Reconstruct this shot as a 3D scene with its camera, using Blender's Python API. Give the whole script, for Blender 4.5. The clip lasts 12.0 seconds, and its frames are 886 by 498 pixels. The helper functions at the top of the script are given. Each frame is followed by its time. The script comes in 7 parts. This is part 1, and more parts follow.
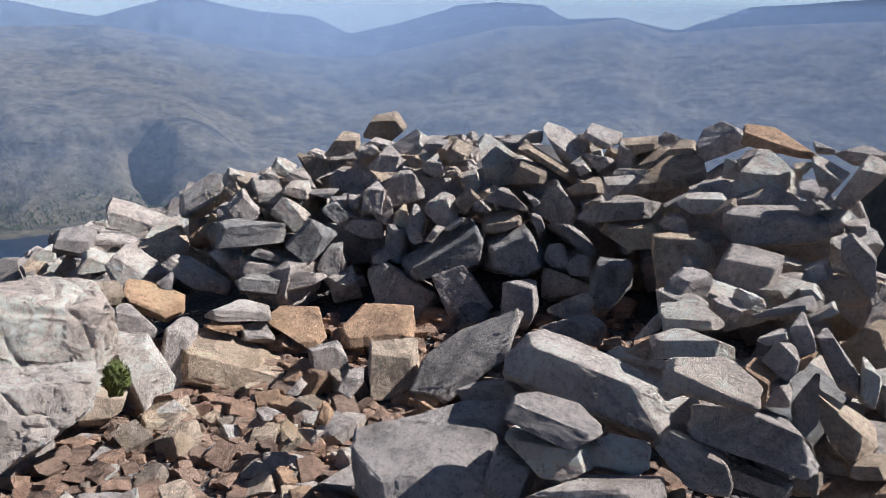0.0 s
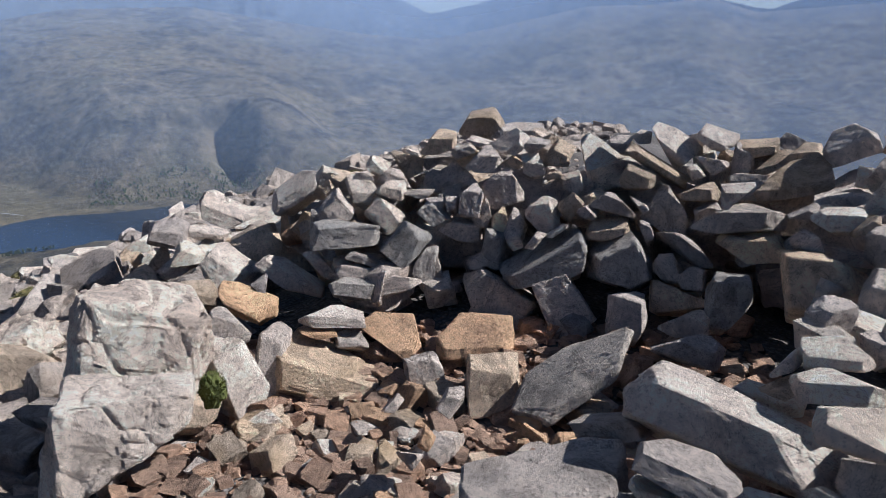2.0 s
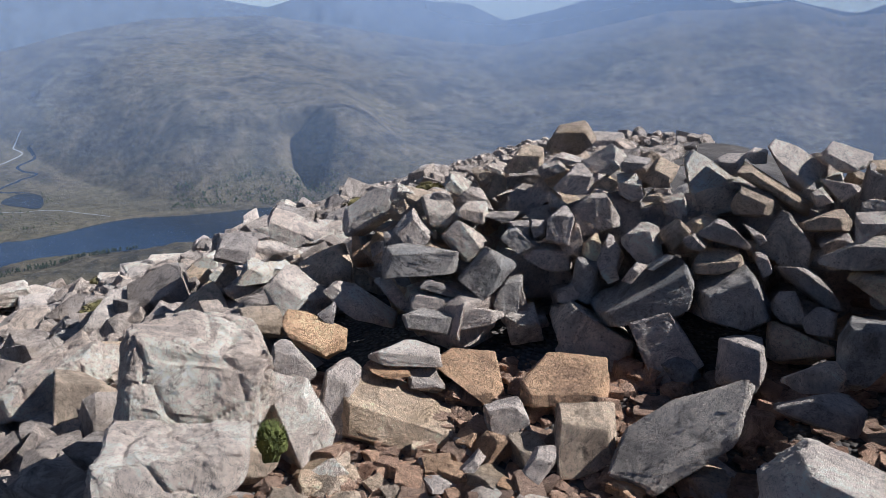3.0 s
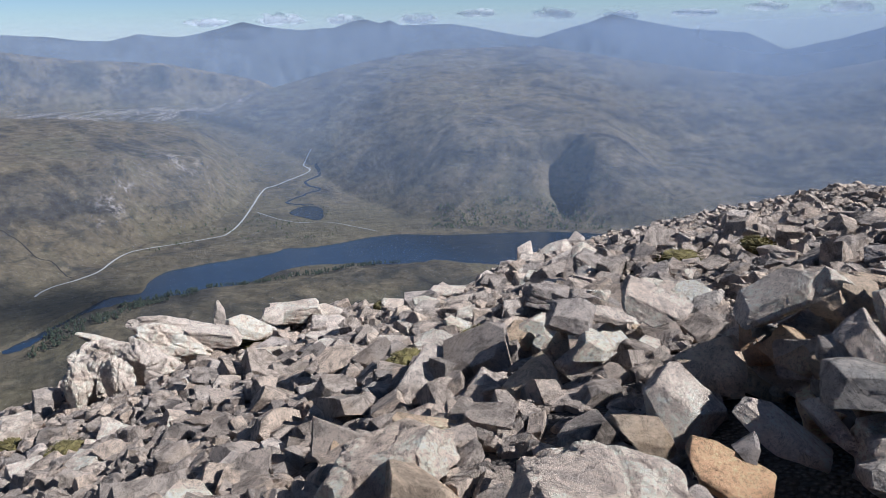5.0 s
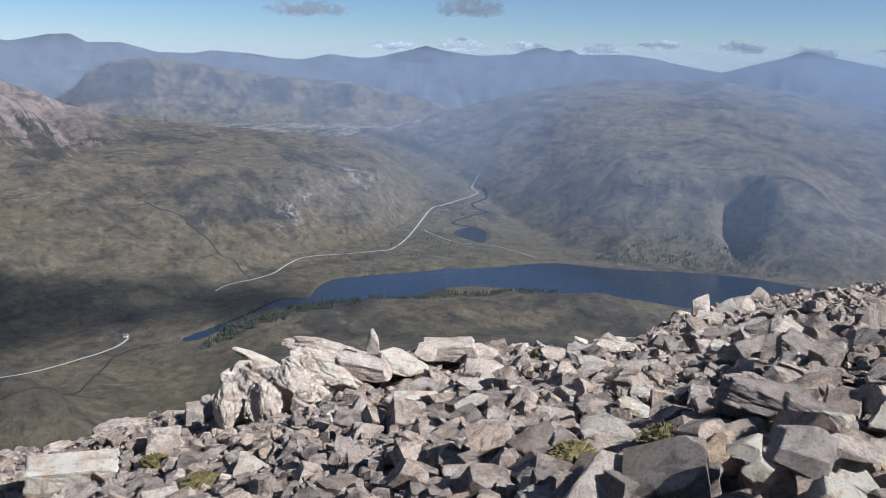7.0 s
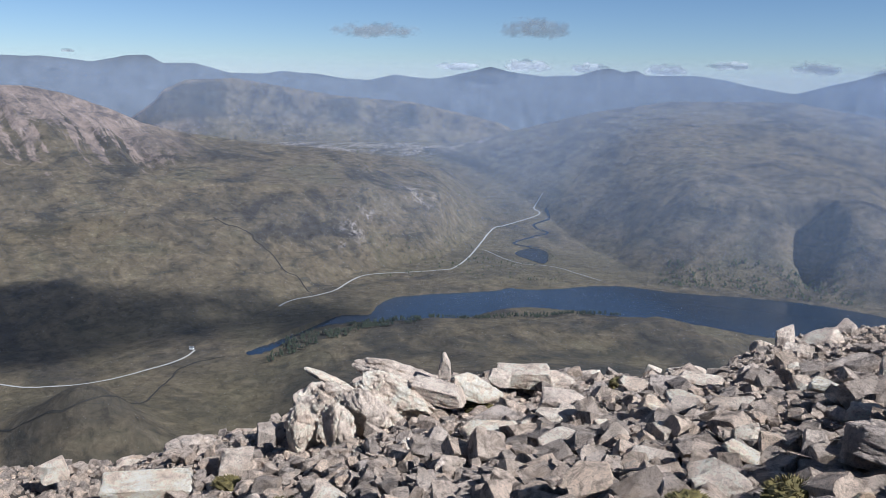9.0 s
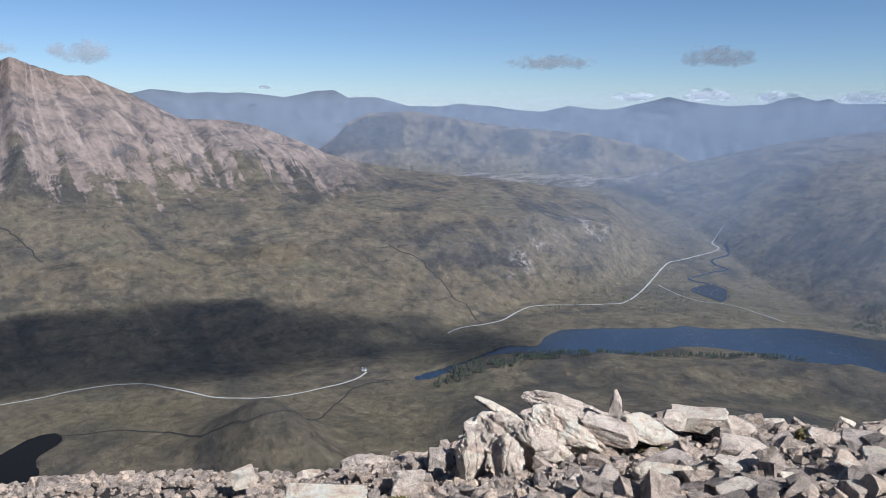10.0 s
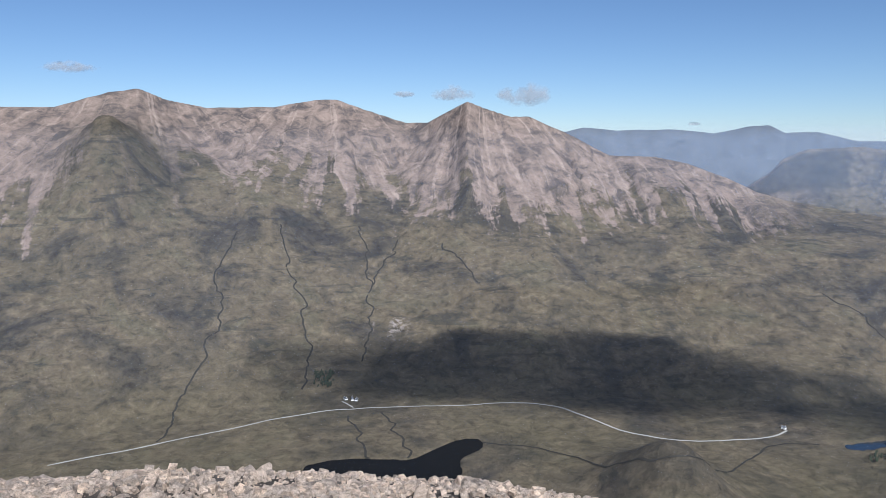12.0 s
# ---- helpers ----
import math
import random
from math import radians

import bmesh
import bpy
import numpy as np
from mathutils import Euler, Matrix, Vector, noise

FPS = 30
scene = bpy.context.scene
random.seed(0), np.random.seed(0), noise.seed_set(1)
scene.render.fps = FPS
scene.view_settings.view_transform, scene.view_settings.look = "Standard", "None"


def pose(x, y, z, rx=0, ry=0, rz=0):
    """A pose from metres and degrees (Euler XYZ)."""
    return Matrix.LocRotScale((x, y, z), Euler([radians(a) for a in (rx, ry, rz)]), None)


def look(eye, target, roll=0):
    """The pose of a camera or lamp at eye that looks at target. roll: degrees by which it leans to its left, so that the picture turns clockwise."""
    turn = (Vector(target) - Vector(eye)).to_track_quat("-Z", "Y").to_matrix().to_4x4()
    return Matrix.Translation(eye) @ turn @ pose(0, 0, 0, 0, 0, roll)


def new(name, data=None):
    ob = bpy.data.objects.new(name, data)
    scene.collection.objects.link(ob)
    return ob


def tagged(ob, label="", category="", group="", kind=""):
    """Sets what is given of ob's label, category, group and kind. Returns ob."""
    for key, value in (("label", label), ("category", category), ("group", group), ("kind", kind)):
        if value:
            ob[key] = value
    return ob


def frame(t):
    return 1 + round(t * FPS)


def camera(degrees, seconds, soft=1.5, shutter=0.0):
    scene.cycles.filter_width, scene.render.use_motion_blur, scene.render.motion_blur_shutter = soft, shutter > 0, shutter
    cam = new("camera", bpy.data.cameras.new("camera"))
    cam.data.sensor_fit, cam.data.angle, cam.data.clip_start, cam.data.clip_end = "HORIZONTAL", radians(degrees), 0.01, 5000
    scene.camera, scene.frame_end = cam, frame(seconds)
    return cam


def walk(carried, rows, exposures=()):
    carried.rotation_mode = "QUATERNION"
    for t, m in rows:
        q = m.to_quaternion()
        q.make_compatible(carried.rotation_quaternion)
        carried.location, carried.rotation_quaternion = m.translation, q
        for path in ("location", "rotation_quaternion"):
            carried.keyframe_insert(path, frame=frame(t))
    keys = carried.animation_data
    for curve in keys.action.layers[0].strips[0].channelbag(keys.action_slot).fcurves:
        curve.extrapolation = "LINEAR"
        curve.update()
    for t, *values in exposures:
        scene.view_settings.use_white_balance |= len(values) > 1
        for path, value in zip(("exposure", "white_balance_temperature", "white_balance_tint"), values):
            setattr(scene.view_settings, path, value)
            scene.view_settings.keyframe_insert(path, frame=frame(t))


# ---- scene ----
cam = camera(57.9, 12.0, soft=0.75)
ROWS = [
    (0.0, -0.001, -0.001, 1.601, 73.300, -0.700, 0.000),
    (0.5, 0.045, 0.140, 1.627, 73.077, -0.825, 0.801),
    (1.0, 0.024, 0.177, 1.664, 72.516, -0.859, 2.011),
    (1.5, -0.065, 0.164, 1.656, 72.032, -0.716, 3.519),
    (2.0, -0.116, 0.190, 1.658, 71.947, -0.269, 5.550),
    (2.5, -0.127, 0.386, 1.639, 72.332, 0.181, 7.916),
    (4.5, -0.826, 0.899, 1.645, 73.061, 0.703, 23.027),
    (5.0, -1.001, 1.147, 1.630, 74.620, 1.103, 28.952),
    (5.5, -1.165, 1.348, 1.598, 74.368, 0.852, 34.091),
    (6.0, -1.411, 1.604, 1.626, 74.680, 0.279, 38.539),
    (6.5, -1.472, 1.785, 1.658, 75.829, -0.641, 40.728),
    (8.5, -1.893, 1.838, 1.622, 77.193, -1.158, 42.327),
    (9.0, -1.907, 1.858, 1.630, 77.809, -1.101, 45.807),
    (9.5, -1.915, 1.819, 1.647, 78.813, -0.852, 51.098),
    (10.0, -1.862, 1.736, 1.681, 79.838, -0.443, 57.980),
    (10.5, -1.819, 1.664, 1.700, 80.788, -0.185, 65.912),
    (11.0, -1.855, 1.655, 1.685, 81.458, -0.046, 74.133),
    (11.5, -1.882, 1.691, 1.661, 81.992, 0.092, 81.582),
    (12.0, -1.957, 1.686, 1.652, 82.341, 0.134, 87.538),
]
walk(cam, [(t, pose(x, y, z, rx, ry, rz)) for t, x, y, z, rx, ry, rz in ROWS],
     [(0.0, 0.99, 5250.0, 10.0), (4.5, 0.73, 5300.0, 10.0), (8.5, 0.70, 5350.0, 10.0), (12.0, 0.78, 5400.0, 10.0)])

# ---- sky, sun, exposure ----
SUN_AZ, SUN_EL = -76.0, 40.0          # degrees left of +y, degrees up
SUN_DIR = Vector((-math.sin(radians(SUN_AZ)) * math.cos(radians(SUN_EL)),
                  math.cos(radians(SUN_AZ)) * math.cos(radians(SUN_EL)), math.sin(radians(SUN_EL))))
world = bpy.data.worlds.new("sky_world")
scene.world = world
world.use_nodes = True
wn = world.node_tree.nodes
sky = wn.new("ShaderNodeTexSky")
sky.sky_type = "NISHITA"
sky.sun_disc = False
sky.sun_elevation = radians(SUN_EL)
sky.sun_rotation = radians(-SUN_AZ)
sky.altitude = 900
sky.air_density, sky.dust_density, sky.ozone_density = 0.75, 0.15, 1.7
wn["Background"].inputs["Strength"].default_value = 0.047
world.node_tree.links.new(sky.outputs[0], wn["Background"].inputs["Color"])
sun_data = bpy.data.lights.new("sun", "SUN")
sun_data.energy = 5.0
sun_data.angle = radians(0.5)
sun_data.color = (1.0, 0.93, 0.83)
sun_lamp = new("sun", sun_data)
sun_lamp.matrix_world = look(SUN_DIR * 200, (0, 0, 0))

# ---- materials ----


def material(name, rough=0.85):
    m = bpy.data.materials.new(name)
    m.use_nodes = True
    b = m.node_tree.nodes["Principled BSDF"]
    b.inputs["Roughness"].default_value = rough
    b.inputs["Specular IOR Level"].default_value = 0.25
    return m, m.node_tree.nodes, m.node_tree.links, b


def ramp(nodes, stops):
    r = nodes.new("ShaderNodeValToRGB")
    e = r.color_ramp.elements
    while len(e) < len(stops):
        e.new(0.5)
    for el, (p, c) in zip(e, stops):
        el.position = p
        el.color = (*c, 1) if len(c) == 3 else (c[0], c[0], c[0], 1)
    return r


def noise_tex(nodes, links, vec, scale, detail=6, rough=0.6, dist=0.0):
    n = nodes.new("ShaderNodeTexNoise")
    n.inputs["Scale"].default_value = scale
    n.inputs["Detail"].default_value = detail
    n.inputs["Roughness"].default_value = rough
    n.inputs["Distortion"].default_value = dist
    if vec:
        links.new(vec, n.inputs["Vector"])
    return n


def mixc(nodes, links, fac, a, b, mode="MIX"):
    m = nodes.new("ShaderNodeMix")
    m.data_type = "RGBA"
    m.blend_type = mode
    for sock, v in ((m.inputs[0], fac), (m.inputs[6], a), (m.inputs[7], b)):
        if isinstance(v, (int, float)):
            sock.default_value = v
        elif isinstance(v, tuple):
            sock.default_value = (*v, 1)
        else:
            links.new(v, sock)
    return m.outputs[2]


def rock_material(name, light, dark, tint, speck=0.25, island=False):
    """Quartzite: two-tone body, iron stain, dark lichen specks, fine cracks."""
    m, nd, lk, bsdf = material(name, 0.88)
    geo = nd.new("ShaderNodeNewGeometry")
    info = nd.new("ShaderNodeObjectInfo")
    rnd = geo.outputs["Random Per Island"] if island else info.outputs["Random"]
    off = nd.new("ShaderNodeVectorMath")
    off.operation = "SCALE"
    comb = nd.new("ShaderNodeCombineXYZ")
    for i in range(3):
        lk.new(rnd, comb.inputs[i])
    lk.new(comb.outputs[0], off.inputs[0])
    off.inputs["Scale"].default_value = 37.0
    add = nd.new("ShaderNodeVectorMath")
    lk.new(geo.outputs["Position"], add.inputs[0])
    lk.new(off.outputs[0], add.inputs[1])
    p = add.outputs[0]
    body = noise_tex(nd, lk, p, 6.0, 10, 0.7, 0.8)
    warm = (1.38, 1.24, 1.11)
    light, dark = tuple(v * w for v, w in zip(light, warm)), tuple(v * w * 0.95 for v, w in zip(dark, warm))
    r1 = ramp(nd, [(0.35, dark), (0.45, tuple((v + w) / 2 for v, w in zip(dark, light))), (0.53, light)])
    lk.new(body.outputs[0], r1.inputs[0])
    grain = noise_tex(nd, lk, p, 48.0, 9, 0.8)
    r2 = ramp(nd, [(0.34, (0.42,)), (0.44, (0.92,)), (0.56, (1.1,)), (0.68, (1.38,))])
    lk.new(grain.outputs[0], r2.inputs[0])
    c = mixc(nd, lk, 1.0, r1.outputs[0], r2.outputs[0], "MULTIPLY")
    # each stone a little lighter, darker, warmer
    r3 = ramp(nd, [(0.0, (0.68, 0.68, 0.69)), (0.3, (0.95, 0.94, 0.93)), (0.7, (1.12, 1.08, 1.04)), (1.0, (1.32, 1.23, 1.12))])
    lk.new(rnd, r3.inputs[0])
    c = mixc(nd, lk, 1.0, c, r3.outputs[0], "MULTIPLY")
    stain = noise_tex(nd, lk, p, 2.6, 5, 0.6)
    r4 = ramp(nd, [(0.52, (0.0,)), (0.72, (0.75,))])
    lk.new(stain.outputs[0], r4.inputs[0])
    c = mixc(nd, lk, r4.outputs[0], c, tint)
    vor = nd.new("ShaderNodeTexVoronoi")
    vor.inputs["Scale"].default_value = 55.0
    lk.new(p, vor.inputs["Vector"])
    patch = noise_tex(nd, lk, p, 4.0, 4, 0.6)
    r5 = ramp(nd, [(0.0, (1.0,)), (0.28, (0.0,))])
    lk.new(vor.outputs[0], r5.inputs[0])
    r6 = ramp(nd, [(0.40, (0.0,)), (0.58, (speck,))])
    lk.new(patch.outputs[0], r6.inputs[0])
    mul = nd.new("ShaderNodeMath")
    mul.operation = "MULTIPLY"
    lk.new(r5.outputs[0], mul.inputs[0])
    lk.new(r6.outputs[0], mul.inputs[1])
    c = mixc(nd, lk, mul.outputs[0], c, (0.06, 0.06, 0.055))
    crack = nd.new("ShaderNodeTexVoronoi")
    crack.feature = "DISTANCE_TO_EDGE"
    crack.inputs["Scale"].default_value = 4.0
    warp = nd.new("ShaderNodeVectorMath")
    lk.new(p, warp.inputs[0])
    lk.new(body.outputs[1], warp.inputs[1])
    lk.new(warp.outputs[0], crack.inputs["Vector"])
    rc = ramp(nd, [(0.0, (0.0,)), (0.03, (1.0,))])
    lk.new(crack.outputs[0], rc.inputs[0])
    rk = ramp(nd, [(0.0, (0.22,)), (0.024, (1.0,))])
    lk.new(crack.outputs[0], rk.inputs[0])
    c = mixc(nd, lk, 0.8, c, rk.outputs[0], "MULTIPLY")
    c = mixc(nd, lk, 1.0, c, (0.84, 0.765, 0.70), "DARKEN")
    lk.new(c, bsdf.inputs["Base Color"])
    b0 = nd.new("ShaderNodeBump")
    b0.inputs["Strength"].default_value = 0.7
    b0.inputs["Distance"].default_value = 0.02
    lk.new(rc.outputs[0], b0.inputs["Height"])
    b1 = nd.new("ShaderNodeBump")
    b1.inputs["Strength"].default_value = 1.0
    b1.inputs["Distance"].default_value = 0.038
    mid = noise_tex(nd, lk, p, 12.0, 12, 0.78, 0.8)
    lk.new(mid.outputs[0], b1.inputs["Height"])
    lk.new(b0.outputs[0], b1.inputs["Normal"])
    b2 = nd.new("ShaderNodeBump")
    b2.inputs["Strength"].default_value = 0.8
    b2.inputs["Distance"].default_value = 0.009
    lk.new(grain.outputs[0], b2.inputs["Height"])
    last = b1.outputs[0]
    for size, deep in ((8.0, 0.019), (23.0, 0.011)):
        chip = nd.new("ShaderNodeTexVoronoi")
        chip.distance = "CHEBYCHEV"
        chip.inputs["Scale"].default_value = size
        lk.new(warp.outputs[0], chip.inputs["Vector"])
        b3 = nd.new("ShaderNodeBump")
        b3.inputs["Strength"].default_value = 0.9
        b3.inputs["Distance"].default_value = deep
        lk.new(chip.outputs["Distance"], b3.inputs["Height"])
        lk.new(last, b3.inputs["Normal"])
        last = b3.outputs[0]
    lk.new(last, b2.inputs["Normal"])
    lk.new(b2.outputs[0], bsdf.inputs["Normal"])
    return m


ROCK = {
    "grey": rock_material("quartzite_grey", (0.55, 0.505, 0.47), (0.32, 0.295, 0.28), (0.38, 0.28, 0.20), 0.6),
    "pale": rock_material("quartzite_pale", (0.62, 0.565, 0.515), (0.40, 0.365, 0.335), (0.46, 0.355, 0.26), 0.4),
    "tan": rock_material("quartzite_tan", (0.53, 0.445, 0.35), (0.31, 0.26, 0.205), (0.50, 0.335, 0.18), 0.5),
    "orange": rock_material("quartzite_iron_stained", (0.52, 0.365, 0.24), (0.36, 0.25, 0.17), (0.52, 0.31, 0.16), 0.35),
    "lichen": rock_material("quartzite_lichened", (0.42, 0.405, 0.385), (0.21, 0.205, 0.2), (0.42, 0.40, 0.37), 0.95),
}
ROCK_LOOSE = rock_material("quartzite_scree_blocks", (0.43, 0.39, 0.355), (0.15, 0.135, 0.125), (0.45, 0.335, 0.24), 0.55, True)
SHARDS = rock_material("quartzite_shards", (0.40, 0.29, 0.22), (0.18, 0.13, 0.10), (0.40, 0.21, 0.125), 0.2, True)


def ground_material():
    m, nd, lk, bsdf = material("summit_grit", 0.95)
    geo = nd.new("ShaderNodeNewGeometry")
    p = geo.outputs["Position"]
    a = noise_tex(nd, lk, p, 1.3, 6, 0.6)
    r = ramp(nd, [(0.3, (0.06, 0.048, 0.038)), (0.5, (0.13, 0.105, 0.085)), (0.75, (0.25, 0.21, 0.18))])
    lk.new(a.outputs[0], r.inputs[0])
    v = nd.new("ShaderNodeTexVoronoi")
    v.inputs["Scale"].default_value = 38.0
    lk.new(p, v.inputs["Vector"])
    r2 = ramp(nd, [(0.0, (1.25,)), (0.5, (0.55,))])
    lk.new(v.outputs[0], r2.inputs[0])
    c = mixc(nd, lk, 1.0, r.outputs[0], r2.outputs[0], "MULTIPLY")
    lk.new(c, bsdf.inputs["Base Color"])
    b = nd.new("ShaderNodeBump")
    b.inputs["Strength"].default_value = 0.9
    b.inputs["Distance"].default_value = 0.03
    b.invert = True
    lk.new(v.outputs[0], b.inputs["Height"])
    lk.new(b.outputs[0], bsdf.inputs["Normal"])
    return m


def moor_material():
    m, nd, lk, bsdf = material("moorland", 0.95)
    geo = nd.new("ShaderNodeNewGeometry")
    p = geo.outputs["Position"]
    at = {}
    for k in ("scree", "grass", "dark", "outcrop", "fan"):
        n = nd.new("ShaderNodeAttribute")
        n.attribute_name = k
        at[k] = n.outputs["Vector" if k == "fan" else "Fac"]

    def value(op, a, b):
        n = nd.new("ShaderNodeMath")
        n.operation = op
        for sock, v in zip(n.inputs, (a, b)):
            if isinstance(v, (int, float)):
                sock.default_value = v
            else:
                lk.new(v, sock)
        return n.outputs[0]

    def stretched(vec, scale):
        n = nd.new("ShaderNodeMapping")
        n.inputs["Scale"].default_value = scale
        lk.new(vec, n.inputs["Vector"])
        return n.outputs[0]

    def tone(src, stops):
        r = ramp(nd, stops)
        lk.new(src, r.inputs[0])
        return r.outputs[0]

    # heath: peat brown, olive and purple patches, fine tussock
    broad = noise_tex(nd, lk, p, 0.005, 9, 0.62, 0.6).outputs[0]
    c = tone(broad, [(0.38, (0.050, 0.043, 0.036)), (0.46, (0.090, 0.074, 0.051)), (0.54, (0.135, 0.106, 0.068)), (0.63, (0.116, 0.098, 0.062))])
    mid = noise_tex(nd, lk, p, 0.035, 10, 0.72, 0.5).outputs[0]
    c = mixc(nd, lk, 1.0, c, tone(mid, [(0.36, (0.5,)), (0.47, (0.91,)), (0.55, (1.09,)), (0.66, (1.5,))]), "MULTIPLY")
    bog = noise_tex(nd, lk, stretched(p, (0.4, 0.4, 2.5)), 0.016, 8, 0.66, 0.8).outputs[0]
    c = mixc(nd, lk, tone(bog, [(0.56, (0.0,)), (0.63, (0.65,))]), c, (0.034, 0.034, 0.030))
    c = mixc(nd, lk, at["grass"], c, tone(mid, [(0.35, (0.072, 0.060, 0.036)), (0.5, (0.126, 0.104, 0.056)), (0.65, (0.162, 0.129, 0.080))]))
    # scree: pale fans and stripes that run down from each top, grey-brown crag between
    streak = noise_tex(nd, lk, stretched(at["fan"], (2.3, 0.75, 3.0)), 1.0, 9, 0.66, 0.1).outputs[0]
    tongue = noise_tex(nd, lk, stretched(at["fan"], (0.85, 0.22, 3.0)), 1.0, 6, 0.62).outputs[0]
    rock = noise_tex(nd, lk, p, 0.014, 11, 0.74, 0.5).outputs[0]
    sep = nd.new("ShaderNodeSeparateXYZ")
    lk.new(at["fan"], sep.inputs[0])
    edge = value("ADD", value("ADD", sep.outputs[1], value("MULTIPLY", value("SUBTRACT", tongue, 0.5), 2.2)), value("MULTIPLY", value("SUBTRACT", rock, 0.5), 1.2))
    bare = value("MULTIPLY", tone(edge, [(0.1, (0.0,)), (0.24, (1.0,))]), at["scree"])
    crag = tone(rock, [(0.38, (0.085, 0.072, 0.068)), (0.5, (0.185, 0.142, 0.118)), (0.6, (0.265, 0.20, 0.163))])
    pale = tone(mid, [(0.35, (0.225, 0.168, 0.138)), (0.65, (0.36, 0.285, 0.236))])
    stripe = value("ADD", value("MULTIPLY", streak, 0.66), value("MULTIPLY", rock, 0.34))
    stones = mixc(nd, lk, tone(stripe, [(0.52, (0.0,)), (0.6, (0.95,))]), crag, pale)
    c = mixc(nd, lk, bare, c, stones)
    spots_ = noise_tex(nd, lk, p, 0.09, 8, 0.7).outputs[0]
    c = mixc(nd, lk, value("MULTIPLY", at["outcrop"], tone(spots_, [(0.46, (0.0,)), (0.56, (0.9,))])), c, (0.40, 0.34, 0.30))
    # dark: woods, crags and mottle, plus shade painted into hollows and the knoll
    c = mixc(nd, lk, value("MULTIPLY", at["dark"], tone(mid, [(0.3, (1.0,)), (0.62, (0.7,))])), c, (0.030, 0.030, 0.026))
    lk.new(c, bsdf.inputs["Base Color"])
    bp = nd.new("ShaderNodeBump")
    bp.inputs["Strength"].default_value = 0.8
    bp.inputs["Distance"].default_value = 11.0
    lk.new(mid, bp.inputs["Height"])
    b2 = nd.new("ShaderNodeBump")
    b2.inputs["Strength"].default_value = 0.8
    b2.inputs["Distance"].default_value = 26.0
    lk.new(rock, b2.inputs["Height"])
    lk.new(bp.outputs[0], b2.inputs["Normal"])
    lk.new(b2.outputs[0], bsdf.inputs["Normal"])
    return m


def plain_material(name, colour, rough=0.8, scale=3.0, var=0.25, spec=0.25):
    m, nd, lk, bsdf = material(name, rough)
    bsdf.inputs["Specular IOR Level"].default_value = spec
    geo = nd.new("ShaderNodeNewGeometry")
    n = noise_tex(nd, lk, geo.outputs["Position"], scale, 6, 0.65)
    r = ramp(nd, [(0.3, tuple(v * (1 - var) for v in colour)), (0.7, tuple(v * (1 + var) for v in colour))])
    lk.new(n.outputs[0], r.inputs[0])
    lk.new(r.outputs[0], bsdf.inputs["Base Color"])
    return m


def water_material(name, sheen, ior=1.33):
    m, nd, lk, bsdf = material(name, 0.12)
    bsdf.inputs["Base Color"].default_value = (0.012, 0.022, 0.04, 1) if ior > 1.2 else (0.007, 0.007, 0.007, 1)
    bsdf.inputs["IOR"].default_value = ior
    bsdf.inputs["Specular IOR Level"].default_value = sheen
    geo = nd.new("ShaderNodeNewGeometry")
    n = noise_tex(nd, lk, geo.outputs["Position"], 0.05, 8, 0.7)
    b = nd.new("ShaderNodeBump")
    b.inputs["Strength"].default_value = 0.35
    b.inputs["Distance"].default_value = 1.0
    lk.new(n.outputs[0], b.inputs["Height"])
    lk.new(b.outputs[0], bsdf.inputs["Normal"])
    return m


def haze_material():
    """Stand-in for haze, a blue see-through sheet: scatters sun and sky a little, lets the rest through."""
    m = bpy.data.materials.new("valley_haze")
    m.use_nodes = True
    nd, lk = m.node_tree.nodes, m.node_tree.links
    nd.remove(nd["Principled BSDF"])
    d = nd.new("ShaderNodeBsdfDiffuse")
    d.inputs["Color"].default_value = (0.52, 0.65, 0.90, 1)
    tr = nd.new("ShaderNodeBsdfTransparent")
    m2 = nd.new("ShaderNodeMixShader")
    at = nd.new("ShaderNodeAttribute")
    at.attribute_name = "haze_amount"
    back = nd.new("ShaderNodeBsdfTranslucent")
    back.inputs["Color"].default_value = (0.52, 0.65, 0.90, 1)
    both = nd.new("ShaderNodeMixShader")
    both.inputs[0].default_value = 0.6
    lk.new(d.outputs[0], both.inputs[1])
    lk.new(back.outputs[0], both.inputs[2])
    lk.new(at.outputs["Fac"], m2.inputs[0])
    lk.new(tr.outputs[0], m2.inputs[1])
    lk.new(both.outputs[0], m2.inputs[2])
    lk.new(m2.outputs[0], nd["Material Output"].inputs["Surface"])
    return m


def cloud_material(name, white):
    """Vapour: how thick it is at each place comes with the mesh."""
    m = bpy.data.materials.new(name)
    m.use_nodes = True
    nd, lk = m.node_tree.nodes, m.node_tree.links
    nd.remove(nd["Principled BSDF"])
    d, t = nd.new("ShaderNodeBsdfDiffuse"), nd.new("ShaderNodeBsdfTranslucent")
    tr = nd.new("ShaderNodeBsdfTransparent")
    m1, m2 = nd.new("ShaderNodeMixShader"), nd.new("ShaderNodeMixShader")
    for k, node in enumerate((d, t)):
        node.inputs["Color"].default_value = (white, white, white * 1.03, 1)
        lk.new(node.outputs[0], m1.inputs[k + 1])
    at = nd.new("ShaderNodeAttribute")
    at.attribute_name = "vapour"
    lk.new(at.outputs["Fac"], m2.inputs[0])
    lk.new(tr.outputs[0], m2.inputs[1])
    lk.new(m1.outputs[0], m2.inputs[2])
    lk.new(m2.outputs[0], nd["Material Output"].inputs["Surface"])
    return m


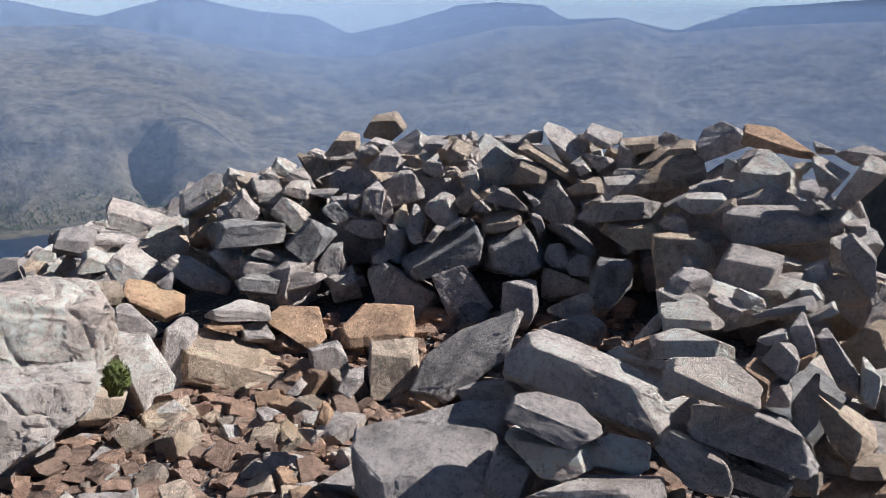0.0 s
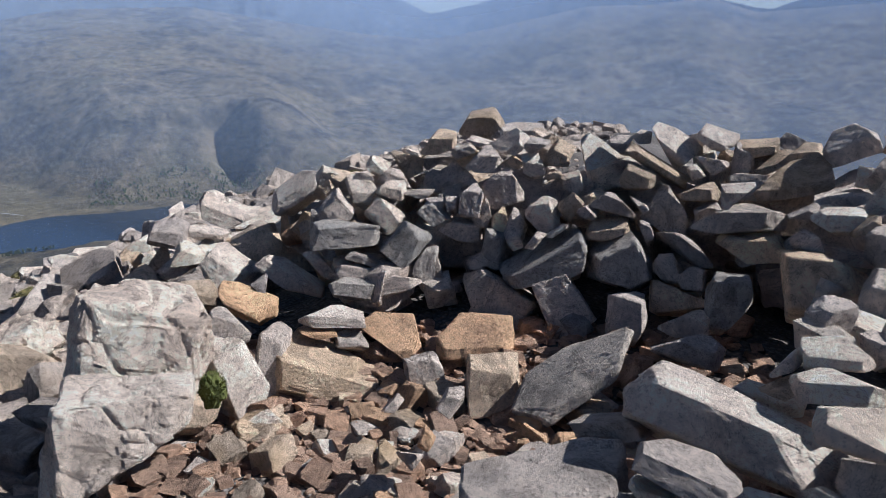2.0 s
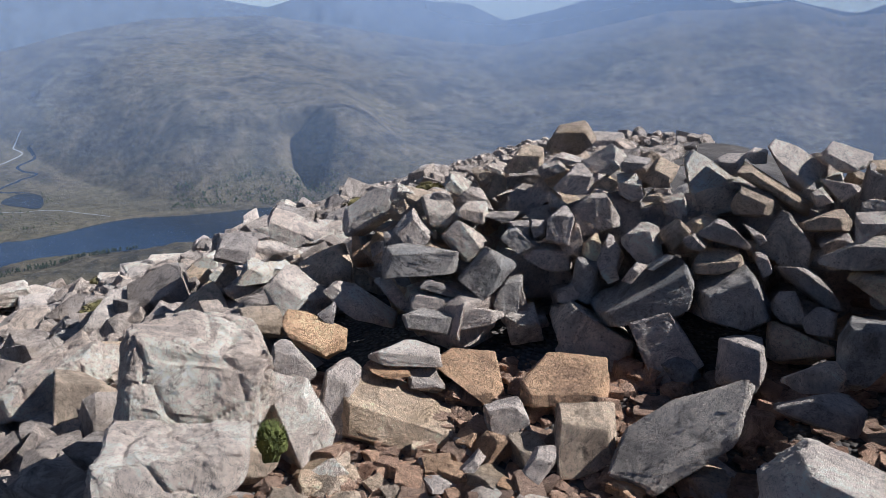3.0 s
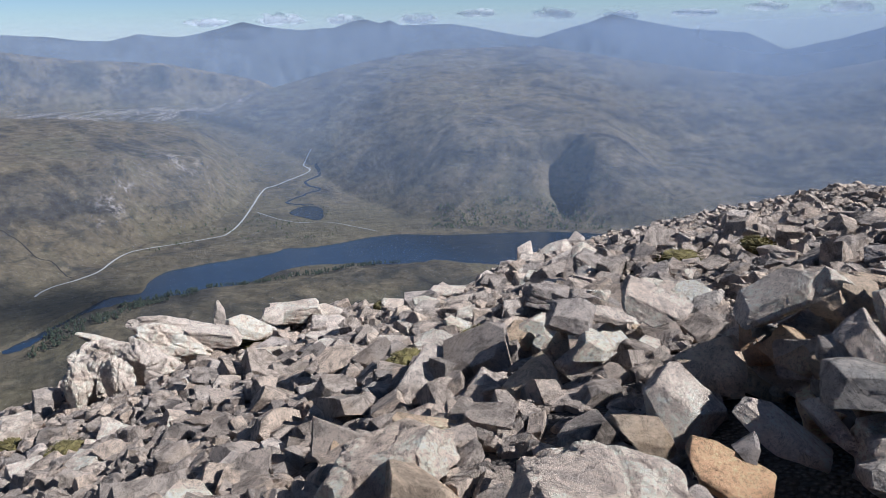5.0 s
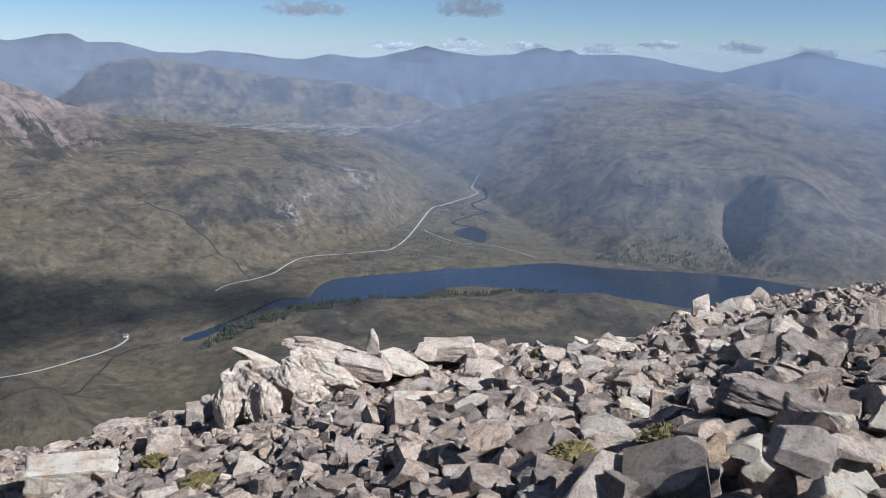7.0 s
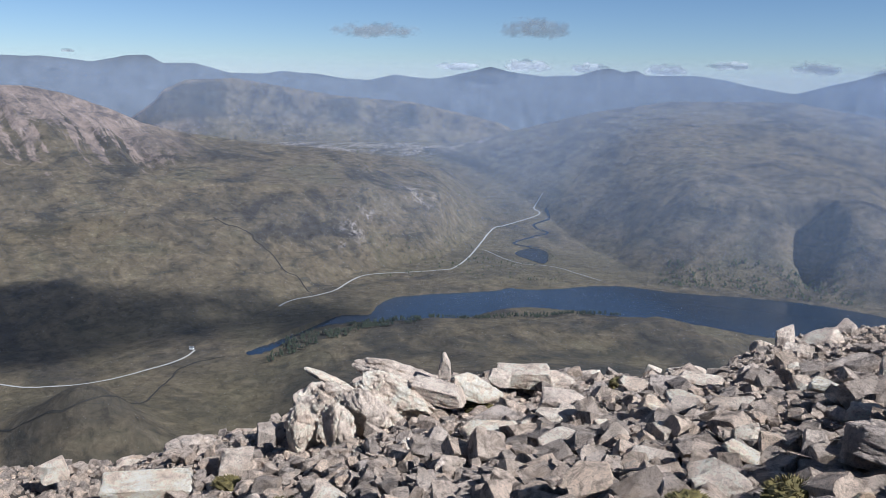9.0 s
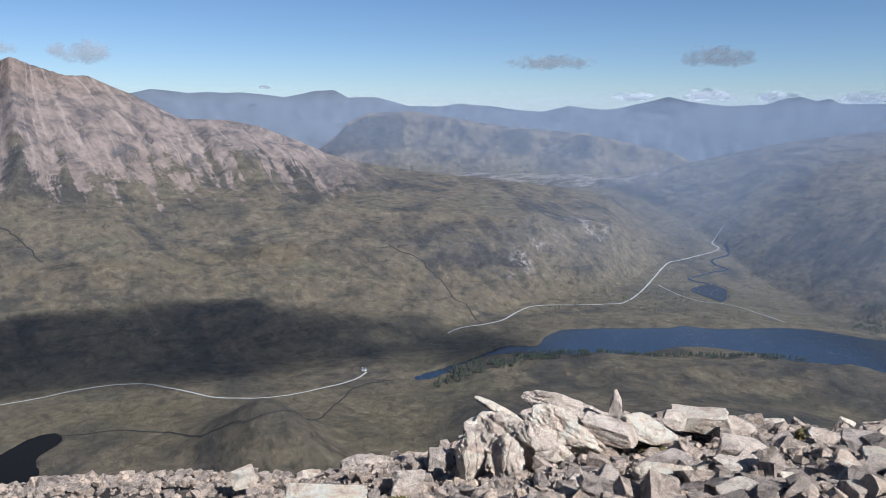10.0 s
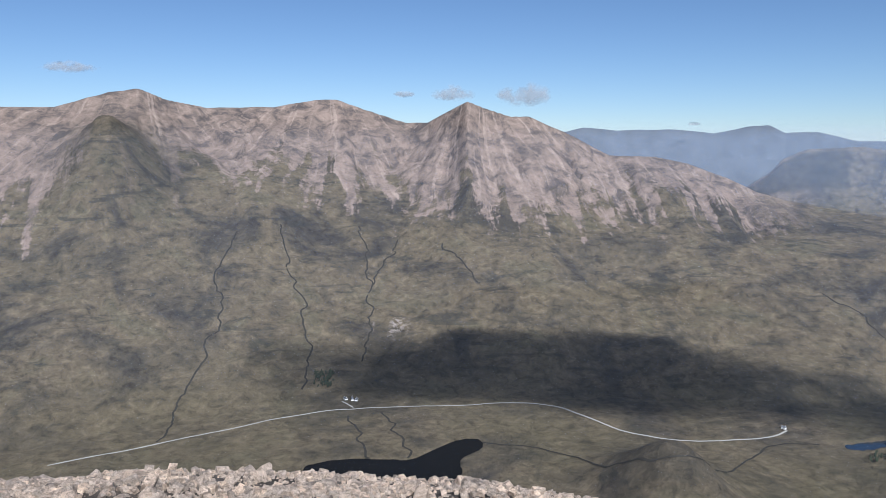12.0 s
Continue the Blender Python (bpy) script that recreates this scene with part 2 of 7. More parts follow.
GRIT = ground_material()
MOOR = moor_material()
WATER = water_material("loch_water", 0.5)
PEAT_WATER = water_material("peat_water", 0.12, 1.1)
HAZE = haze_material()
CLOUD = cloud_material("cloud_vapour", 0.42)
WHITE_CLOUD = cloud_material("cloud_top", 0.97)
ROAD = plain_material("road_stone", (0.34, 0.325, 0.295), 0.9, 0.05, 0.12)
STREAM = plain_material("peat_stream", (0.030, 0.027, 0.022), 1.0, 0.05, 0.3)
PINE = plain_material("pine_needles", (0.030, 0.038, 0.022), 0.9, 0.2, 0.4)
BIRCH = plain_material("birch_leaves", (0.055, 0.068, 0.030), 0.9, 0.2, 0.4)
PANE = plain_material("window_glass", (0.03, 0.035, 0.04), 0.15, 1.0, 0.1, 0.5)
BARK = plain_material("pine_bark", (0.12, 0.08, 0.055), 0.9, 0.5, 0.3)
MOSS = plain_material("moss", (0.085, 0.09, 0.022), 0.95, 30.0, 0.5)
DRYMOSS = plain_material("dry_moss", (0.13, 0.105, 0.040), 0.95, 20.0, 0.5)
HARL = plain_material("white_harling", (0.78, 0.77, 0.73), 0.9, 0.4, 0.08)
SLATE = plain_material("slate_roof", (0.12, 0.125, 0.135), 0.7, 0.6, 0.25)
# haze tint painted into the far hills' blue-grey base
DISTANCE = plain_material("hazed_hills", (0.085, 0.095, 0.11), 0.95, 0.012, 0.2)

# ---- the land: one sheet from the summit to the hills ----
CX, CY = -1.2, 1.2                     # the summit's middle
EYE = 1.6
VALLEY = -597.0


def hash2(i, j, seed):
    h = (i * 374761393 + j * 668265263 + seed * 974634777) & 0xFFFFFFFF
    h = ((h ^ (h >> 13)) * 1274126177) & 0xFFFFFFFF
    return ((h ^ (h >> 16)) & 0xFFFF) / 65535.0


def vnoise(x, y, seed=0):
    i, j = np.floor(x).astype(np.int64), np.floor(y).astype(np.int64)
    u, v = x - i, y - j
    u, v = u * u * (3 - 2 * u), v * v * (3 - 2 * v)
    a, b = hash2(i, j, seed), hash2(i + 1, j, seed)
    c, d = hash2(i, j + 1, seed), hash2(i + 1, j + 1, seed)
    return (a * (1 - u) + b * u) * (1 - v) + (c * (1 - u) + d * u) * v


def fbm(x, y, seed=0, octaves=5, gain=0.5):
    s, a, n = 0.0, 1.0, 0.0
    for k in range(octaves):
        s = s + a * (vnoise(x * 2 ** k + 13.7 * k, y * 2 ** k - 7.1 * k, seed + k) - 0.5)
        n += a
        a *= gain
    return s / n * 2


def table(pairs):
    pairs = sorted(pairs)
    return lambda q: np.interp(q, [p[0] for p in pairs], [p[1] for p in pairs])


def sm(t):
    t = np.clip(t, 0, 1)
    return t * t * (3 - 2 * t)


SLOPE = [0.05823, 0.03988, 0.09943, -0.06249, 0.00161, -0.01725, -0.00281, 0.0011, 0.0002, 0.0004]
RIM = table([(-180, 8), (-70, 8.5), (-30, 9), (-5, 18), (6, 24), (14, 25), (20, 24), (26, 22), (33, 19.5), (40, 17), (48, 16),
             (55, 15), (62, 14), (75, 14.5), (90, 15.5), (110, 16), (125, 13), (150, 9), (180, 8)])
# bearings (degrees left of +y) and elevations, fitted to the camera's view, of the big ridge, its scree foot, the moor
# and the flat-topped hill
RIDGE = table([(135, 1.6), (122, 1.9), (116.3, 2.2), (113.1, 2.25), (109.9, 3.2), (108, 3.5), (106.3, 2.8), (103.7, 2.3), (99.2, 2.4), (96.5, 2.88),
               (95, 2.92), (93, 2.22), (90.2, 1.32), (88.6, 1.35), (87, 2.22), (85.8, 2.8), (84.6, 2.32), (82.8, 1.73), (81.5, 1.72),
               (79.1, 0.69), (75.9, -0.97), (72.9, -1.08), (70.6, -1.53), (68.1, -2.46), (66.2, -3.38), (64.1, -3.96), (58.6, -4.78),
               (55, -5.0), (52, -5.35), (48, -5.8), (46, -6.3), (44, -7.0), (42, -8.2), (40, -9.6), (38, -11)])
SCREE_FOOT = table([(135, -5), (116.8, -5.15), (108, -4.0), (101.3, -2.6), (96.7, -3.69), (91.1, -4.95), (84, -6.4), (78.9, -6.94), (66.1, -7.13), (58, -7.6), (47, -8.2), (38, -9)])
RIDGE_TOE = table([(135, 1750), (115, 1720), (95, 1820), (80, 1850), (64, 1880), (60, 1960), (56, 2160), (51, 2430), (46, 2620), (43, 3000), (41, 3400), (38, 3900)])
MOOR_TOP = table([(52, -6.5), (47, -5.45), (42.5, -4.13), (38.3, -3.04), (34.9, -2.19), (30, -1.39), (22.5, -1.25), (18.3, -1.95), (11, -3.04), (6.4, -3.4), (2, -2.6), (-4.5, -1.1),
                  (-8.4, -1.0), (-12.1, -0.5), (-15.1, -1.4), (-21, -0.8), (-28, -0.4), (-40, -0.5), (-60, -1)])
MOOR_TOE = table([(52, 4080), (47, 4000), (43, 3750), (39.5, 3400), (36, 2950), (32, 2600), (28, 2450), (20, 2460), (0, 2460), (-60, 2400)])
MESA = table([(69, -5.5), (66.8, -3.1), (65.3, -2.0), (64.7, -1.25), (63.3, -0.58), (60.1, -0.41), (53.4, -1.46), (47.8, -1.86), (41.8, -3.15), (39.0, -4.5), (36.5, -6)])


def tan_d(a):
    return np.tan(np.radians(a))


def valley_floor(r):
    return VALLEY + 250 * sm((r - 2600) / 1750) ** 1.3


FACE_FOOT = table([(135, 2600), (112, 2620), (104, 2740), (97, 2800), (91, 2760), (86, 2600), (81, 2560), (76, 2620), (66, 2700), (58, 2700), (38, 2700)])
FACE_TOP = table([(135, 3350), (112, 3330), (108, 3360), (104, 3480), (95, 3520), (90, 3470), (85.8, 3180), (82, 3260), (76, 3280), (66, 3260), (58, 3300), (38, 3300)])


def ridge_face(az, r, x, y):
    """Foot, crest, share of the way up, and the fan of ribs that spreads from each top."""
    toe = RIDGE_TOE(az)
    rs = np.maximum(FACE_FOOT(az), toe + 320)
    rc = np.maximum(FACE_TOP(az), rs + 560)
    t2 = (r - rs) / (rc - rs)
    wob = fbm(x / 200, y / 200, 52, 5)
    aj = az + 3.0 * fbm(x / 90, y / 90, 58, 4)
    top = np.where(aj > 101.5, 108.0, np.where(aj > 90.3, 95.5, np.where(aj > 78.0, 85.6, 77.0)))
    fan = (az - top) / (0.42 + np.clip(1.1 - t2, 0.05, 2))
    fan = np.where(aj > 78.0, fan, (az + 4.0 * (1 - t2)) * 0.9)
    u = fan + 0.6 * wob
    return rs, rc, t2, u, fbm(u / 1.5, t2 * 0.8 + top, 41, 5)


def land(az, r):
    """Height of the wide land at a bearing and a distance from the summit."""
    x, y = -np.sin(np.radians(az)) * r, np.cos(np.radians(az)) * r
    rough = fbm(x / 420, y / 420, 3, 6)
    fine = fbm(x / 60, y / 60, 9, 4)
    fl = valley_floor(r)
    z = fl + 5 * np.abs(rough) + 1.5 * fine
    # moor beyond the loch
    toe, top = MOOR_TOE(az), EYE + 4120 * tan_d(MOOR_TOP(az))
    t = (r - toe) / (4120 - toe)
    ramp_t = np.clip(t, 0, 1)
    mz = fl * (1 - ramp_t) + top * ramp_t + np.sin(np.pi * ramp_t) * (42 * rough + 9 * fine + 26 * np.abs(fbm(x / 900, y / 900, 21, 3)))
    # the craggy brow above the loch
    brow = sm((az - 13) / 5) * sm((33 - az) / 5)
    lip = 2760 + 60 * fbm(az / 3.0, az * 0, 47, 4)
    mz = mz + brow * (70 * sm((r - 2540) / 230) + 34 * sm((r - lip) / 26) - 104 * sm((r - 2860) / 560)) * (1 + 0.35 * rough)
    side = az - (20.9 - (2790 - r) * 0.005) + 1.3 * fbm(x / 130, y / 130, 49, 4)      # the gully and the spur beside it
    mz = mz + (100 * sm((0.9 - side) / 3.2) * sm((side + 11) / 8) - 50 * np.exp(-((side - 0.9) / 1.0) ** 2)) * sm((r - 2460) / 170) * sm((2860 - r) / 170)
    mz = np.where(t > 1, top - (r - 4120) * 0.15, mz)
    z = np.where((az < 52) & (t > 0), np.maximum(z, mz), z)
    # the big ridge and its hillside
    toe = RIDGE_TOE(az)
    rs, rc, t2, u, ribs = ridge_face(az, r, x, y)
    zs, zc = EYE + rs * tan_d(SCREE_FOOT(az)), EYE + rc * tan_d(RIDGE(az))
    t1 = (r - toe) / (rs - toe)
    wx, wy = x + 90 * fbm(x / 300, y / 300, 33, 4), y + 90 * fbm(x / 300, y / 300, 35, 4)
    crest_n = 1 - np.abs(fbm(wx / 330, wy / 330, 31, 5)) * 2
    face = np.sin(np.pi * np.clip(t2, 0, 1))
    lower = fl + (zs - fl) * np.clip(t1, 0, 1) ** 1.15 + np.sin(np.pi * np.clip(t1, 0, 1)) * (24 * rough + 6 * fine + 14 * crest_n - 12)
    upper = zs + (zc - zs) * np.clip(t2, 0, 1) ** 1.1 + face * (48 * ribs + 26 * crest_n - 22 + 10 * fine) * (0.15 + 0.85 * sm((az - 60) / 8))
    rz = np.where(t2 > 0, upper, lower)
    rz = np.where(t2 > 1, zc - (r - rc) * 0.45, rz)
    # the dark spur in front of the highest top
    spur = np.exp(-((az - 110.2) / 3.2) ** 2) * np.exp(-((r - 2760) / 260) ** 2)
    rz = rz + 190 * spur
    z = np.where((az > 40) & (t1 > 0), np.maximum(z, rz), z)
    # the flat-topped hill up the valley
    zt = EYE + 4450 * tan_d(MESA(az))
    tm = (r - 4290) / 160
    gully = np.abs(fbm(az / 1.6, r / 160, 45, 5))
    tq = np.clip(tm - 0.18 * gully * sm(tm * 3) * sm((1.05 - tm) * 4), 0, 1)
    hz = fl + (zt - fl) * (0.48 * np.clip(tq / 0.62, 0, 1) + 0.42 * sm((tq - 0.58) / 0.2) + 0.10 * np.clip((tq - 0.7) / 0.3, 0, 1))
    z = np.where((az > 36.5) & (az < 69) & (tm > 0), np.maximum(z, hz), z)
    # knolls this side of the loch
    pk = sm((az - 20) / 8) * sm((60 - az) / 8)
    z = z + pk * (34 + 26 * rough + 8 * fine) * np.exp(-((r - (1740 + 130 * sm((44 - az) / 10))) / 150) ** 2)
    z = z + pk * (60 + 50 * rough) * np.exp(-((r - 1350) / 220) ** 2)
    kx, ky = -math.sin(radians(71)) * 1330, math.cos(radians(71)) * 1330
    dk = np.hypot((x - kx) / 150, (y - ky) / 95)
    z = z + 78 * np.exp(-dk ** 2) * (1 + 0.5 * rough + 0.12 * fine)
    # a shoulder of this hill beyond the shelter
    z = np.maximum(z, EYE + 900 * tan_d(-6.0) - 0.55 * np.abs(r - 900) - 22 * np.abs(az + 31) + 8 * fine + 18 * rough - 10)
    return z


def inside(px, py, poly):
    res = np.zeros(px.shape, bool)
    n = len(poly)
    for i in range(n):
        (x1, y1), (x2, y2) = poly[i], poly[(i + 1) % n]
        if y1 == y2:
            continue
        hit = ((y1 > py) != (y2 > py)) & (px < (x2 - x1) * (py - y1) / (y2 - y1) + x1)
        res ^= hit
    return res


def on_floor(az, dip, drop=VALLEY):
    r = (EYE - drop) / math.tan(radians(dip))
    return (CX - math.sin(radians(az)) * r, CY + math.cos(radians(az)) * r)


# shore lines by bearing and dip, fitted to the camera's view
LOCH = [on_floor(a, d) for a, d in (
    (60.3, 19.2), (57.8, 18.6), (55.3, 17.65), (52.8, 16.75), (50.7, 17.0), (50.3, 15.8), (46.1, 15.35), (41.6, 15.06), (40.8, 14.74), (38.8, 14.9),
    (33.3, 14.14), (30.3, 14.34), (26.7, 14.31), (21.1, 14.08), (14, 14.3), (12, 15.5), (16, 16.4), (23, 16.75), (26.4, 17.4), (30.1, 17.15), (33.9, 16.8),
    (36.7, 16.15), (40.7, 16.1), (44, 17.3), (46, 17.7), (50.2, 18.1), (53.6, 18.0), (57, 18.85), (59.1, 19.55))]
DARK_LOCH = [on_floor(a, d) for a, d in (
    (98.5, 22.5), (96.6, 22.15), (94.6, 22.1), (91.6, 22.3), (89.6, 22.25), (88.2, 21.6), (87.1, 21.1), (85.8, 20.85), (84.8, 20.95), (84.5, 21.5), (85.6, 22.0),
    (86.4, 22.5), (85.9, 23.3), (87, 24.2), (92, 24.6), (97.5, 24))]
TARN = [on_floor(a, d) for a, d in ((40.4, 12.35), (39.6, 12.0), (38.6, 11.9), (37.8, 12.2), (37.9, 12.7), (38.2, 13.05), (39.2, 12.8), (39.9, 12.6))]


def shore(poly, rounds=3):
    """Corner cutting, then a little raggedness."""
    for _ in range(rounds):
        poly = [q for (x1, y1), (x2, y2) in zip(poly, poly[1:] + poly[:1])
                for q in ((0.75 * x1 + 0.25 * x2, 0.75 * y1 + 0.25 * y2), (0.25 * x1 + 0.75 * x2, 0.25 * y1 + 0.75 * y2))]
    return [(x + 9 * float(fbm(np.array(x / 70), np.array(y / 70), 15, 4)), y + 9 * float(fbm(np.array(x / 70), np.array(y / 70), 19, 4))) for x, y in poly]


LOCH, DARK_LOCH, TARN = shore(LOCH), shore(DARK_LOCH), shore(TARN)
WATERS = (("loch", LOCH, VALLEY - 1.0), ("dark_lochan", DARK_LOCH, VALLEY - 1.0), ("tarn", TARN, float(valley_floor(np.array(2750.0))) - 0.5))


SKYLINE = table([(-60, -12), (-10, -10.4), (0, -10.8), (5, -11.8), (10.8, -13.3), (14, -14.4), (20, -16.2), (23.5, -18), (26, -19.8), (30, -20.5), (36, -21), (41.6, -21.4), (45, -21.7), (51, -22),
                 (56.5, -24), (59, -25.2), (64, -25.6), (68.5, -26.9), (73, -25.8), (78, -25), (85, -24.4), (91, -24.1), (97, -23.5), (101.5, -23.3), (109.5, -21.8), (116, -21.2), (125, -21)])


def summit(x, y):
    z = cubic(x, y)
    dx, dy = x + 1.75, y - 1.65
    d = np.hypot(dx, dy)
    lid = 1.65 + d * tan_d(SKYLINE(np.degrees(np.arctan2(-dx, dy)))) - 0.05
    z = z - 0.15 * np.exp(-((x + 0.45) / 0.95) ** 2 - ((y - 2.9) / 0.7) ** 2)     # trodden floor of the shelter
    az = np.degrees(np.arctan2(-dx, dy))
    z = np.where(d > 5, np.minimum(z, lid), z)
    w = sm((az - 84) / 12) * sm((d - 6) / 5)
    return z * (1 - w) + lid * w


def cubic(x, y):
    return (SLOPE[0] + SLOPE[1] * x + SLOPE[2] * y + SLOPE[3] * x * x + SLOPE[4] * x * y + SLOPE[5] * y * y
            + SLOPE[6] * x ** 3 + SLOPE[7] * x * x * y + SLOPE[8] * x * y * y + SLOPE[9] * y ** 3)


def height(x, y):
    """Height of the ground sheet anywhere."""
    x, y = np.asarray(x, float), np.asarray(y, float)
    dx, dy = x - CX, y - CY
    r = np.hypot(dx, dy)
    az = np.degrees(np.arctan2(-dx, dy))
    rim = RIM(az)
    k = np.minimum(1.0, rim / np.maximum(r, 1e-6))
    sx, sy = CX + dx * k, CY + dy * k
    over = np.maximum(0, r - rim)
    hill = summit(sx, sy) - 0.78 * over * over / (over + 2.5) + 0.22 * np.minimum(r / 6, 1) * fbm(x / 1.7, y / 1.7, 5, 4)
    hill = hill + np.where(over > 30, 6 * fbm(x / 40, y / 40, 6, 4), 0)
    az = np.where(az < -150, az + 360, az)
    far = land(az, np.maximum(r, 300))
    return np.where(r < 60, hill, np.maximum(hill, far))


def build_land():
    a1 = np.concatenate([np.arange(-38, 6, 0.28), np.arange(6, 62, 0.19), np.arange(62, 118, 0.14), np.arange(118, 126, 0.5)])
    a2 = np.arange(126, 322, 2.0)
    az = np.concatenate([a1, a2])
    rr = np.concatenate([np.geomspace(0.4, 32, 84), np.geomspace(34, 900, 26), np.linspace(915, 2520, 190), np.linspace(2530, 4270, 165), np.linspace(4278, 4480, 34)])
    n, k = len(az), len(rr)
    A, R = np.meshgrid(az, rr)
    X, Y = CX - np.sin(np.radians(A)) * R, CY + np.cos(np.radians(A)) * R
    Z = height(X, Y)
    for name, poly, lvl in WATERS:
        Z = np.where(inside(X, Y, poly), np.minimum(Z, lvl - 4), Z)
    verts = np.stack([X, Y, Z], -1).reshape(-1, 3)
    verts = np.vstack([verts, [[CX, CY, float(height(CX, CY))]]])
    i, j = np.meshgrid(np.arange(k - 1), np.arange(n), indexing="ij")
    j2 = (j + 1) % n
    quads = np.stack([i * n + j, (i + 1) * n + j, (i + 1) * n + j2, i * n + j2], -1).reshape(-1, 4)[:, ::-1]
    tip = np.stack([(np.arange(n) + 1) % n, np.arange(n), np.full(n, n * k)], -1)
    me = bpy.data.meshes.new("ground")
    loops = np.concatenate([quads.ravel(), tip.ravel()]).astype(np.int32)
    starts = np.concatenate([np.arange(len(quads)) * 4, len(quads) * 4 + np.arange(n) * 3]).astype(np.int32)
    me.vertices.add(len(verts))
    me.vertices.foreach_set("co", verts.ravel())
    me.loops.add(len(loops))
    me.loops.foreach_set("vertex_index", loops)
    me.polygons.add(len(starts))
    me.polygons.foreach_set("loop_start", starts)
    mat = np.concatenate([np.repeat((rr[:-1] > 33).astype(np.int32), n), np.zeros(n, np.int32)])
    me.polygons.foreach_set("material_index", mat)
    me.polygons.foreach_set("use_smooth", np.ones(len(starts), bool))
    me.materials.append(GRIT)
    me.materials.append(MOOR)
    me.update(calc_edges=True)
    # what covers the land, with shade painted into the hollows and the knoll
    x, y = X - CX, Y - CY
    rough = fbm(x / 420, y / 420, 3, 6)
    toe = RIDGE_TOE(A)
    rs, rc, t2, u, ribs = ridge_face(A, R, x, y)
    wx, wy = x + 60 * fbm(x / 220, y / 220, 33, 4), y + 60 * fbm(x / 220, y / 220, 35, 4)
    patch = fbm(wx / 200, wy / 200, 53, 5)
    streak = fbm(u / 0.42, t2 * 1.3, 51, 5)
    scree = sm((A - 61) / 7) * sm((t2 + 0.6) / 0.2)
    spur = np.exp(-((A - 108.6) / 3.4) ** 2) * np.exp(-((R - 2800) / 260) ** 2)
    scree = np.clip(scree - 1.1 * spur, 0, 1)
    # small outcrops on the hillside
    oc = np.exp(-((A - 52.0 + (R - 2560) / 90) / 0.8) ** 2) * np.exp(-((R - 2600) / 120) ** 2) * sm(fbm(x / 30, y / 30, 61, 3) * 5)
    oc = np.maximum(oc, np.exp(-((A - 91.5) / 1.2) ** 2) * np.exp(-((R - 2160) / 60) ** 2) * sm(fbm(x / 25, y / 25, 62, 3) * 5))
    oc = np.maximum(oc, np.exp(-((A - 47.5) / 1.3) ** 2) * np.exp(-((R - 2900) / 60) ** 2) * sm(fbm(x / 25, y / 25, 63, 3) * 5))
    fields = sm((R - 3930) / 60) * sm((4288 - R) / 25) * sm((A - 41) / 2) * sm((59 - A) / 2)
    oc = np.maximum(oc, 0.8 * fields * sm(0.5 + 3 * fbm(x / 45, y / 90, 67, 4)))
    floor_like = np.exp(-np.maximum(0, Z - valley_floor(R) - 5) / 45)
    grass = np.clip(0.75 * floor_like * (0.5 + 0.9 * fbm(x / 260, y / 260, 71, 5)) + 0.35 * np.clip(fbm(x / 150, y / 500, 73, 5), 0, 1), 0, 1)
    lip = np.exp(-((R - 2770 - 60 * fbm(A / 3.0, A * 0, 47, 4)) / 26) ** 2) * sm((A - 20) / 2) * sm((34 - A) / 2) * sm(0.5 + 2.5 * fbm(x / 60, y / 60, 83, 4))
    # shade lying in the gully hollows, painted as dark streaks
    hollow_shade = np.exp(-((A - 23.6) / 0.8) ** 2) * sm((R - 2560) / 60) * sm((2800 - R) / 60)
    hollow_shade = np.maximum(hollow_shade, np.exp(-((A - 32.0) / 1.0) ** 2 - ((R - 2610) / 45) ** 2) * sm(0.5 + 3 * fbm(x / 40, y / 40, 85, 4)))
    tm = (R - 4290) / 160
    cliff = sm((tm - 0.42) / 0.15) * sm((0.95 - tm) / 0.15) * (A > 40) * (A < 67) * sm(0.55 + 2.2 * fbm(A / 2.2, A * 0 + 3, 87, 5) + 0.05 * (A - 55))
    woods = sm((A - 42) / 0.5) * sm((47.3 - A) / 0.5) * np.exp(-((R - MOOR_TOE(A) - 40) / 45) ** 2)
    # knoll darkened both for its brown cover and for shade on it
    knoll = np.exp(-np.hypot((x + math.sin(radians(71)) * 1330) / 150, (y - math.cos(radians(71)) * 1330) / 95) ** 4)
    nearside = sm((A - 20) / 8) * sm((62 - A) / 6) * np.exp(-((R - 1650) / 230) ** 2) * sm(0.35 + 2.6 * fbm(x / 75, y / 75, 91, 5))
    dark = np.maximum.reduce([0.75 * nearside, 0.4 * knoll, 0.85 * lip, 0.7 * hollow_shade, 0.95 * cliff, 0.8 * woods, 0.6 * np.clip(spur * 1.6, 0, 1) * (0.6 + 0.6 * np.abs(streak))])
    fan = me.attributes.new("fan", "FLOAT_VECTOR", "POINT")
    fan.data.foreach_set("vector", np.append(np.stack([u, t2 - 0.3 * sm((82 - A) / 8), A * 0.1], -1).ravel(), (0, 0, 0)).astype(np.float32))
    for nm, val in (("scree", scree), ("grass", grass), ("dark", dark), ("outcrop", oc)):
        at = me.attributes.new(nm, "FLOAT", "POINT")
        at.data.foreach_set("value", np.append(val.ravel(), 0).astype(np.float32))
    return tagged(new("ground", me), "stony summit falling to a brown moorland glen and hills", "ground", kind="structure")


build_land()


def mesh_object(name, verts, faces, mat, smooth=False):
    me = bpy.data.meshes.new(name)
    me.from_pydata([tuple(v) for v in verts], [], faces)
    me.materials.append(mat)
    if smooth:
        me.polygons.foreach_set("use_smooth", [True] * len(me.polygons))
    me.update()
    return new(name, me)


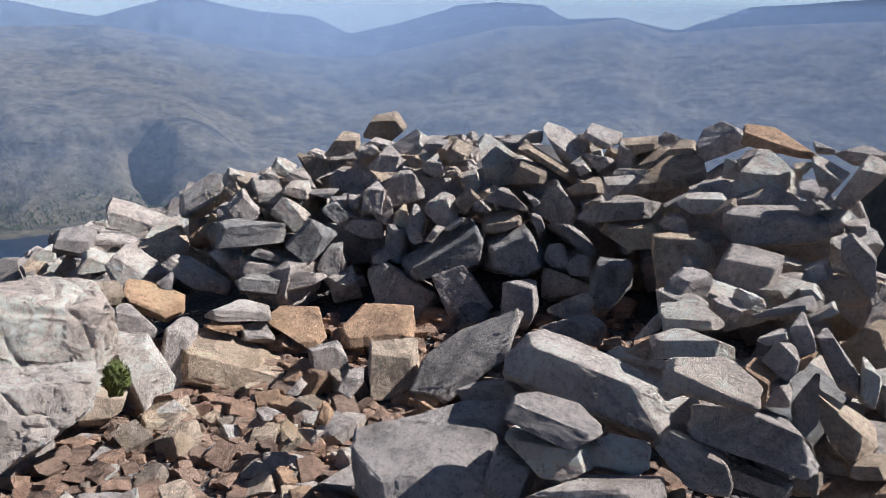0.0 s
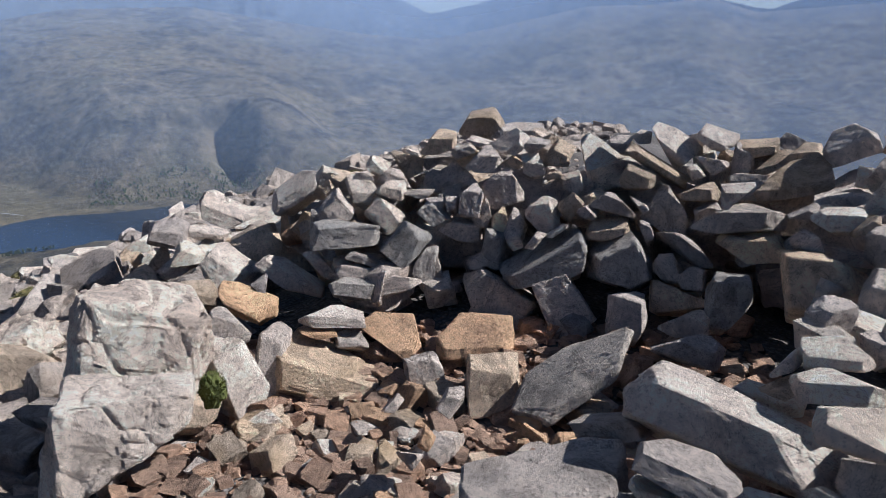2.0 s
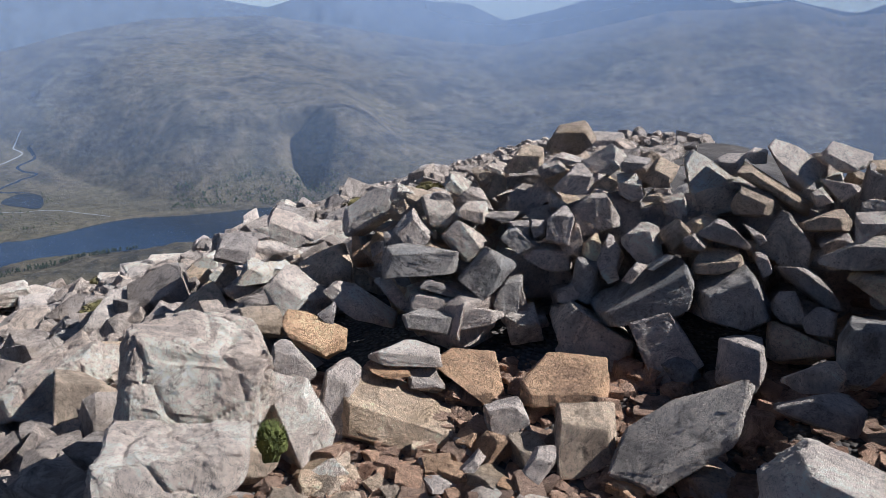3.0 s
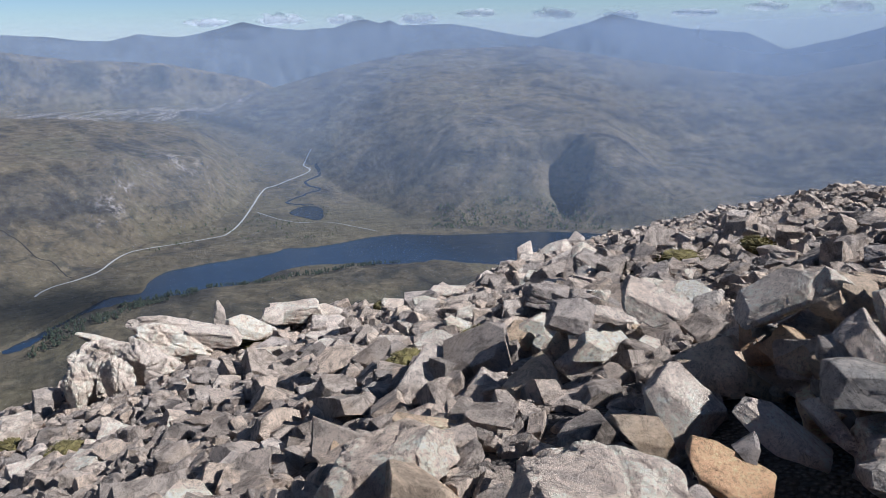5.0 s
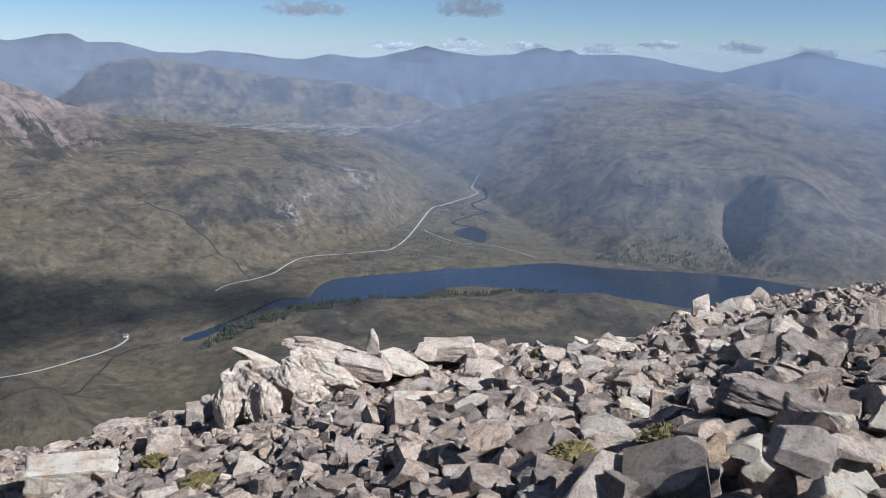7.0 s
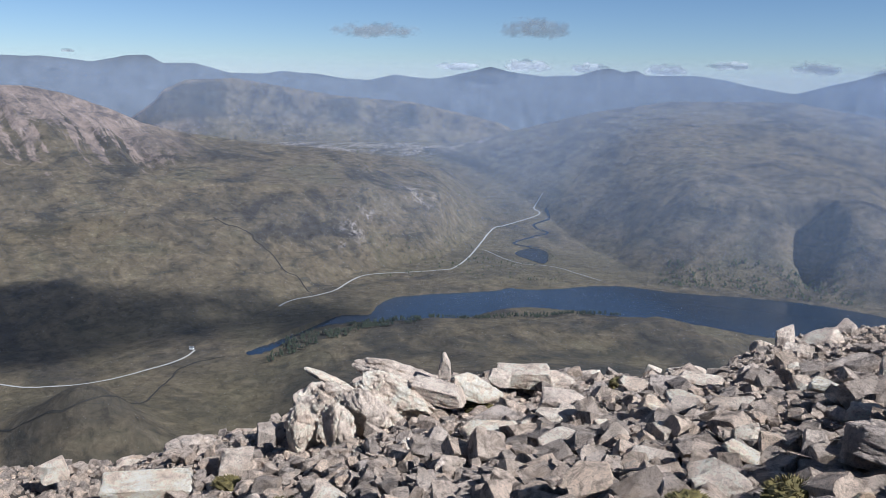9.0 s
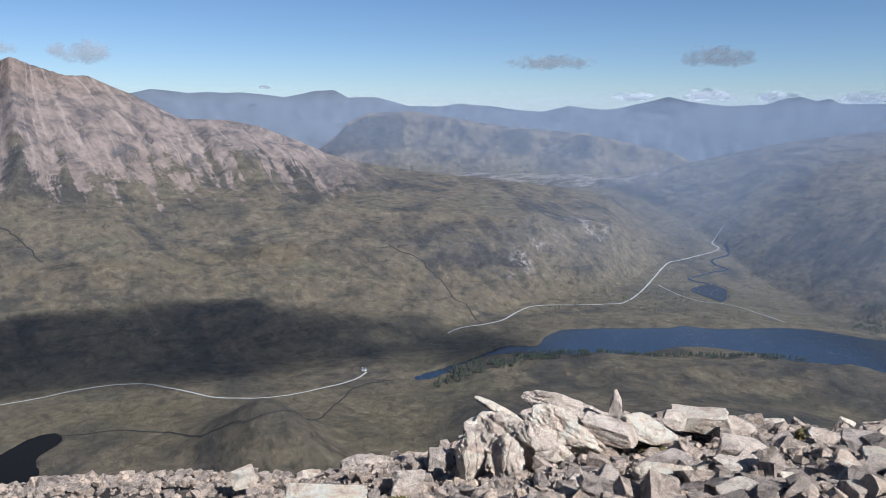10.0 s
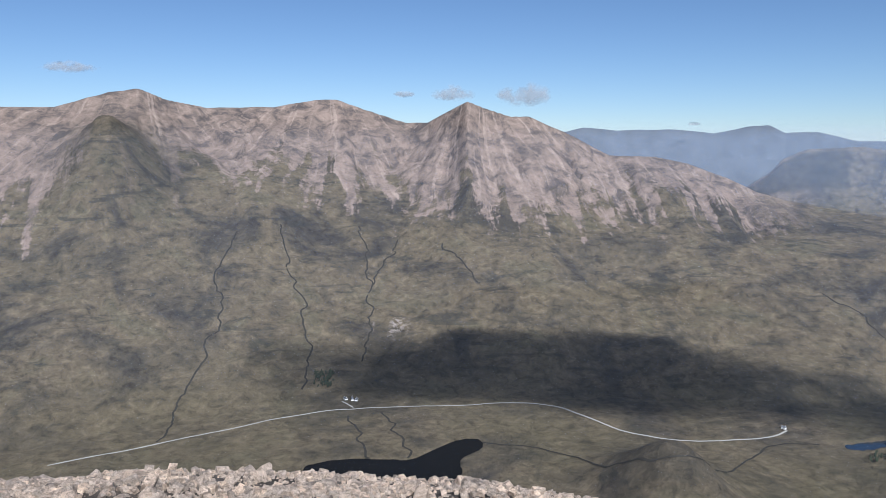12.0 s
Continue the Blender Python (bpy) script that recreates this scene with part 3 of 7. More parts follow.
def drape(az, dip):
    """The place on the land that shows at a bearing and a dip in the camera's view from the summit."""
    r = np.linspace(700, 4440, 250)
    for _ in range(2):
        x, y = CX - math.sin(radians(az)) * r, CY + math.cos(radians(az)) * r
        above = height(x, y) - (EYE - r * math.tan(radians(dip)))
        k = int(np.argmax(above > 0)) if (above > 0).any() else len(r) - 1
        r = np.linspace(r[max(k - 1, 0)], r[k], 16)
    return Vector((x[k], y[k], 0))


def ribbon(name, stops, width, mat, lift=1.2, step=14.0, waver=0.0):
    """A band that follows the ground through the stops, smoothed."""
    p = [drape(a, d) for a, d in stops]
    line = []
    for i in range(len(p) - 1):
        p0, p1, p2, p3 = p[max(i - 1, 0)], p[i], p[i + 1], p[min(i + 2, len(p) - 1)]
        m = max(2, int((p2 - p1).length / step))
        for k in range(m):
            t = k / m
            line.append(0.5 * ((2 * p1) + (p2 - p0) * t + (2 * p0 - 5 * p1 + 4 * p2 - p3) * t * t + (3 * p1 - p0 - 3 * p2 + p3) * t ** 3))
    line.append(p[-1])
    if waver:
        for k, q in enumerate(line):
            q += Vector((fbm(np.array(q.x / 60), np.array(q.y / 60), 5, 3), fbm(np.array(q.x / 60), np.array(q.y / 60), 8, 3), 0)) * waver
    verts, faces = [], []
    for k, q in enumerate(line):
        d = (line[min(k + 1, len(line) - 1)] - line[max(k - 1, 0)]).normalized()
        s = Vector((-d.y, d.x, 0)) * width * 0.5
        for e in (q - s, q + s):
            verts.append((e.x, e.y, float(height(e.x, e.y)) + lift))
        if k:
            faces.append((2 * k - 2, 2 * k - 1, 2 * k + 1, 2 * k))
    return mesh_object(name, verts, faces, mat)


for nm, poly, lvl in WATERS:
    ob = mesh_object(nm, [(x, y, lvl) for x, y in poly], [tuple(range(len(poly)))], PEAT_WATER if nm == "dark_lochan" else WATER)
    tagged(ob, {"loch": "long dark blue loch in the glen", "dark_lochan": "small black lochan on the valley floor", "tarn": "small blue pool beside the road"}[nm], "water", kind="structure")

tagged(ribbon("road", ((114.9, 20.44), (110.3, 20.27), (103.5, 19.7), (98.7, 19.13), (94.2, 18.86), (87.1, 18.75), (82.9, 18.51), (79.6, 18.6), (77.1, 19.21),
                       (74.2, 20.05), (70.7, 20.31), (66.9, 19.9), (64.4, 19.37), (63.5, 18.86)), 5.0, ROAD), "pale single-track road along the glen", "road", kind="structure")
tagged(ribbon("road", ((57.5, 16.2), (56.6, 15.81), (53.6, 15.22), (51.2, 14.11), (46.2, 13.75), (44.3, 13.27), (42.2, 10.9), (41, 10.36), (38.7, 9.53), (39.1, 9.08), (38.5, 8.02)),
              6.0, ROAD), "pale road winding away beyond the loch", "road", kind="structure")
tagged(ribbon("track", ((42.5, 12.2), (40.2, 13.0), (37.5, 13.2), (34, 14.0)), 3.5, ROAD), "thin pale track across the moor", "track", kind="structure")
tagged(ribbon("stream", ((84.5, 21.2), (82, 21.4), (78.5, 21.9), (75, 22.2), (72, 21.6), (69, 21.2), (65, 20.2), (61.5, 19.4)), 4, STREAM, 1.0, 10, 14), "dark stream winding across the valley floor", "stream", kind="structure")
tagged(ribbon("stream", ((38.6, 11.9), (40.3, 11.6), (39, 11.1), (37.9, 10.8), (39, 10.3), (38, 9.8), (38.4, 9.2)), 10, WATER, 1.0, 10, 20), "blue meandering river above the pool", "stream", kind="structure")


for burn in (
    ((99.0, 5.87), (98.5, 8.64), (97.9, 10.63), (97.4, 13.02), (97.3, 15.81), (97.7, 17.4)),
    ((93.7, 5.94), (92.9, 8.73), (93.0, 12.31), (93.6, 15.47)),
    ((90.9, 6.94), (91.9, 8.72), (92.8, 10.32)),
    ((87.4, 7.12), (85.8, 8.68), (85.0, 10.04)),
    ((101.9, 6.0), (103.6, 8.96), (103.1, 10.56), (104.6, 14.5), (106.7, 17.6), (107.6, 20.0)),
    ((62.1, 9.8), (59.4, 11.0), (57.4, 13.2), (54.9, 15.35)),
    ((94.6, 19.2), (93.7, 21.4), (92.9, 22.2)),
    ((92.1, 19.1), (90.9, 21.1), (90.2, 22.2)),
):
    tagged(ribbon("burn", burn, 4.5, STREAM, 0.5, 9, 26), "dark peaty burn cutting down the hillside", "stream", kind="structure")
tagged(ribbon("track", ((94.2, 18.75), (94.6, 18.5), (95.0, 18.3)), 4.0, ROAD), "pale track from the road to the cottages", "track", kind="structure")


# haze strength by bearing, tuned so each direction looks hazy enough
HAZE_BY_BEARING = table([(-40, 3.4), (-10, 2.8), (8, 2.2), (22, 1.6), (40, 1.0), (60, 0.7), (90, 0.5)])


def haze_shell(r, dens, span, slope=0.65, sink=0.0):
    """A blue sheet standing in for haze round the summit at distance r: nothing at the ground, thicker upward, gone in
    the open sky.
    """
    az = np.arange(-60, 140, 1.0)
    lv = np.linspace(0, 1, 60)
    A, L = np.meshgrid(az, lv)
    top = EYE + r * math.tan(radians(2.2))
    Z = VALLEY - 20 + (top - VALLEY + 20) * L
    Rr = r - (top - Z) / slope
    X, Y = CX - np.sin(np.radians(A)) * Rr, CY + np.cos(np.radians(A)) * Rr
    ground = height(X, Y)
    for _ in range(14):
        ground = (np.roll(ground, 1, 1) + ground + np.roll(ground, -1, 1)) / 3
        ground[1:-1] = (ground[:-2] + ground[1:-1] + ground[2:]) / 3
    el = np.degrees(np.arctan2(Z - EYE, Rr))
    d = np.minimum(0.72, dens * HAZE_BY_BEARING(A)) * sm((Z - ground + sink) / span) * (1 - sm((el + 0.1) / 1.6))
    n = len(az)
    faces = [(i * n + j, i * n + j + 1, (i + 1) * n + j + 1, (i + 1) * n + j) for i in range(len(lv) - 1) for j in range(n - 1)]
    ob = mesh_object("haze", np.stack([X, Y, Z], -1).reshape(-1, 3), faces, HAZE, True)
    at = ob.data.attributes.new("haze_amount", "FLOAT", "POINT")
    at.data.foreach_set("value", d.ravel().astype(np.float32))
    return tagged(ob, "blue see-through sheet standing in for haze over the glen", "haze", kind="structure")


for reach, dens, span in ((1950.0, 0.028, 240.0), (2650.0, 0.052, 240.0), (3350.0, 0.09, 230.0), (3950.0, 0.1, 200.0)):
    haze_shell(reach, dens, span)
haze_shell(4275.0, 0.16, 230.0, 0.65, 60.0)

# ---- hills at the edge of sight ----
FAR_TOPS = table([(90, 0.2), (82, 0.3), (78.9, 0.68), (77.7, 0.98), (75.5, 0.75), (72.1, 0.75), (69, 0.52), (66.9, 0.95), (65.6, 0.95), (64.6, 0.41), (62.7, 0.52), (60.4, -0.1), (58.5, -0.07), (56.9, 0.15), (53.3, -0.19),
                  (50.9, -0.35), (49.2, 0.02), (46.6, -0.29), (44.2, 0.21), (42.5, 0.66), (41.1, 0.37), (38.8, 0.1), (36.4, 0.2), (35.1, 0.6), (34.2, 0.74), (33.3, 0.44), (32.6, 0.64)])
FAR_TOPS_EAST = table([(32.6, 0.64), (31.9, 0.31), (28.1, 0.3), (22.5, -0.7), (19.8, 0), (17.5, 0.67), (14.9, 0.12), (11.4, -0.4), (8.8, -0.6), (6.4, -1.7), (3.3, -1.1), (-1, 0.25), (-3.7, 0.46), (-6.8, 0.32), (-8.7, -0.6), (-12, -0.45), (-15, -1.1), (-16, -1.1),
                       (-20.3, 0.39), (-28, 0.86), (-34, 0.5), (-50, 0.2)])


def far_hills(name, label, r, tops, wobble, seed, low, a0=-50.0, a1=92.0):
    az = np.arange(a0, a1, 0.15)
    el = tops(az) + wobble * fbm(az / 2.5, az * 0 + seed, seed, 6)
    lv = np.linspace(0, 1, 26)
    A, L = np.meshgrid(az, lv)
    crest = EYE + r * tan_d(el)
    base = np.minimum(crest - 20, EYE + r * tan_d(low))
    Z = base[None] + (crest - base)[None] * L
    Rr = r - 190 * (1 - L) + 60 * fbm(A / 1.1, L * 2.5, seed + 5, 5) * (1 - L)
    n = len(az)
    X, Y = CX - np.sin(np.radians(A)) * Rr, CY + np.cos(np.radians(A)) * Rr
    faces = [(i * n + j, (i + 1) * n + j, (i + 1) * n + j + 1, i * n + j + 1) for i in range(len(lv) - 1) for j in range(n - 1)]
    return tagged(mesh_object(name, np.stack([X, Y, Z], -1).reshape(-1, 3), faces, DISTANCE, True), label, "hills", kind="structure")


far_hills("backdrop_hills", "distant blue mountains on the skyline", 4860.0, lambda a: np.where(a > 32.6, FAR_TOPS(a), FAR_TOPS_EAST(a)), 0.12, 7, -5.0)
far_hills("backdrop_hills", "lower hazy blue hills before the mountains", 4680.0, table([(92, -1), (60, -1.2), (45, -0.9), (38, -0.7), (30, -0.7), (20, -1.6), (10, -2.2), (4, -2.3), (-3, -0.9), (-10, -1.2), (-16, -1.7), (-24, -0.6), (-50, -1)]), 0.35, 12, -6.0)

# ---- clouds ----


def cloud(az, el, wide, tall, r=4700.0, seed=0, vapour=CLOUD, thick=0.75):
    """A small drift of vapour: two ragged veils, one a little behind the other, thin at their edges."""
    nx, nz = 48, 18
    U, V = np.meshgrid(np.linspace(-1, 1, nx), np.linspace(-1, 1, nz))
    verts, faces, amount = [], [], []
    for layer in range(2):
        bulge = 1 - U * U - V * V
        rr = r + 14 * layer - 26 * np.clip(bulge, -1, 1) * (1 - 2 * layer)
        a = np.radians(az) - U * wide * 0.62 / r
        z = EYE + r * math.tan(radians(el)) + V * tall * 0.62
        x, y = CX - np.sin(a) * rr, CY + np.cos(a) * rr
        base = len(verts)
        verts += list(np.stack([x, y, z], -1).reshape(-1, 3))
        faces += [(base + i * nx + j, base + i * nx + j + 1, base + (i + 1) * nx + j + 1, base + (i + 1) * nx + j) for i in range(nz - 1) for j in range(nx - 1)]
        puff = fbm(U * wide / 70 + seed * 3.1 + layer * 5, V * tall / 45 + seed, seed, 5)
        hull = np.clip(1 - np.abs(U) ** 2.2 - np.where(V < 0, 2.2, 1.0) * np.abs(V + 0.15) ** 1.8, 0, 1)
        amount.append(thick * 0.6 * sm((hull * 1.15 + 0.9 * puff - 0.35) / 0.75) * sm(hull * 4))
    ob = mesh_object("cloud", verts, faces, vapour, True)
    at = ob.data.attributes.new("vapour", "FLOAT", "POINT")
    at.data.foreach_set("value", np.concatenate([q.ravel() for q in amount]).astype(np.float32))
    return tagged(ob, "small ragged grey-white cloud over the hills", "cloud", "clouds over the hills", "structure")


for k, (a, e, w, t) in enumerate(((50.6, 3.0, 480, 110), (39.5, 3.3, 420, 140), (70.3, 1.15, 90, 30),
                                  (112, 4.75, 260, 70), (86.8, 3.35, 240, 100), (81.7, 3.2, 330, 150), (90.3, 3.3, 120, 50),
                                  (48.5, 8.2, 1100, 120))):
    cloud(a, e, w, t, seed=100 + k)
cloud_rng = random.Random(4)
for k in range(11):
    a = 45.0 - 4.7 * k + cloud_rng.uniform(-0.4, 0.4)
    cloud(a, 0.75 + cloud_rng.uniform(-0.1, 0.35), cloud_rng.uniform(210, 270), cloud_rng.uniform(50, 105), 4900.0, 160 + k, WHITE_CLOUD, 0.95)


def shade_cloud(az0, az1, r0, r1, up=1250.0, thick=0.85):
    """An unseen bank of cloud added high towards the sun, so that its shadow falls on the glen between two bearings and
    distances.
    """
    A, R = np.meshgrid(np.linspace(az0, az1, 90), np.linspace(r0, r1, 50))
    lift = SUN_DIR * (up / SUN_DIR.z)
    x, y = -np.sin(np.radians(A)) * R, np.cos(np.radians(A)) * R
    u, v = (A - az0) / (az1 - az0), (R - r0) / (r1 - r0)
    hull = np.clip(4 * u * (1 - u), 0, 1) ** 0.5 * np.clip(4 * v * (1 - v), 0, 1) ** 0.8
    puff = fbm(x / 190, y / 190, 23, 5)
    verts = np.stack([x + CX + lift.x, y + CY + lift.y, -560 + lift.z + 60 * puff * hull], -1).reshape(-1, 3)
    n = A.shape[1]
    faces = [(i * n + j, i * n + j + 1, (i + 1) * n + j + 1, (i + 1) * n + j) for i in range(A.shape[0] - 1) for j in range(n - 1)]
    ob = mesh_object("cloud", verts, faces, WHITE_CLOUD, True)
    at = ob.data.attributes.new("vapour", "FLOAT", "POINT")
    at.data.foreach_set("value", (thick * sm((hull + 0.5 * puff - 0.25) / 0.6) * sm(hull * 4)).ravel().astype(np.float32))
    return tagged(ob, "unseen cloud bank added to shade the glen", "cloud", "clouds over the hills", "structure")


# added out of view to cast the dark band on the hillside
shade_cloud(104.0, 45.0, 1640.0, 2230.0)

# ---- stones ----


def part(name, mesh, parent, label=""):
    ob = new(name, mesh)
    ob.parent = parent
    return tagged(ob, label)


def roughen(bm, seed, limits, crag, much=1.0):
    """Split the faces finer and give them a broken, weathered relief."""
    for limit in limits:
        bmesh.ops.triangulate(bm, faces=bm.faces[:])
        bmesh.ops.subdivide_edges(bm, edges=[e for e in bm.edges if e.calc_length() > limit], cuts=1)
    bmesh.ops.triangulate(bm, faces=bm.faces[:])
    bm.normal_update()
    off = Vector((seed * 3.1, seed * 1.7, 0))
    for v in bm.verts:
        q = v.co * 2.3 + off
        w = noise.noise_vector(q * 0.8) * 0.35
        k = Vector((q.x * 0.8 + q.y * 0.5, q.y * 0.9 - q.x * 0.4, q.z * 1.1 + q.x * 0.25)) * 1.25 + w
        d = 0.024 * noise.fractal(q, 0.8, 2.1, 6) + 0.013 * (noise.cell(k) - 0.5) + 0.008 * (noise.cell(k * 2.3) - 0.5)
        if crag:          # weathered outcrop, split by deep joints
            near = noise.voronoi(q * 0.95 + w)[0]
            d = 2.0 * d - 0.07 * math.exp(-(near[1] - near[0]) / 0.07) + 0.03 * near[0]
        v.co += v.normal * d * much


def rock_bmesh(kind, seed, cuts, fine):
    """An angular split block in a unit box; fine > 0 adds worn edges and a rough face."""
    rng = random.Random(seed)
    bm = bmesh.new()
    if kind == "crag":
        bmesh.ops.create_icosphere(bm, subdivisions=2, radius=0.62)
    else:
        bmesh.ops.create_cube(bm, size=1.0)

    def cut(co, no):
        got = bmesh.ops.bisect_plane(bm, geom=bm.verts[:] + bm.edges[:] + bm.faces[:], plane_co=co, plane_no=no, clear_outer=True)
        edges = [g for g in got["geom_cut"] if isinstance(g, bmesh.types.BMEdge)]
        if len(edges) > 2:
            bmesh.ops.contextual_create(bm, geom=edges)

    sx, sy, sz = (rng.uniform(-0.22, 0.22) for _ in range(3))
    for v in bm.verts:
        v.co.x += sx * v.co.z + 0.1 * sz * v.co.y
        v.co.y += sy * v.co.z
        v.co.z += 0.5 * sz * v.co.x
    if kind == "wedge":
        s = rng.choice((-1, 1))
        cut(Vector((0.08 * s, 0, 0.42)), Vector((s * 0.75, rng.uniform(-0.3, 0.1), 0.6)))
        cut(Vector((-0.2 * s, 0, 0.42)), Vector((-s * 0.75, rng.uniform(-0.3, 0.1), 0.5)))
    for _ in range(cuts):
        no = Vector((rng.choice((-1, 1)) * rng.uniform(0.25, 1), rng.choice((-1, 1)) * rng.uniform(0.25, 1), rng.choice((-1, 1)) * rng.uniform(0.1, 1))).normalized()
        reach = max(v.co.dot(no) for v in bm.verts)
        cut(no * reach * (rng.uniform(0.84, 0.96) if kind == "slab" else rng.uniform(0.66, 0.92)), no)
    bmesh.ops.dissolve_degenerate(bm, edges=bm.edges[:], dist=0.01)
    if fine:
        bmesh.ops.bevel(bm, geom=bm.edges[:], offset=0.022, segments=1, affect="EDGES", clamp_overlap=True)
        roughen(bm, seed, ((0.4, 0.2), (0.4, 0.2, 0.105), (0.4, 0.2, 0.1, 0.06), (0.4, 0.2, 0.1, 0.058, 0.044))[fine if kind == "crag" else fine - 1], kind == "crag")
    else:
        bmesh.ops.triangulate(bm, faces=bm.faces[:])
    lo = [min(v.co[i] for v in bm.verts) for i in range(3)]
    hi = [max(v.co[i] for v in bm.verts) for i in range(3)]
    for v in bm.verts:
        v.co = Vector(((v.co[i] - (lo[i] + hi[i]) / 2) / (hi[i] - lo[i]) for i in range(3)))
    return bm


def to_mesh(name, bm, mat=None):
    me = bpy.data.meshes.new(name)
    bm.to_mesh(me)
    bm.free()
    if mat:
        me.materials.append(mat)
    return me


STONE_MESHES = {}


def stone_mesh(kind, colour, size, variant):
    """Shared meshes: a few shapes for each kind, colour and size class."""
    fine = 3 if size > 0.85 else 2 if size > 0.34 else 1
    if kind == "block" and size > 0.6:
        kind = "crag"
    key = (kind, colour, fine, variant % {"block": 9, "crag": 4}.get(kind, 5))
    if key not in STONE_MESHES:
        seed = 17 * key[3] + {"block": 1000, "slab": 2000, "wedge": 3000, "crag": 4000}[kind]
        shape = (kind, fine, key[3])
        if shape not in STONE_MESHES:
            STONE_MESHES[shape] = to_mesh("stone", rock_bmesh(kind, seed, {"block": 6, "slab": 4, "wedge": 3, "crag": 13}[kind], fine))
        STONE_MESHES[key] = STONE_MESHES[shape].copy()
        STONE_MESHES[key].materials.append(ROCK[colour])
    return STONE_MESHES[key]


stone_rng = random.Random(5)
shelter = tagged(new("stone_shelter"), "curved dry-stone wind shelter of stacked grey quartzite blocks", "stone shelter")
shelter.location = (0.4, 3.6, 0.1)
shelter_in = Matrix.Translation((-0.4, -3.6, -0.1))
COLOUR_WORDS = {"grey": "grey", "pale": "pale grey", "tan": "tan-grey", "orange": "orange-stained", "lichen": "dark lichen-speckled"}
KIND_WORDS = {"block": "angular quartzite block", "slab": "flat quartzite slab", "wedge": "pointed quartzite block"}


def wall_stone(x, y, z, w, d, h, rx, ry, rz, kind, colour):
    ob = part("stone", stone_mesh(kind, colour, max(w, h), stone_rng.randrange(99)), shelter)
    flip = stone_rng.choice((0, 180))
    ob.matrix_local = shelter_in @ pose(x, y, z, rx, ry, rz) @ pose(0, 0, 0, 0, 0, flip) @ Matrix.Diagonal((w * 1.05, d * 1.12, h * 1.05, 1))


def boulder(x, y, z, w, d, h, rx, ry, rz, kind, colour):
    low = float(height(x, y))
    bottom = z - h * 0.5
    ob = new("boulder", stone_mesh(kind, colour, max(w, h), stone_rng.randrange(99)))
    flip = stone_rng.choice((0, 180))
    grow = 0.0
    if bottom > low - 0.03 and bottom < low + 0.09:
        grow = bottom - low + 0.04          # reach down to the ground
    ob.matrix_world = pose(x, y, z - grow * 0.5, rx, ry, rz) @ pose(0, 0, 0, 0, 0, flip) @ Matrix.Diagonal((w * 1.05, d * 1.12, h * 1.05 + grow, 1))
    size = "large " if max(w, h) > 0.5 else "small " if max(w, h) < 0.2 else ""
    return tagged(ob, size + COLOUR_WORDS[colour] + " " + KIND_WORDS[kind] + " lying among summit stones", "boulder", "boulders on the summit")


def fitted_block_bmesh(seed, face_cuts, top, crag, fine, walled):
    """A block in a unit box, its front towards -y, its outline fitted to the camera's view: the cuts are the cut-back
    corners of its face (top left, top right, bottom right, bottom left; across and up each), top is how far the upper
    face falls towards the front."""
    rng = random.Random(seed)
    a, b, c, d, e, f, g, h = (0.85 * q for q in face_cuts)
    ring = [(a, 1), (1 - c, 1), (1, 1 - d), (1, f), (1 - e, 0), (g, 0), (0, h), (0, 1 - b)]
    face = []
    for x, z in ring:
        if not face or math.hypot(x - face[-1][0], z - face[-1][1]) > 0.07:
            face.append((x, z))
    if math.hypot(face[0][0] - face[-1][0], face[0][1] - face[-1][1]) <= 0.07:
        face.pop()
    bm = bmesh.new()
    back = rng.uniform(0.92, 1.06)
    front = [bm.verts.new((x - 0.5, -0.5, z - 0.5)) for x, z in face]
    rear = [bm.verts.new(((x - 0.5) * back, 0.5, (z - 0.5) * back)) for x, z in face]
    n = len(face)
    bm.faces.new(front)
    bm.faces.new(rear[::-1])
    for i in range(n):
        bm.faces.new((front[(i + 1) % n], front[i], rear[i], rear[(i + 1) % n]))
    bmesh.ops.recalc_face_normals(bm, faces=bm.faces[:])

    def cut(co, no):
        got = bmesh.ops.bisect_plane(bm, geom=bm.verts[:] + bm.edges[:] + bm.faces[:], plane_co=co, plane_no=no, clear_outer=True)
        edges = [q for q in got["geom_cut"] if isinstance(q, bmesh.types.BMEdge)]
        if len(edges) > 2:
            bmesh.ops.contextual_create(bm, geom=edges)

    top = min(0.8, (1.15 if walled else 1.2) * top + 0.03)
    cut(Vector((0, -0.5, 0.5 - top)), Vector((rng.uniform(-0.12, 0.25), -top, 0.72)))
    for side in (-1, 1):
        k = rng.uniform(0.04, 0.16) if side < 0 else rng.uniform(0.05, 0.24 if walled else 0.34)
        cut(Vector((side * (0.5 - k), -0.5, 0)), Vector((side, -k / rng.uniform(0.3, 0.7), rng.uniform(-0.25, 0.45))))
    if rng.random() < 0.6:
        k = rng.uniform(0.05, 0.22)
        cut(Vector((0, -0.5, -0.5 + k)), Vector((rng.uniform(-0.4, 0.4), -k / 0.6, -1)))
    bmesh.ops.dissolve_degenerate(bm, edges=bm.edges[:], dist=0.01)
    bmesh.ops.bevel(bm, geom=bm.edges[:], offset=0.02, segments=1, affect="EDGES", clamp_overlap=True)
    roughen(bm, seed, ((0.4, 0.2), (0.4, 0.2, 0.105), (0.4, 0.2, 0.1, 0.06), (0.4, 0.2, 0.1, 0.05, 0.03))[fine], crag, 0.58 if crag else 0.65)
    return bm


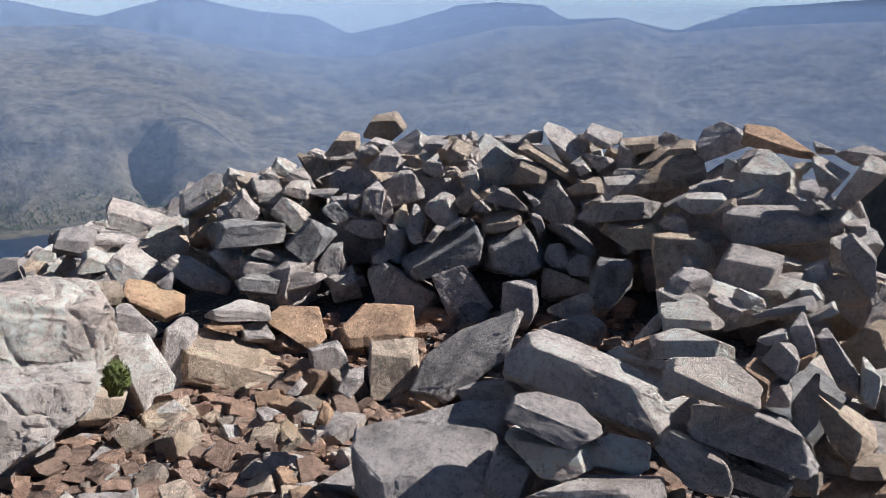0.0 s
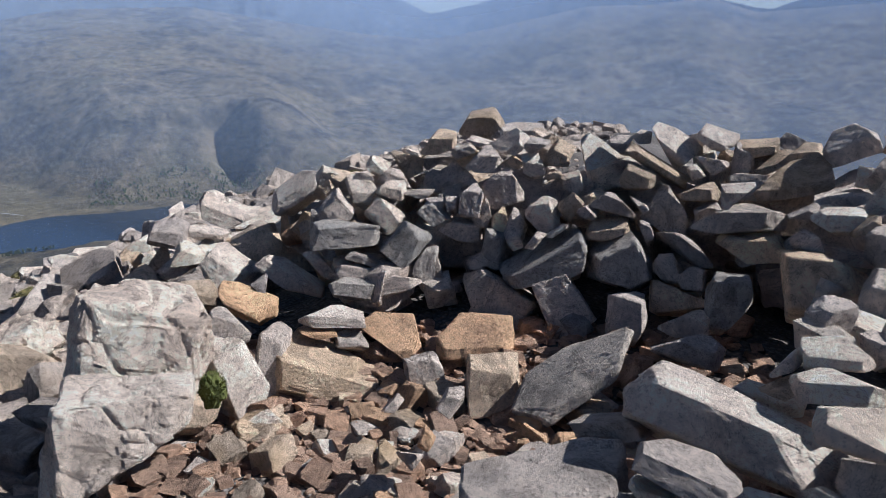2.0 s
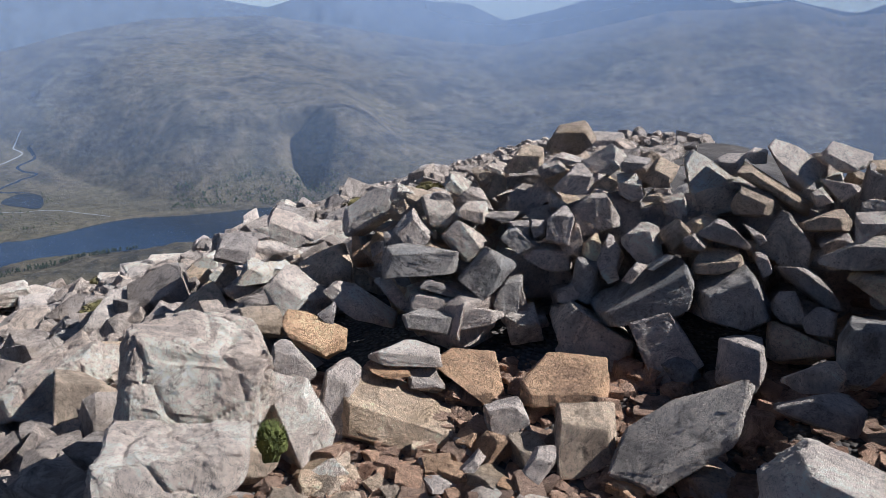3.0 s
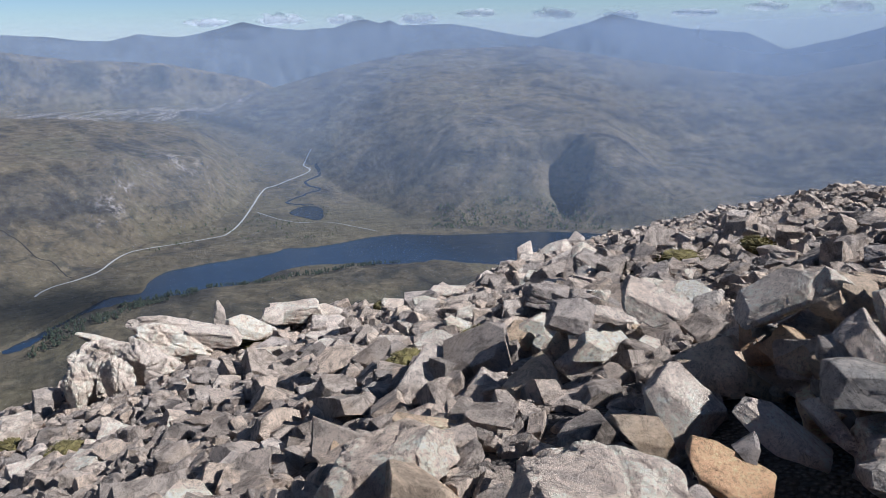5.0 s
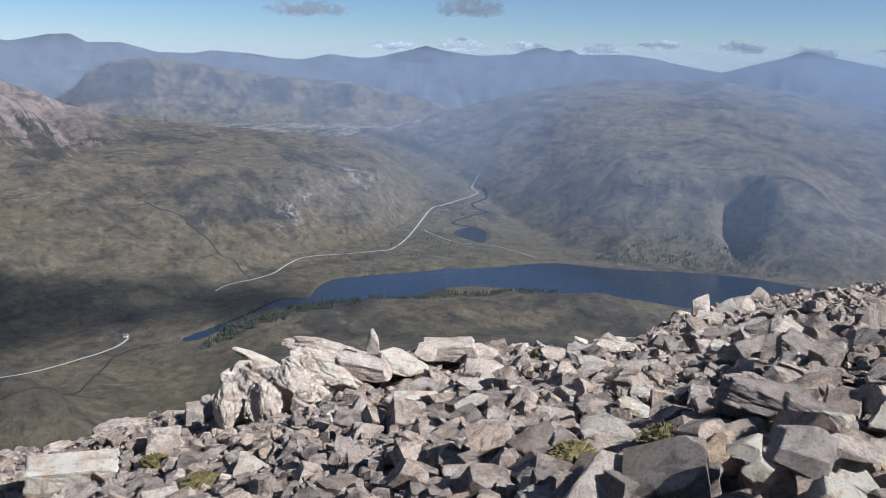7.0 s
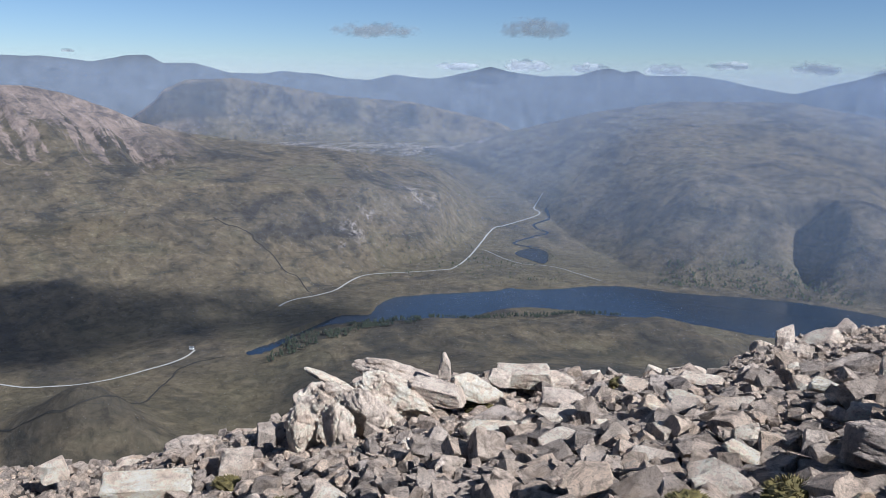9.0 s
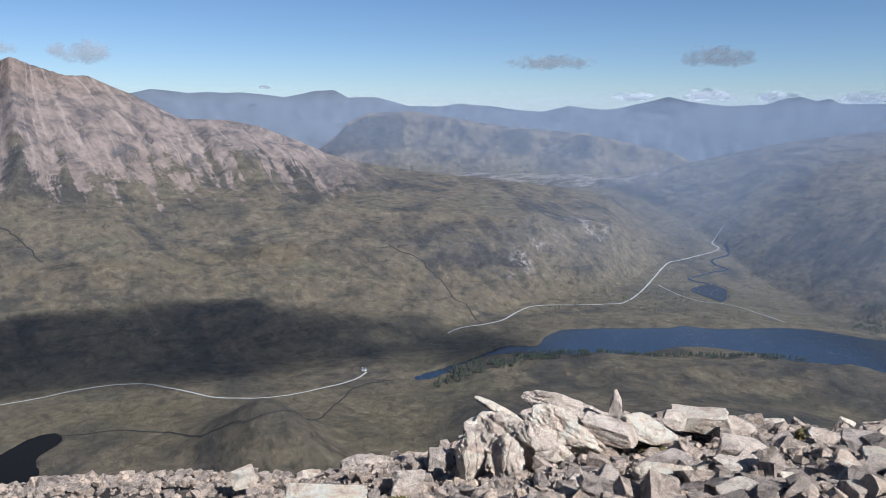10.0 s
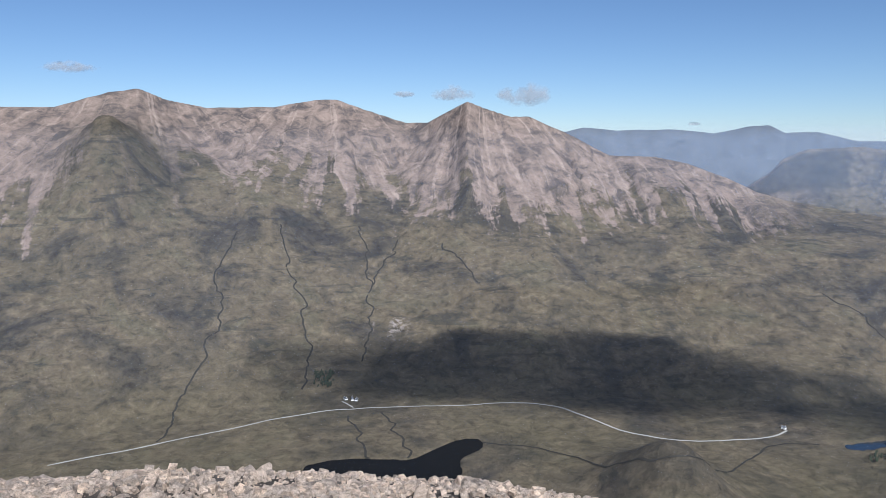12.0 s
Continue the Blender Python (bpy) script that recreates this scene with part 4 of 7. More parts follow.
def shaped(name, x, y, z, w, d, h, rx, ry, rz, colour, top, face_cuts, crag):
    big = max(w, h)
    me = to_mesh("stone", fitted_block_bmesh(stone_rng.randrange(9999), face_cuts, top, crag, 3 if crag or big > 0.42 else 2 if big > 0.25 else 1 if big > 0.1 else 0, name == "stone"), ROCK[colour])
    ob = new(name, me)
    ob.matrix_world = pose(x, y, z, rx, ry, rz) @ Matrix.Diagonal((w * 1.02, d, h * 1.02, 1))
    return ob


def shaped_stone(x, y, z, w, d, h, rx, ry, rz, colour, top, face_cuts):
    """A stone of the wall, its place and outline fitted to the camera's view."""
    ob = shaped("stone", x, y, z, w, d, h, rx, ry, rz, colour, top, face_cuts, False)
    m = ob.matrix_world.copy()
    ob.parent = shelter
    ob.matrix_local = shelter_in @ m
    return tagged(ob)


def shaped_boulder(x, y, z, w, d, h, rx, ry, rz, colour, top, face_cuts, crag=False):
    """A block among the ground stones, its place and outline fitted to the camera's view."""
    ob = shaped("boulder", x, y, z, w, d, h, rx, ry, rz, colour, top, face_cuts, crag)
    size = "large " if max(w, h) > 0.5 else "small " if max(w, h) < 0.2 else ""
    return tagged(ob, size + COLOUR_WORDS[colour] + " angular quartzite block lying among summit stones", "boulder", "boulders on the summit")


shaped_stone(-0.33, 4.62, 0.94, 0.25, 0.15, 0.16, -8, -12, 6, "tan", 0.2, (0.4, 0.65, 0.15, 0.6, 0.45, 0.4, 0.55, 0.35))
shaped_stone(-0.54, 4.35, 0.89, 0.19, 0.12, 0.13, -9, -2, 7, "tan", 0.3, (0.6, 1, 0.4, 0.15, 0.6, 0.25, 0, 0))
shaped_stone(-0.33, 4.30, 0.90, 0.15, 0.09, 0.06, -10, 16, 2, "grey", 0.4, (0.3, 1, 0, 0, 0.55, 1, 0, 0))
shaped_stone(-0.17, 4.22, 0.90, 0.21, 0.12, 0.11, -11, -32, 8, "pale", 0.5, (0, 0, 0.15, 0.75, 0.4, 0.25, 0.6, 1))
shaped_stone(-0.29, 4.12, 0.85, 0.18, 0.12, 0.14, -10, 0, 4, "grey", 0.3, (0.65, 0.9, 0.35, 0.6, 0, 0.05, 0.65, 0.1))
shaped_stone(-0.40, 4.25, 0.87, 0.13, 0.09, 0.08, -10, -19, 9, "grey", 0.3, (0.5, 0.4, 0.5, 0.4, 0.15, 0.6, 0.1, 0.6))
shaped_stone(-0.53, 4.46, 0.78, 0.24, 0.13, 0.12, -10, -1, 7, "grey", 0.35, (0.4, 0.45, 0.6, 0.6, 0.15, 0.4, 0.15, 0.55))
shaped_stone(-0.70, 4.37, 0.78, 0.13, 0.11, 0.17, -12, -27, 14, "tan", 0.2, (0, 0, 1, 0.7, 0.25, 0.3, 0.15, 0.45))
shaped_stone(-0.69, 4.43, 0.82, 0.11, 0.09, 0.05, -11, 22, 5, "pale", 0.4, (0.35, 0.95, 0.15, 0.85, 0.45, 0.15, 0.55, 0.05))
shaped_stone(-0.84, 4.21, 0.78, 0.12, 0.09, 0.10, -13, 31, 5, "grey", 0.4, (0.45, 0.2, 0, 0.05, 0.3, 0.95, 0.3, 0.25))
shaped_stone(-0.74, 4.13, 0.74, 0.18, 0.10, 0.09, -12, 13, 7, "grey", 0.3, (0.35, 1, 0.45, 1, 0, 0, 0, 0))
shaped_stone(-0.51, 4.30, 0.70, 0.21, 0.14, 0.15, -12, 10, 5, "pale", 0.5, (0.2, 0.9, 0.1, 0.4, 0.7, 0.6, 0.3, 0.1))
shaped_stone(-0.36, 4.09, 0.75, 0.08, 0.09, 0.10, -12, -11, 7, "grey", 0.2, (0, 0, 1, 0.8, 1, 0.2, 0, 0))
shaped_stone(-0.74, 4.01, 0.70, 0.15, 0.10, 0.10, -13, -2, 11, "grey", 0.3, (0.45, 0.5, 0.05, 0.75, 0.2, 0.25, 0.8, 0.5))
shaped_stone(-0.88, 4.10, 0.75, 0.11, 0.09, 0.05, -12, 21, 8, "grey", 0.2, (0.5, 0.65, 0.5, 1, 0, 0, 0.2, 0.35))
shaped_stone(-0.89, 4.04, 0.69, 0.14, 0.12, 0.19, -13, -18, 16, "pale", 0.45, (0, 0, 0.65, 0.5, 0.7, 0.5, 0.3, 0.35))
shaped_stone(-0.76, 3.92, 0.60, 0.17, 0.12, 0.15, -19, 40, -1, "grey", 0.2, (1, 0.2, 0, 0, 0.2, 0.15, 0.8, 0.1))
shaped_stone(-0.61, 4.04, 0.68, 0.17, 0.09, 0.05, -13, -1, 9, "pale", 0.4, (0.25, 0.25, 0, 0, 0.35, 1, 0.65, 0.75))
shaped_stone(-1.00, 3.94, 0.62, 0.14, 0.12, 0.16, -17, -34, 24, "grey", 0.2, (0.65, 0.2, 0, 0.05, 0.45, 0.15, 0.55, 0.45))
shaped_stone(-1.08, 3.92, 0.59, 0.11, 0.09, 0.08, -14, -11, 18, "grey", 0.3, (0.15, 1, 0, 0.05, 1, 0.2, 0, 0))
shaped_stone(-0.51, 3.91, 0.61, 0.16, 0.10, 0.10, -19, 40, -5, "lichen", 0.2, (0, 0, 1, 0.05, 0.05, 0.95, 0.05, 1))
shaped_stone(-0.51, 3.95, 0.65, 0.10, 0.09, 0.08, -13, -5, 8, "grey", 0.2, (0, 0, 0.15, 1, 0, 0, 1, 1))
shaped_stone(-0.44, 3.93, 0.66, 0.07, 0.09, 0.08, -13, 1, 6, "grey", 0.2, (0, 0, 0, 0, 0.6, 0.05, 0.4, 1))
shaped_stone(-0.34, 3.95, 0.68, 0.12, 0.12, 0.18, -13, 8, 3, "grey", 0.2, (0.6, 0.45, 0.4, 0.35, 0.1, 0.65, 0.1, 0.55))
shaped_stone(-0.19, 4.04, 0.72, 0.21, 0.15, 0.19, -12, -4, 4, "grey", 0.1, (0.6, 0.45, 0.4, 0.75, 0.1, 0.25, 0.25, 0.55))
shaped_stone(-0.15, 4.16, 0.83, 0.11, 0.09, 0.06, -11, 11, -0, "tan", 0.3, (0.55, 1, 0.45, 0.5, 0.2, 0.5, 0, 0))
shaped_stone(-0.04, 4.11, 0.82, 0.11, 0.10, 0.14, -11, -10, 3, "pale", 0.3, (0, 0, 0.3, 0.75, 0.4, 0.25, 0.6, 0.4))
shaped_stone(0.08, 4.13, 0.87, 0.11, 0.10, 0.15, -11, 23, -5, "tan", 0.3, (0.25, 0.35, 0, 0, 1, 0.6, 0, 0))
shaped_stone(-0.03, 4.13, 0.92, 0.13, 0.09, 0.08, -9, 7, -1, "grey", 0.3, (0.3, 0.7, 0, 0.05, 0.75, 0.95, 0.25, 0.3))
shaped_stone(0.05, 4.08, 0.79, 0.09, 0.09, 0.05, -11, -7, 1, "tan", 0.3, (0.55, 1, 0.45, 0.4, 0.2, 0.6, 0, 0))
shaped_stone(0.15, 4.08, 0.75, 0.11, 0.09, 0.11, -12, -15, 1, "grey", 0.2, (0.1, 0.7, 0.1, 0.8, 0.35, 0.2, 0.65, 0.3))
shaped_stone(0.26, 4.21, 0.82, 0.25, 0.20, 0.28, -11, 22, -8, "pale", 0.5, (0, 0, 1, 0.15, 0.2, 0.2, 0.8, 1))
shaped_stone(0.38, 4.18, 0.92, 0.12, 0.09, 0.10, -9, -2, -5, "grey", 0.3, (0.5, 0.3, 0, 0, 0.25, 1, 0.75, 0.7))
shaped_stone(0.48, 4.16, 0.97, 0.09, 0.09, 0.07, -9, 4, -7, "grey", 0.2, (0.45, 0.55, 0.55, 0.1, 0.6, 0.15, 0.4, 0.45))
shaped_stone(0.62, 4.12, 0.94, 0.25, 0.16, 0.16, -11, 32, -14, "pale", 0.5, (0.4, 0.2, 0, 0, 0.15, 1, 0.85, 0.65))
shaped_stone(0.54, 4.02, 0.86, 0.34, 0.12, 0.07, -12, 29, -14, "tan", 0.35, (0, 0, 0, 0.05, 0.05, 0, 0.05, 0))
shaped_stone(0.45, 3.96, 0.81, 0.17, 0.11, 0.13, -11, 10, -8, "tan", 0.3, (0.15, 0.7, 0.15, 0.6, 0.4, 0.4, 0.15, 0.3))
shaped_stone(0.59, 3.84, 0.68, 0.21, 0.16, 0.19, -15, 28, -16, "lichen", 0.15, (0, 0, 1, 0.55, 0.45, 0.25, 0, 0))
shaped_stone(0.82, 4.09, 0.98, 0.19, 0.11, 0.11, -9, 15, -14, "pale", 0.5, (0.15, 0.7, 0, 0, 0.4, 0.55, 0.6, 0.3))
shaped_stone(1.00, 4.08, 0.94, 0.21, 0.10, 0.09, -9, -7, -13, "tan", 0.35, (0, 0, 0, 0, 0.55, 0.35, 0.45, 1))
shaped_stone(0.79, 4.00, 0.89, 0.10, 0.09, 0.13, -14, -44, -2, "grey", 0.2, (0, 0, 1, 1, 0, 0, 0, 0.05))
shaped_stone(0.70, 3.92, 0.85, 0.06, 0.09, 0.07, -13, -34, -3, "grey", 0.2, (0.05, 0, 0.1, 1, 0, 0, 1, 0.2))
shaped_stone(0.95, 4.07, 0.88, 0.10, 0.10, 0.17, -10, 7, -14, "grey", 0.2, (0, 0, 1, 0.5, 0.3, 0.5, 0.7, 0.1))
shaped_stone(0.70, 3.83, 0.78, 0.19, 0.10, 0.09, -12, -3, -10, "tan", 0.25, (0.85, 0.8, 0.15, 0.55, 0.05, 0.45, 0.05, 0.2))
shaped_stone(0.82, 3.61, 0.82, 0.14, 0.10, 0.12, -12, -7, -11, "grey", 0.3, (0, 0, 0, 0, 1, 1, 0, 0))
shaped_stone(1.07, 4.07, 0.87, 0.27, 0.12, 0.09, -11, -21, -11, "tan", 0.5, (0.35, 0.95, 0.2, 0.3, 0.55, 0.7, 0, 0.05))
shaped_stone(1.20, 4.00, 0.94, 0.16, 0.09, 0.09, -9, -11, -15, "tan", 0.4, (0.6, 0.75, 0.4, 0.15, 0, 0, 0.25, 0.25))
shaped_stone(1.10, 3.87, 0.84, 0.36, 0.18, 0.16, -11, -13, -13, "tan", 0.6, (0.65, 1, 0.35, 0.2, 0.35, 0.1, 0, 0))
shaped_stone(1.34, 3.86, 1.01, 0.22, 0.14, 0.15, -9, -25, -15, "grey", 0.4, (0.35, 0.55, 0.35, 0.55, 0.05, 0, 0.1, 0.45))
shaped_stone(1.33, 3.79, 0.87, 0.16, 0.09, 0.05, -12, -32, -13, "grey", 0.3, (0.65, 0.3, 0.35, 0.25, 0.1, 0.75, 0.3, 0.7))
shaped_stone(1.38, 3.25, 1.10, 0.31, 0.14, 0.10, -8, 10, -24, "orange", 0.5, (0.3, 0.15, 0.7, 0.85, 0.3, 0.15, 0.05, 0))
shaped_stone(1.27, 3.09, 0.98, 0.27, 0.19, 0.22, -10, -1, -22, "pale", 0.35, (0.45, 0.9, 0.55, 0.55, 0.35, 0.45, 0.05, 0.1))
shaped_stone(1.35, 3.37, 1.03, 0.20, 0.09, 0.07, -11, -32, -16, "grey", 0.4, (0.6, 0.3, 0.4, 1, 0, 0, 0.05, 0))
shaped_stone(1.15, 3.30, 0.90, 0.15, 0.09, 0.05, -11, -10, -17, "grey", 0.3, (0.3, 0.15, 0.7, 0.35, 0.1, 0.65, 0.1, 0.85))
shaped_stone(1.01, 2.99, 0.89, 0.19, 0.11, 0.10, -13, -7, -17, "pale", 0.2, (0.25, 0.35, 0, 0, 0.5, 1, 0.5, 0.65))
shaped_stone(1.06, 2.90, 0.89, 0.12, 0.09, 0.06, -20, -48, -5, "tan", 0.2, (0, 0.05, 0.2, 0.4, 0.35, 0.6, 0.65, 0.95))
shaped_stone(1.06, 3.50, 0.77, 0.13, 0.09, 0.06, -15, -30, -9, "grey", 0.2, (0, 0, 0, 0, 0.2, 1, 0.8, 1))
shaped_stone(1.23, 2.79, 0.86, 0.38, 0.19, 0.16, -14, -8, -22, "pale", 0.25, (0.1, 0.25, 0.2, 0.6, 0.5, 0.4, 0.2, 0.35))
shaped_stone(1.36, 2.95, 1.04, 0.08, 0.09, 0.06, -10, -9, -23, "tan", 0.3, (0, 0, 0, 0, 0.9, 1, 0.1, 1))
shaped_stone(1.42, 2.92, 1.03, 0.14, 0.09, 0.10, -11, 26, -31, "pale", 0.3, (0.2, 0.15, 0, 0, 0.1, 1, 0.65, 0.85))
shaped_stone(1.50, 3.10, 1.10, 0.10, 0.09, 0.05, -8, -5, -25, "grey", 0.4, (0, 0, 1, 1, 0, 0, 0.2, 1))
shaped_stone(1.55, 2.93, 1.10, 0.17, 0.09, 0.08, -9, 3, -28, "grey", 0.3, (0.6, 0.6, 0.4, 0.3, 0.05, 0, 0.45, 0.4))
shaped_stone(1.47, 2.74, 1.03, 0.09, 0.11, 0.21, -12, 27, -34, "grey", 0.2, (0, 0.05, 0.5, 0.15, 0.4, 0.85, 0.05, 0))
shaped_stone(1.30, 2.77, 1.00, 0.08, 0.09, 0.08, -11, -6, -24, "pale", 0.4, (0.7, 0.15, 0.3, 0.65, 0.2, 0.35, 0.8, 0.35))
shaped_stone(1.35, 2.74, 0.98, 0.04, 0.09, 0.11, -15, -38, -17, "pale", 0.4, (0.2, 0.3, 0.8, 0.2, 0.4, 0.15, 0.6, 0.7))
shaped_stone(1.29, 2.73, 0.95, 0.06, 0.09, 0.07, -17, -43, -14, "grey", 0.3, (0, 0, 1, 0.35, 0.1, 0.65, 0, 0))
shaped_stone(1.37, 2.71, 0.90, 0.12, 0.09, 0.09, -14, -15, -23, "pale", 0.4, (0, 0, 0.3, 0.3, 0.6, 0.7, 0.4, 1))
shaped_stone(1.44, 2.67, 0.89, 0.08, 0.09, 0.07, -14, -17, -24, "grey", 0.3, (0.05, 0, 0.1, 0.55, 0.55, 0.45, 0.45, 0.5))
shaped_stone(-0.93, 3.79, 0.54, 0.33, 0.17, 0.14, -15, -1, 14, "lichen", 0.2, (0.25, 0.1, 0.75, 0.35, 0, 0.05, 0, 0))
shaped_stone(-0.63, 3.77, 0.51, 0.16, 0.15, 0.22, -21, 40, -4, "lichen", 0.2, (1, 0.2, 0, 0, 0.15, 0.5, 0, 0))
shaped_stone(-0.80, 3.71, 0.43, 0.23, 0.09, 0.05, -18, 20, 6, "grey", 0.2, (0.1, 0.95, 0.05, 0, 0.3, 0.15, 0, 0.05))
shaped_stone(-0.66, 3.64, 0.36, 0.21, 0.12, 0.11, -19, -15, 15, "grey", 0.2, (0.15, 0.55, 0.85, 0.8, 0.45, 0.2, 0.05, 0.45))
shaped_stone(-0.85, 3.58, 0.34, 0.22, 0.11, 0.10, -19, 9, 10, "lichen", 0.2, (0.35, 0.5, 0.65, 0.15, 0.1, 0.85, 0.15, 0.5))
shaped_stone(-0.86, 3.68, 0.39, 0.20, 0.10, 0.08, -18, 3, 12, "grey", 0.2, (0.3, 0.45, 0.7, 0.45, 0.05, 0.55, 0.15, 0.55))
shaped_stone(-0.55, 3.78, 0.38, 0.12, 0.13, 0.22, -18, 6, 7, "lichen", 0.1, (0.65, 0.55, 0, 0.05, 0, 0, 0.65, 0.45))
shaped_stone(-0.47, 3.76, 0.33, 0.05, 0.09, 0.25, -19, -17, 13, "grey", 0.1, (0.55, 0.55, 0, 0.05, 0.9, 0.05, 0.1, 0.45))
shaped_stone(-0.39, 3.95, 0.53, 0.23, 0.13, 0.13, -15, 1, 5, "grey", 0.2, (0.45, 0.45, 0.55, 0.1, 0.4, 0.2, 0.6, 0.55))
shaped_stone(-0.27, 3.94, 0.61, 0.10, 0.09, 0.15, -16, 31, -5, "grey", 0.1, (0, 0, 1, 0.65, 0.25, 0.35, 0.75, 0.2))
shaped_stone(-0.20, 3.89, 0.57, 0.08, 0.09, 0.18, -15, 8, 1, "tan", 0.1, (0.6, 0.35, 0.4, 0.45, 0.45, 0.55, 0, 0.05))
shaped_stone(-0.22, 3.80, 0.48, 0.11, 0.11, 0.20, -16, 2, 3, "lichen", 0.1, (0.15, 0.6, 0, 0, 0.5, 0.2, 0.5, 0.4))
shaped_stone(-0.12, 3.85, 0.57, 0.10, 0.10, 0.19, -16, 17, -3, "grey", 0.2, (0.1, 0.6, 0.9, 0.4, 0.6, 0.1, 0.4, 0.4))
shaped_stone(0.00, 3.81, 0.65, 0.16, 0.13, 0.19, -14, -10, 3, "grey", 0.15, (0.7, 0.35, 0.3, 0.2, 0.45, 0.1, 0.55, 0.65))
shaped_stone(0.13, 3.78, 0.71, 0.11, 0.09, 0.09, -16, -36, 8, "tan", 0.2, (0, 0, 0.1, 0.7, 1, 0.3, 0, 0))
shaped_stone(0.20, 3.72, 0.70, 0.09, 0.09, 0.07, -15, 28, -10, "grey", 0.3, (0.45, 0.7, 0, 0.05, 0.65, 0.15, 0.35, 0.3))
shaped_stone(0.33, 3.76, 0.73, 0.22, 0.11, 0.09, -13, 14, -8, "grey", 0.2, (0.3, 1, 0.7, 0.95, 0.35, 0.05, 0, 0))
shaped_stone(0.44, 3.79, 0.73, 0.04, 0.09, 0.10, -17, -39, 4, "pale", 0.5, (0, 0, 1, 0.95, 0, 0.05, 0, 0))
shaped_stone(0.29, 3.72, 0.62, 0.20, 0.11, 0.11, -15, -11, -1, "tan", 0.4, (0.25, 0.7, 0.1, 0.65, 0.8, 0.35, 0.2, 0.3))
shaped_stone(0.36, 3.65, 0.48, 0.25, 0.20, 0.27, -19, -25, 3, "lichen", 0.2, (0.25, 0.2, 0.15, 0.65, 0.1, 0.35, 0.7, 0.5))
shaped_stone(0.03, 3.68, 0.46, 0.41, 0.22, 0.20, -20, -29, 9, "lichen", 0.3, (0, 0.05, 0.05, 0, 0.25, 0.6, 0.75, 0.45))
shaped_stone(0.07, 3.68, 0.62, 0.13, 0.09, 0.03, -18, -34, 9, "pale", 0.4, (0, 0, 0.25, 1, 0, 0, 0.25, 1))
shaped_stone(-0.03, 3.65, 0.58, 0.04, 0.09, 0.11, -20, 38, -12, "grey", 0.3, (1, 0.2, 0, 0, 0.8, 0.2, 0.2, 0.8))
shaped_stone(-0.12, 3.76, 0.53, 0.07, 0.09, 0.06, -17, -23, 9, "pale", 0.3, (0, 0, 0, 0, 0.15, 1, 0.2, 1))
shaped_stone(-0.29, 3.76, 0.43, 0.10, 0.09, 0.07, -19, -24, 12, "grey", 0.2, (0.15, 0.6, 0.05, 0, 0.55, 0.2, 0.45, 0.4))
shaped_stone(-0.18, 3.69, 0.25, 0.43, 0.25, 0.24, -22, 23, -6, "lichen", 0.1, (0.2, 0.3, 0.3, 0.55, 0.55, 0.45, 0.45, 0.7))
shaped_stone(0.09, 3.60, 0.31, 0.20, 0.19, 0.32, -23, -31, 11, "grey", 0.1, (0.2, 0.8, 0.3, 0.3, 0, 0.05, 0.05, 0))
shaped_stone(0.47, 3.74, 0.61, 0.06, 0.09, 0.13, -15, -12, -4, "grey", 0.2, (1, 0.1, 0, 0, 0.5, 0.4, 0.5, 0.9))
shaped_stone(0.82, 3.57, 0.73, 0.38, 0.17, 0.13, -14, -11, -10, "lichen", 0.2, (0.55, 0.6, 0.45, 0.6, 0, 0, 0.5, 0.4))
shaped_stone(0.86, 3.51, 0.63, 0.28, 0.15, 0.14, -15, -6, -12, "tan", 0.25, (0.2, 0.2, 0.15, 0.45, 0.45, 0.05, 0.55, 0.8))
shaped_stone(0.64, 3.70, 0.56, 0.30, 0.13, 0.09, -18, 31, -20, "grey", 0.2, (0.45, 1, 0.55, 0.5, 0.25, 0.5, 0, 0))
shaped_stone(0.54, 3.58, 0.49, 0.11, 0.09, 0.13, -17, -9, -6, "lichen", 0.1, (0.35, 0.4, 0, 0, 0, 0, 0.5, 0.6))
shaped_stone(0.64, 3.50, 0.48, 0.12, 0.09, 0.11, -18, -4, -9, "grey", 0.2, (0.55, 0.5, 0.45, 0.25, 0.1, 0.75, 0.2, 0.5))
shaped_stone(0.59, 3.51, 0.38, 0.23, 0.14, 0.15, -19, -2, -9, "tan", 0.2, (0, 0, 1, 0.6, 0.4, 0.4, 0.2, 0.15))
shaped_stone(0.36, 3.37, 0.34, 0.16, 0.14, 0.22, -20, 1, -7, "grey", 0.1, (0.85, 0.15, 0.15, 0.5, 0.3, 0.5, 0.7, 0.2))
shaped_stone(0.73, 3.23, 0.47, 0.17, 0.15, 0.24, -19, 1, -13, "lichen", 0.1, (0.2, 0.35, 0.15, 0.35, 0.7, 0.65, 0.3, 0.15))
shaped_stone(0.56, 3.19, 0.40, 0.21, 0.11, 0.10, -21, -10, -6, "grey", 0.2, (0.85, 0.6, 0.15, 1, 0, 0, 0.35, 0.4))
shaped_stone(0.54, 3.00, 0.38, 0.26, 0.14, 0.12, -22, 5, -12, "grey", 0.3, (0.75, 0.8, 0.25, 0.35, 0.1, 0.65, 0.3, 0.2))
shaped_stone(0.94, 2.85, 0.69, 0.26, 0.20, 0.27, -17, -12, -15, "tan", 0.1, (0, 0.05, 0.7, 0.45, 0.55, 0.25, 0, 0.05))
shaped_stone(1.04, 2.97, 0.77, 0.19, 0.09, 0.06, -15, 0, -19, "grey", 0.2, (0.05, 0.95, 0, 0, 0.1, 1, 0.45, 0.05))
shaped_stone(0.90, 2.98, 0.82, 0.11, 0.09, 0.08, -14, 1, -17, "grey", 0.2, (0.4, 0.55, 0.6, 0.4, 0, 0, 0.15, 0.45))
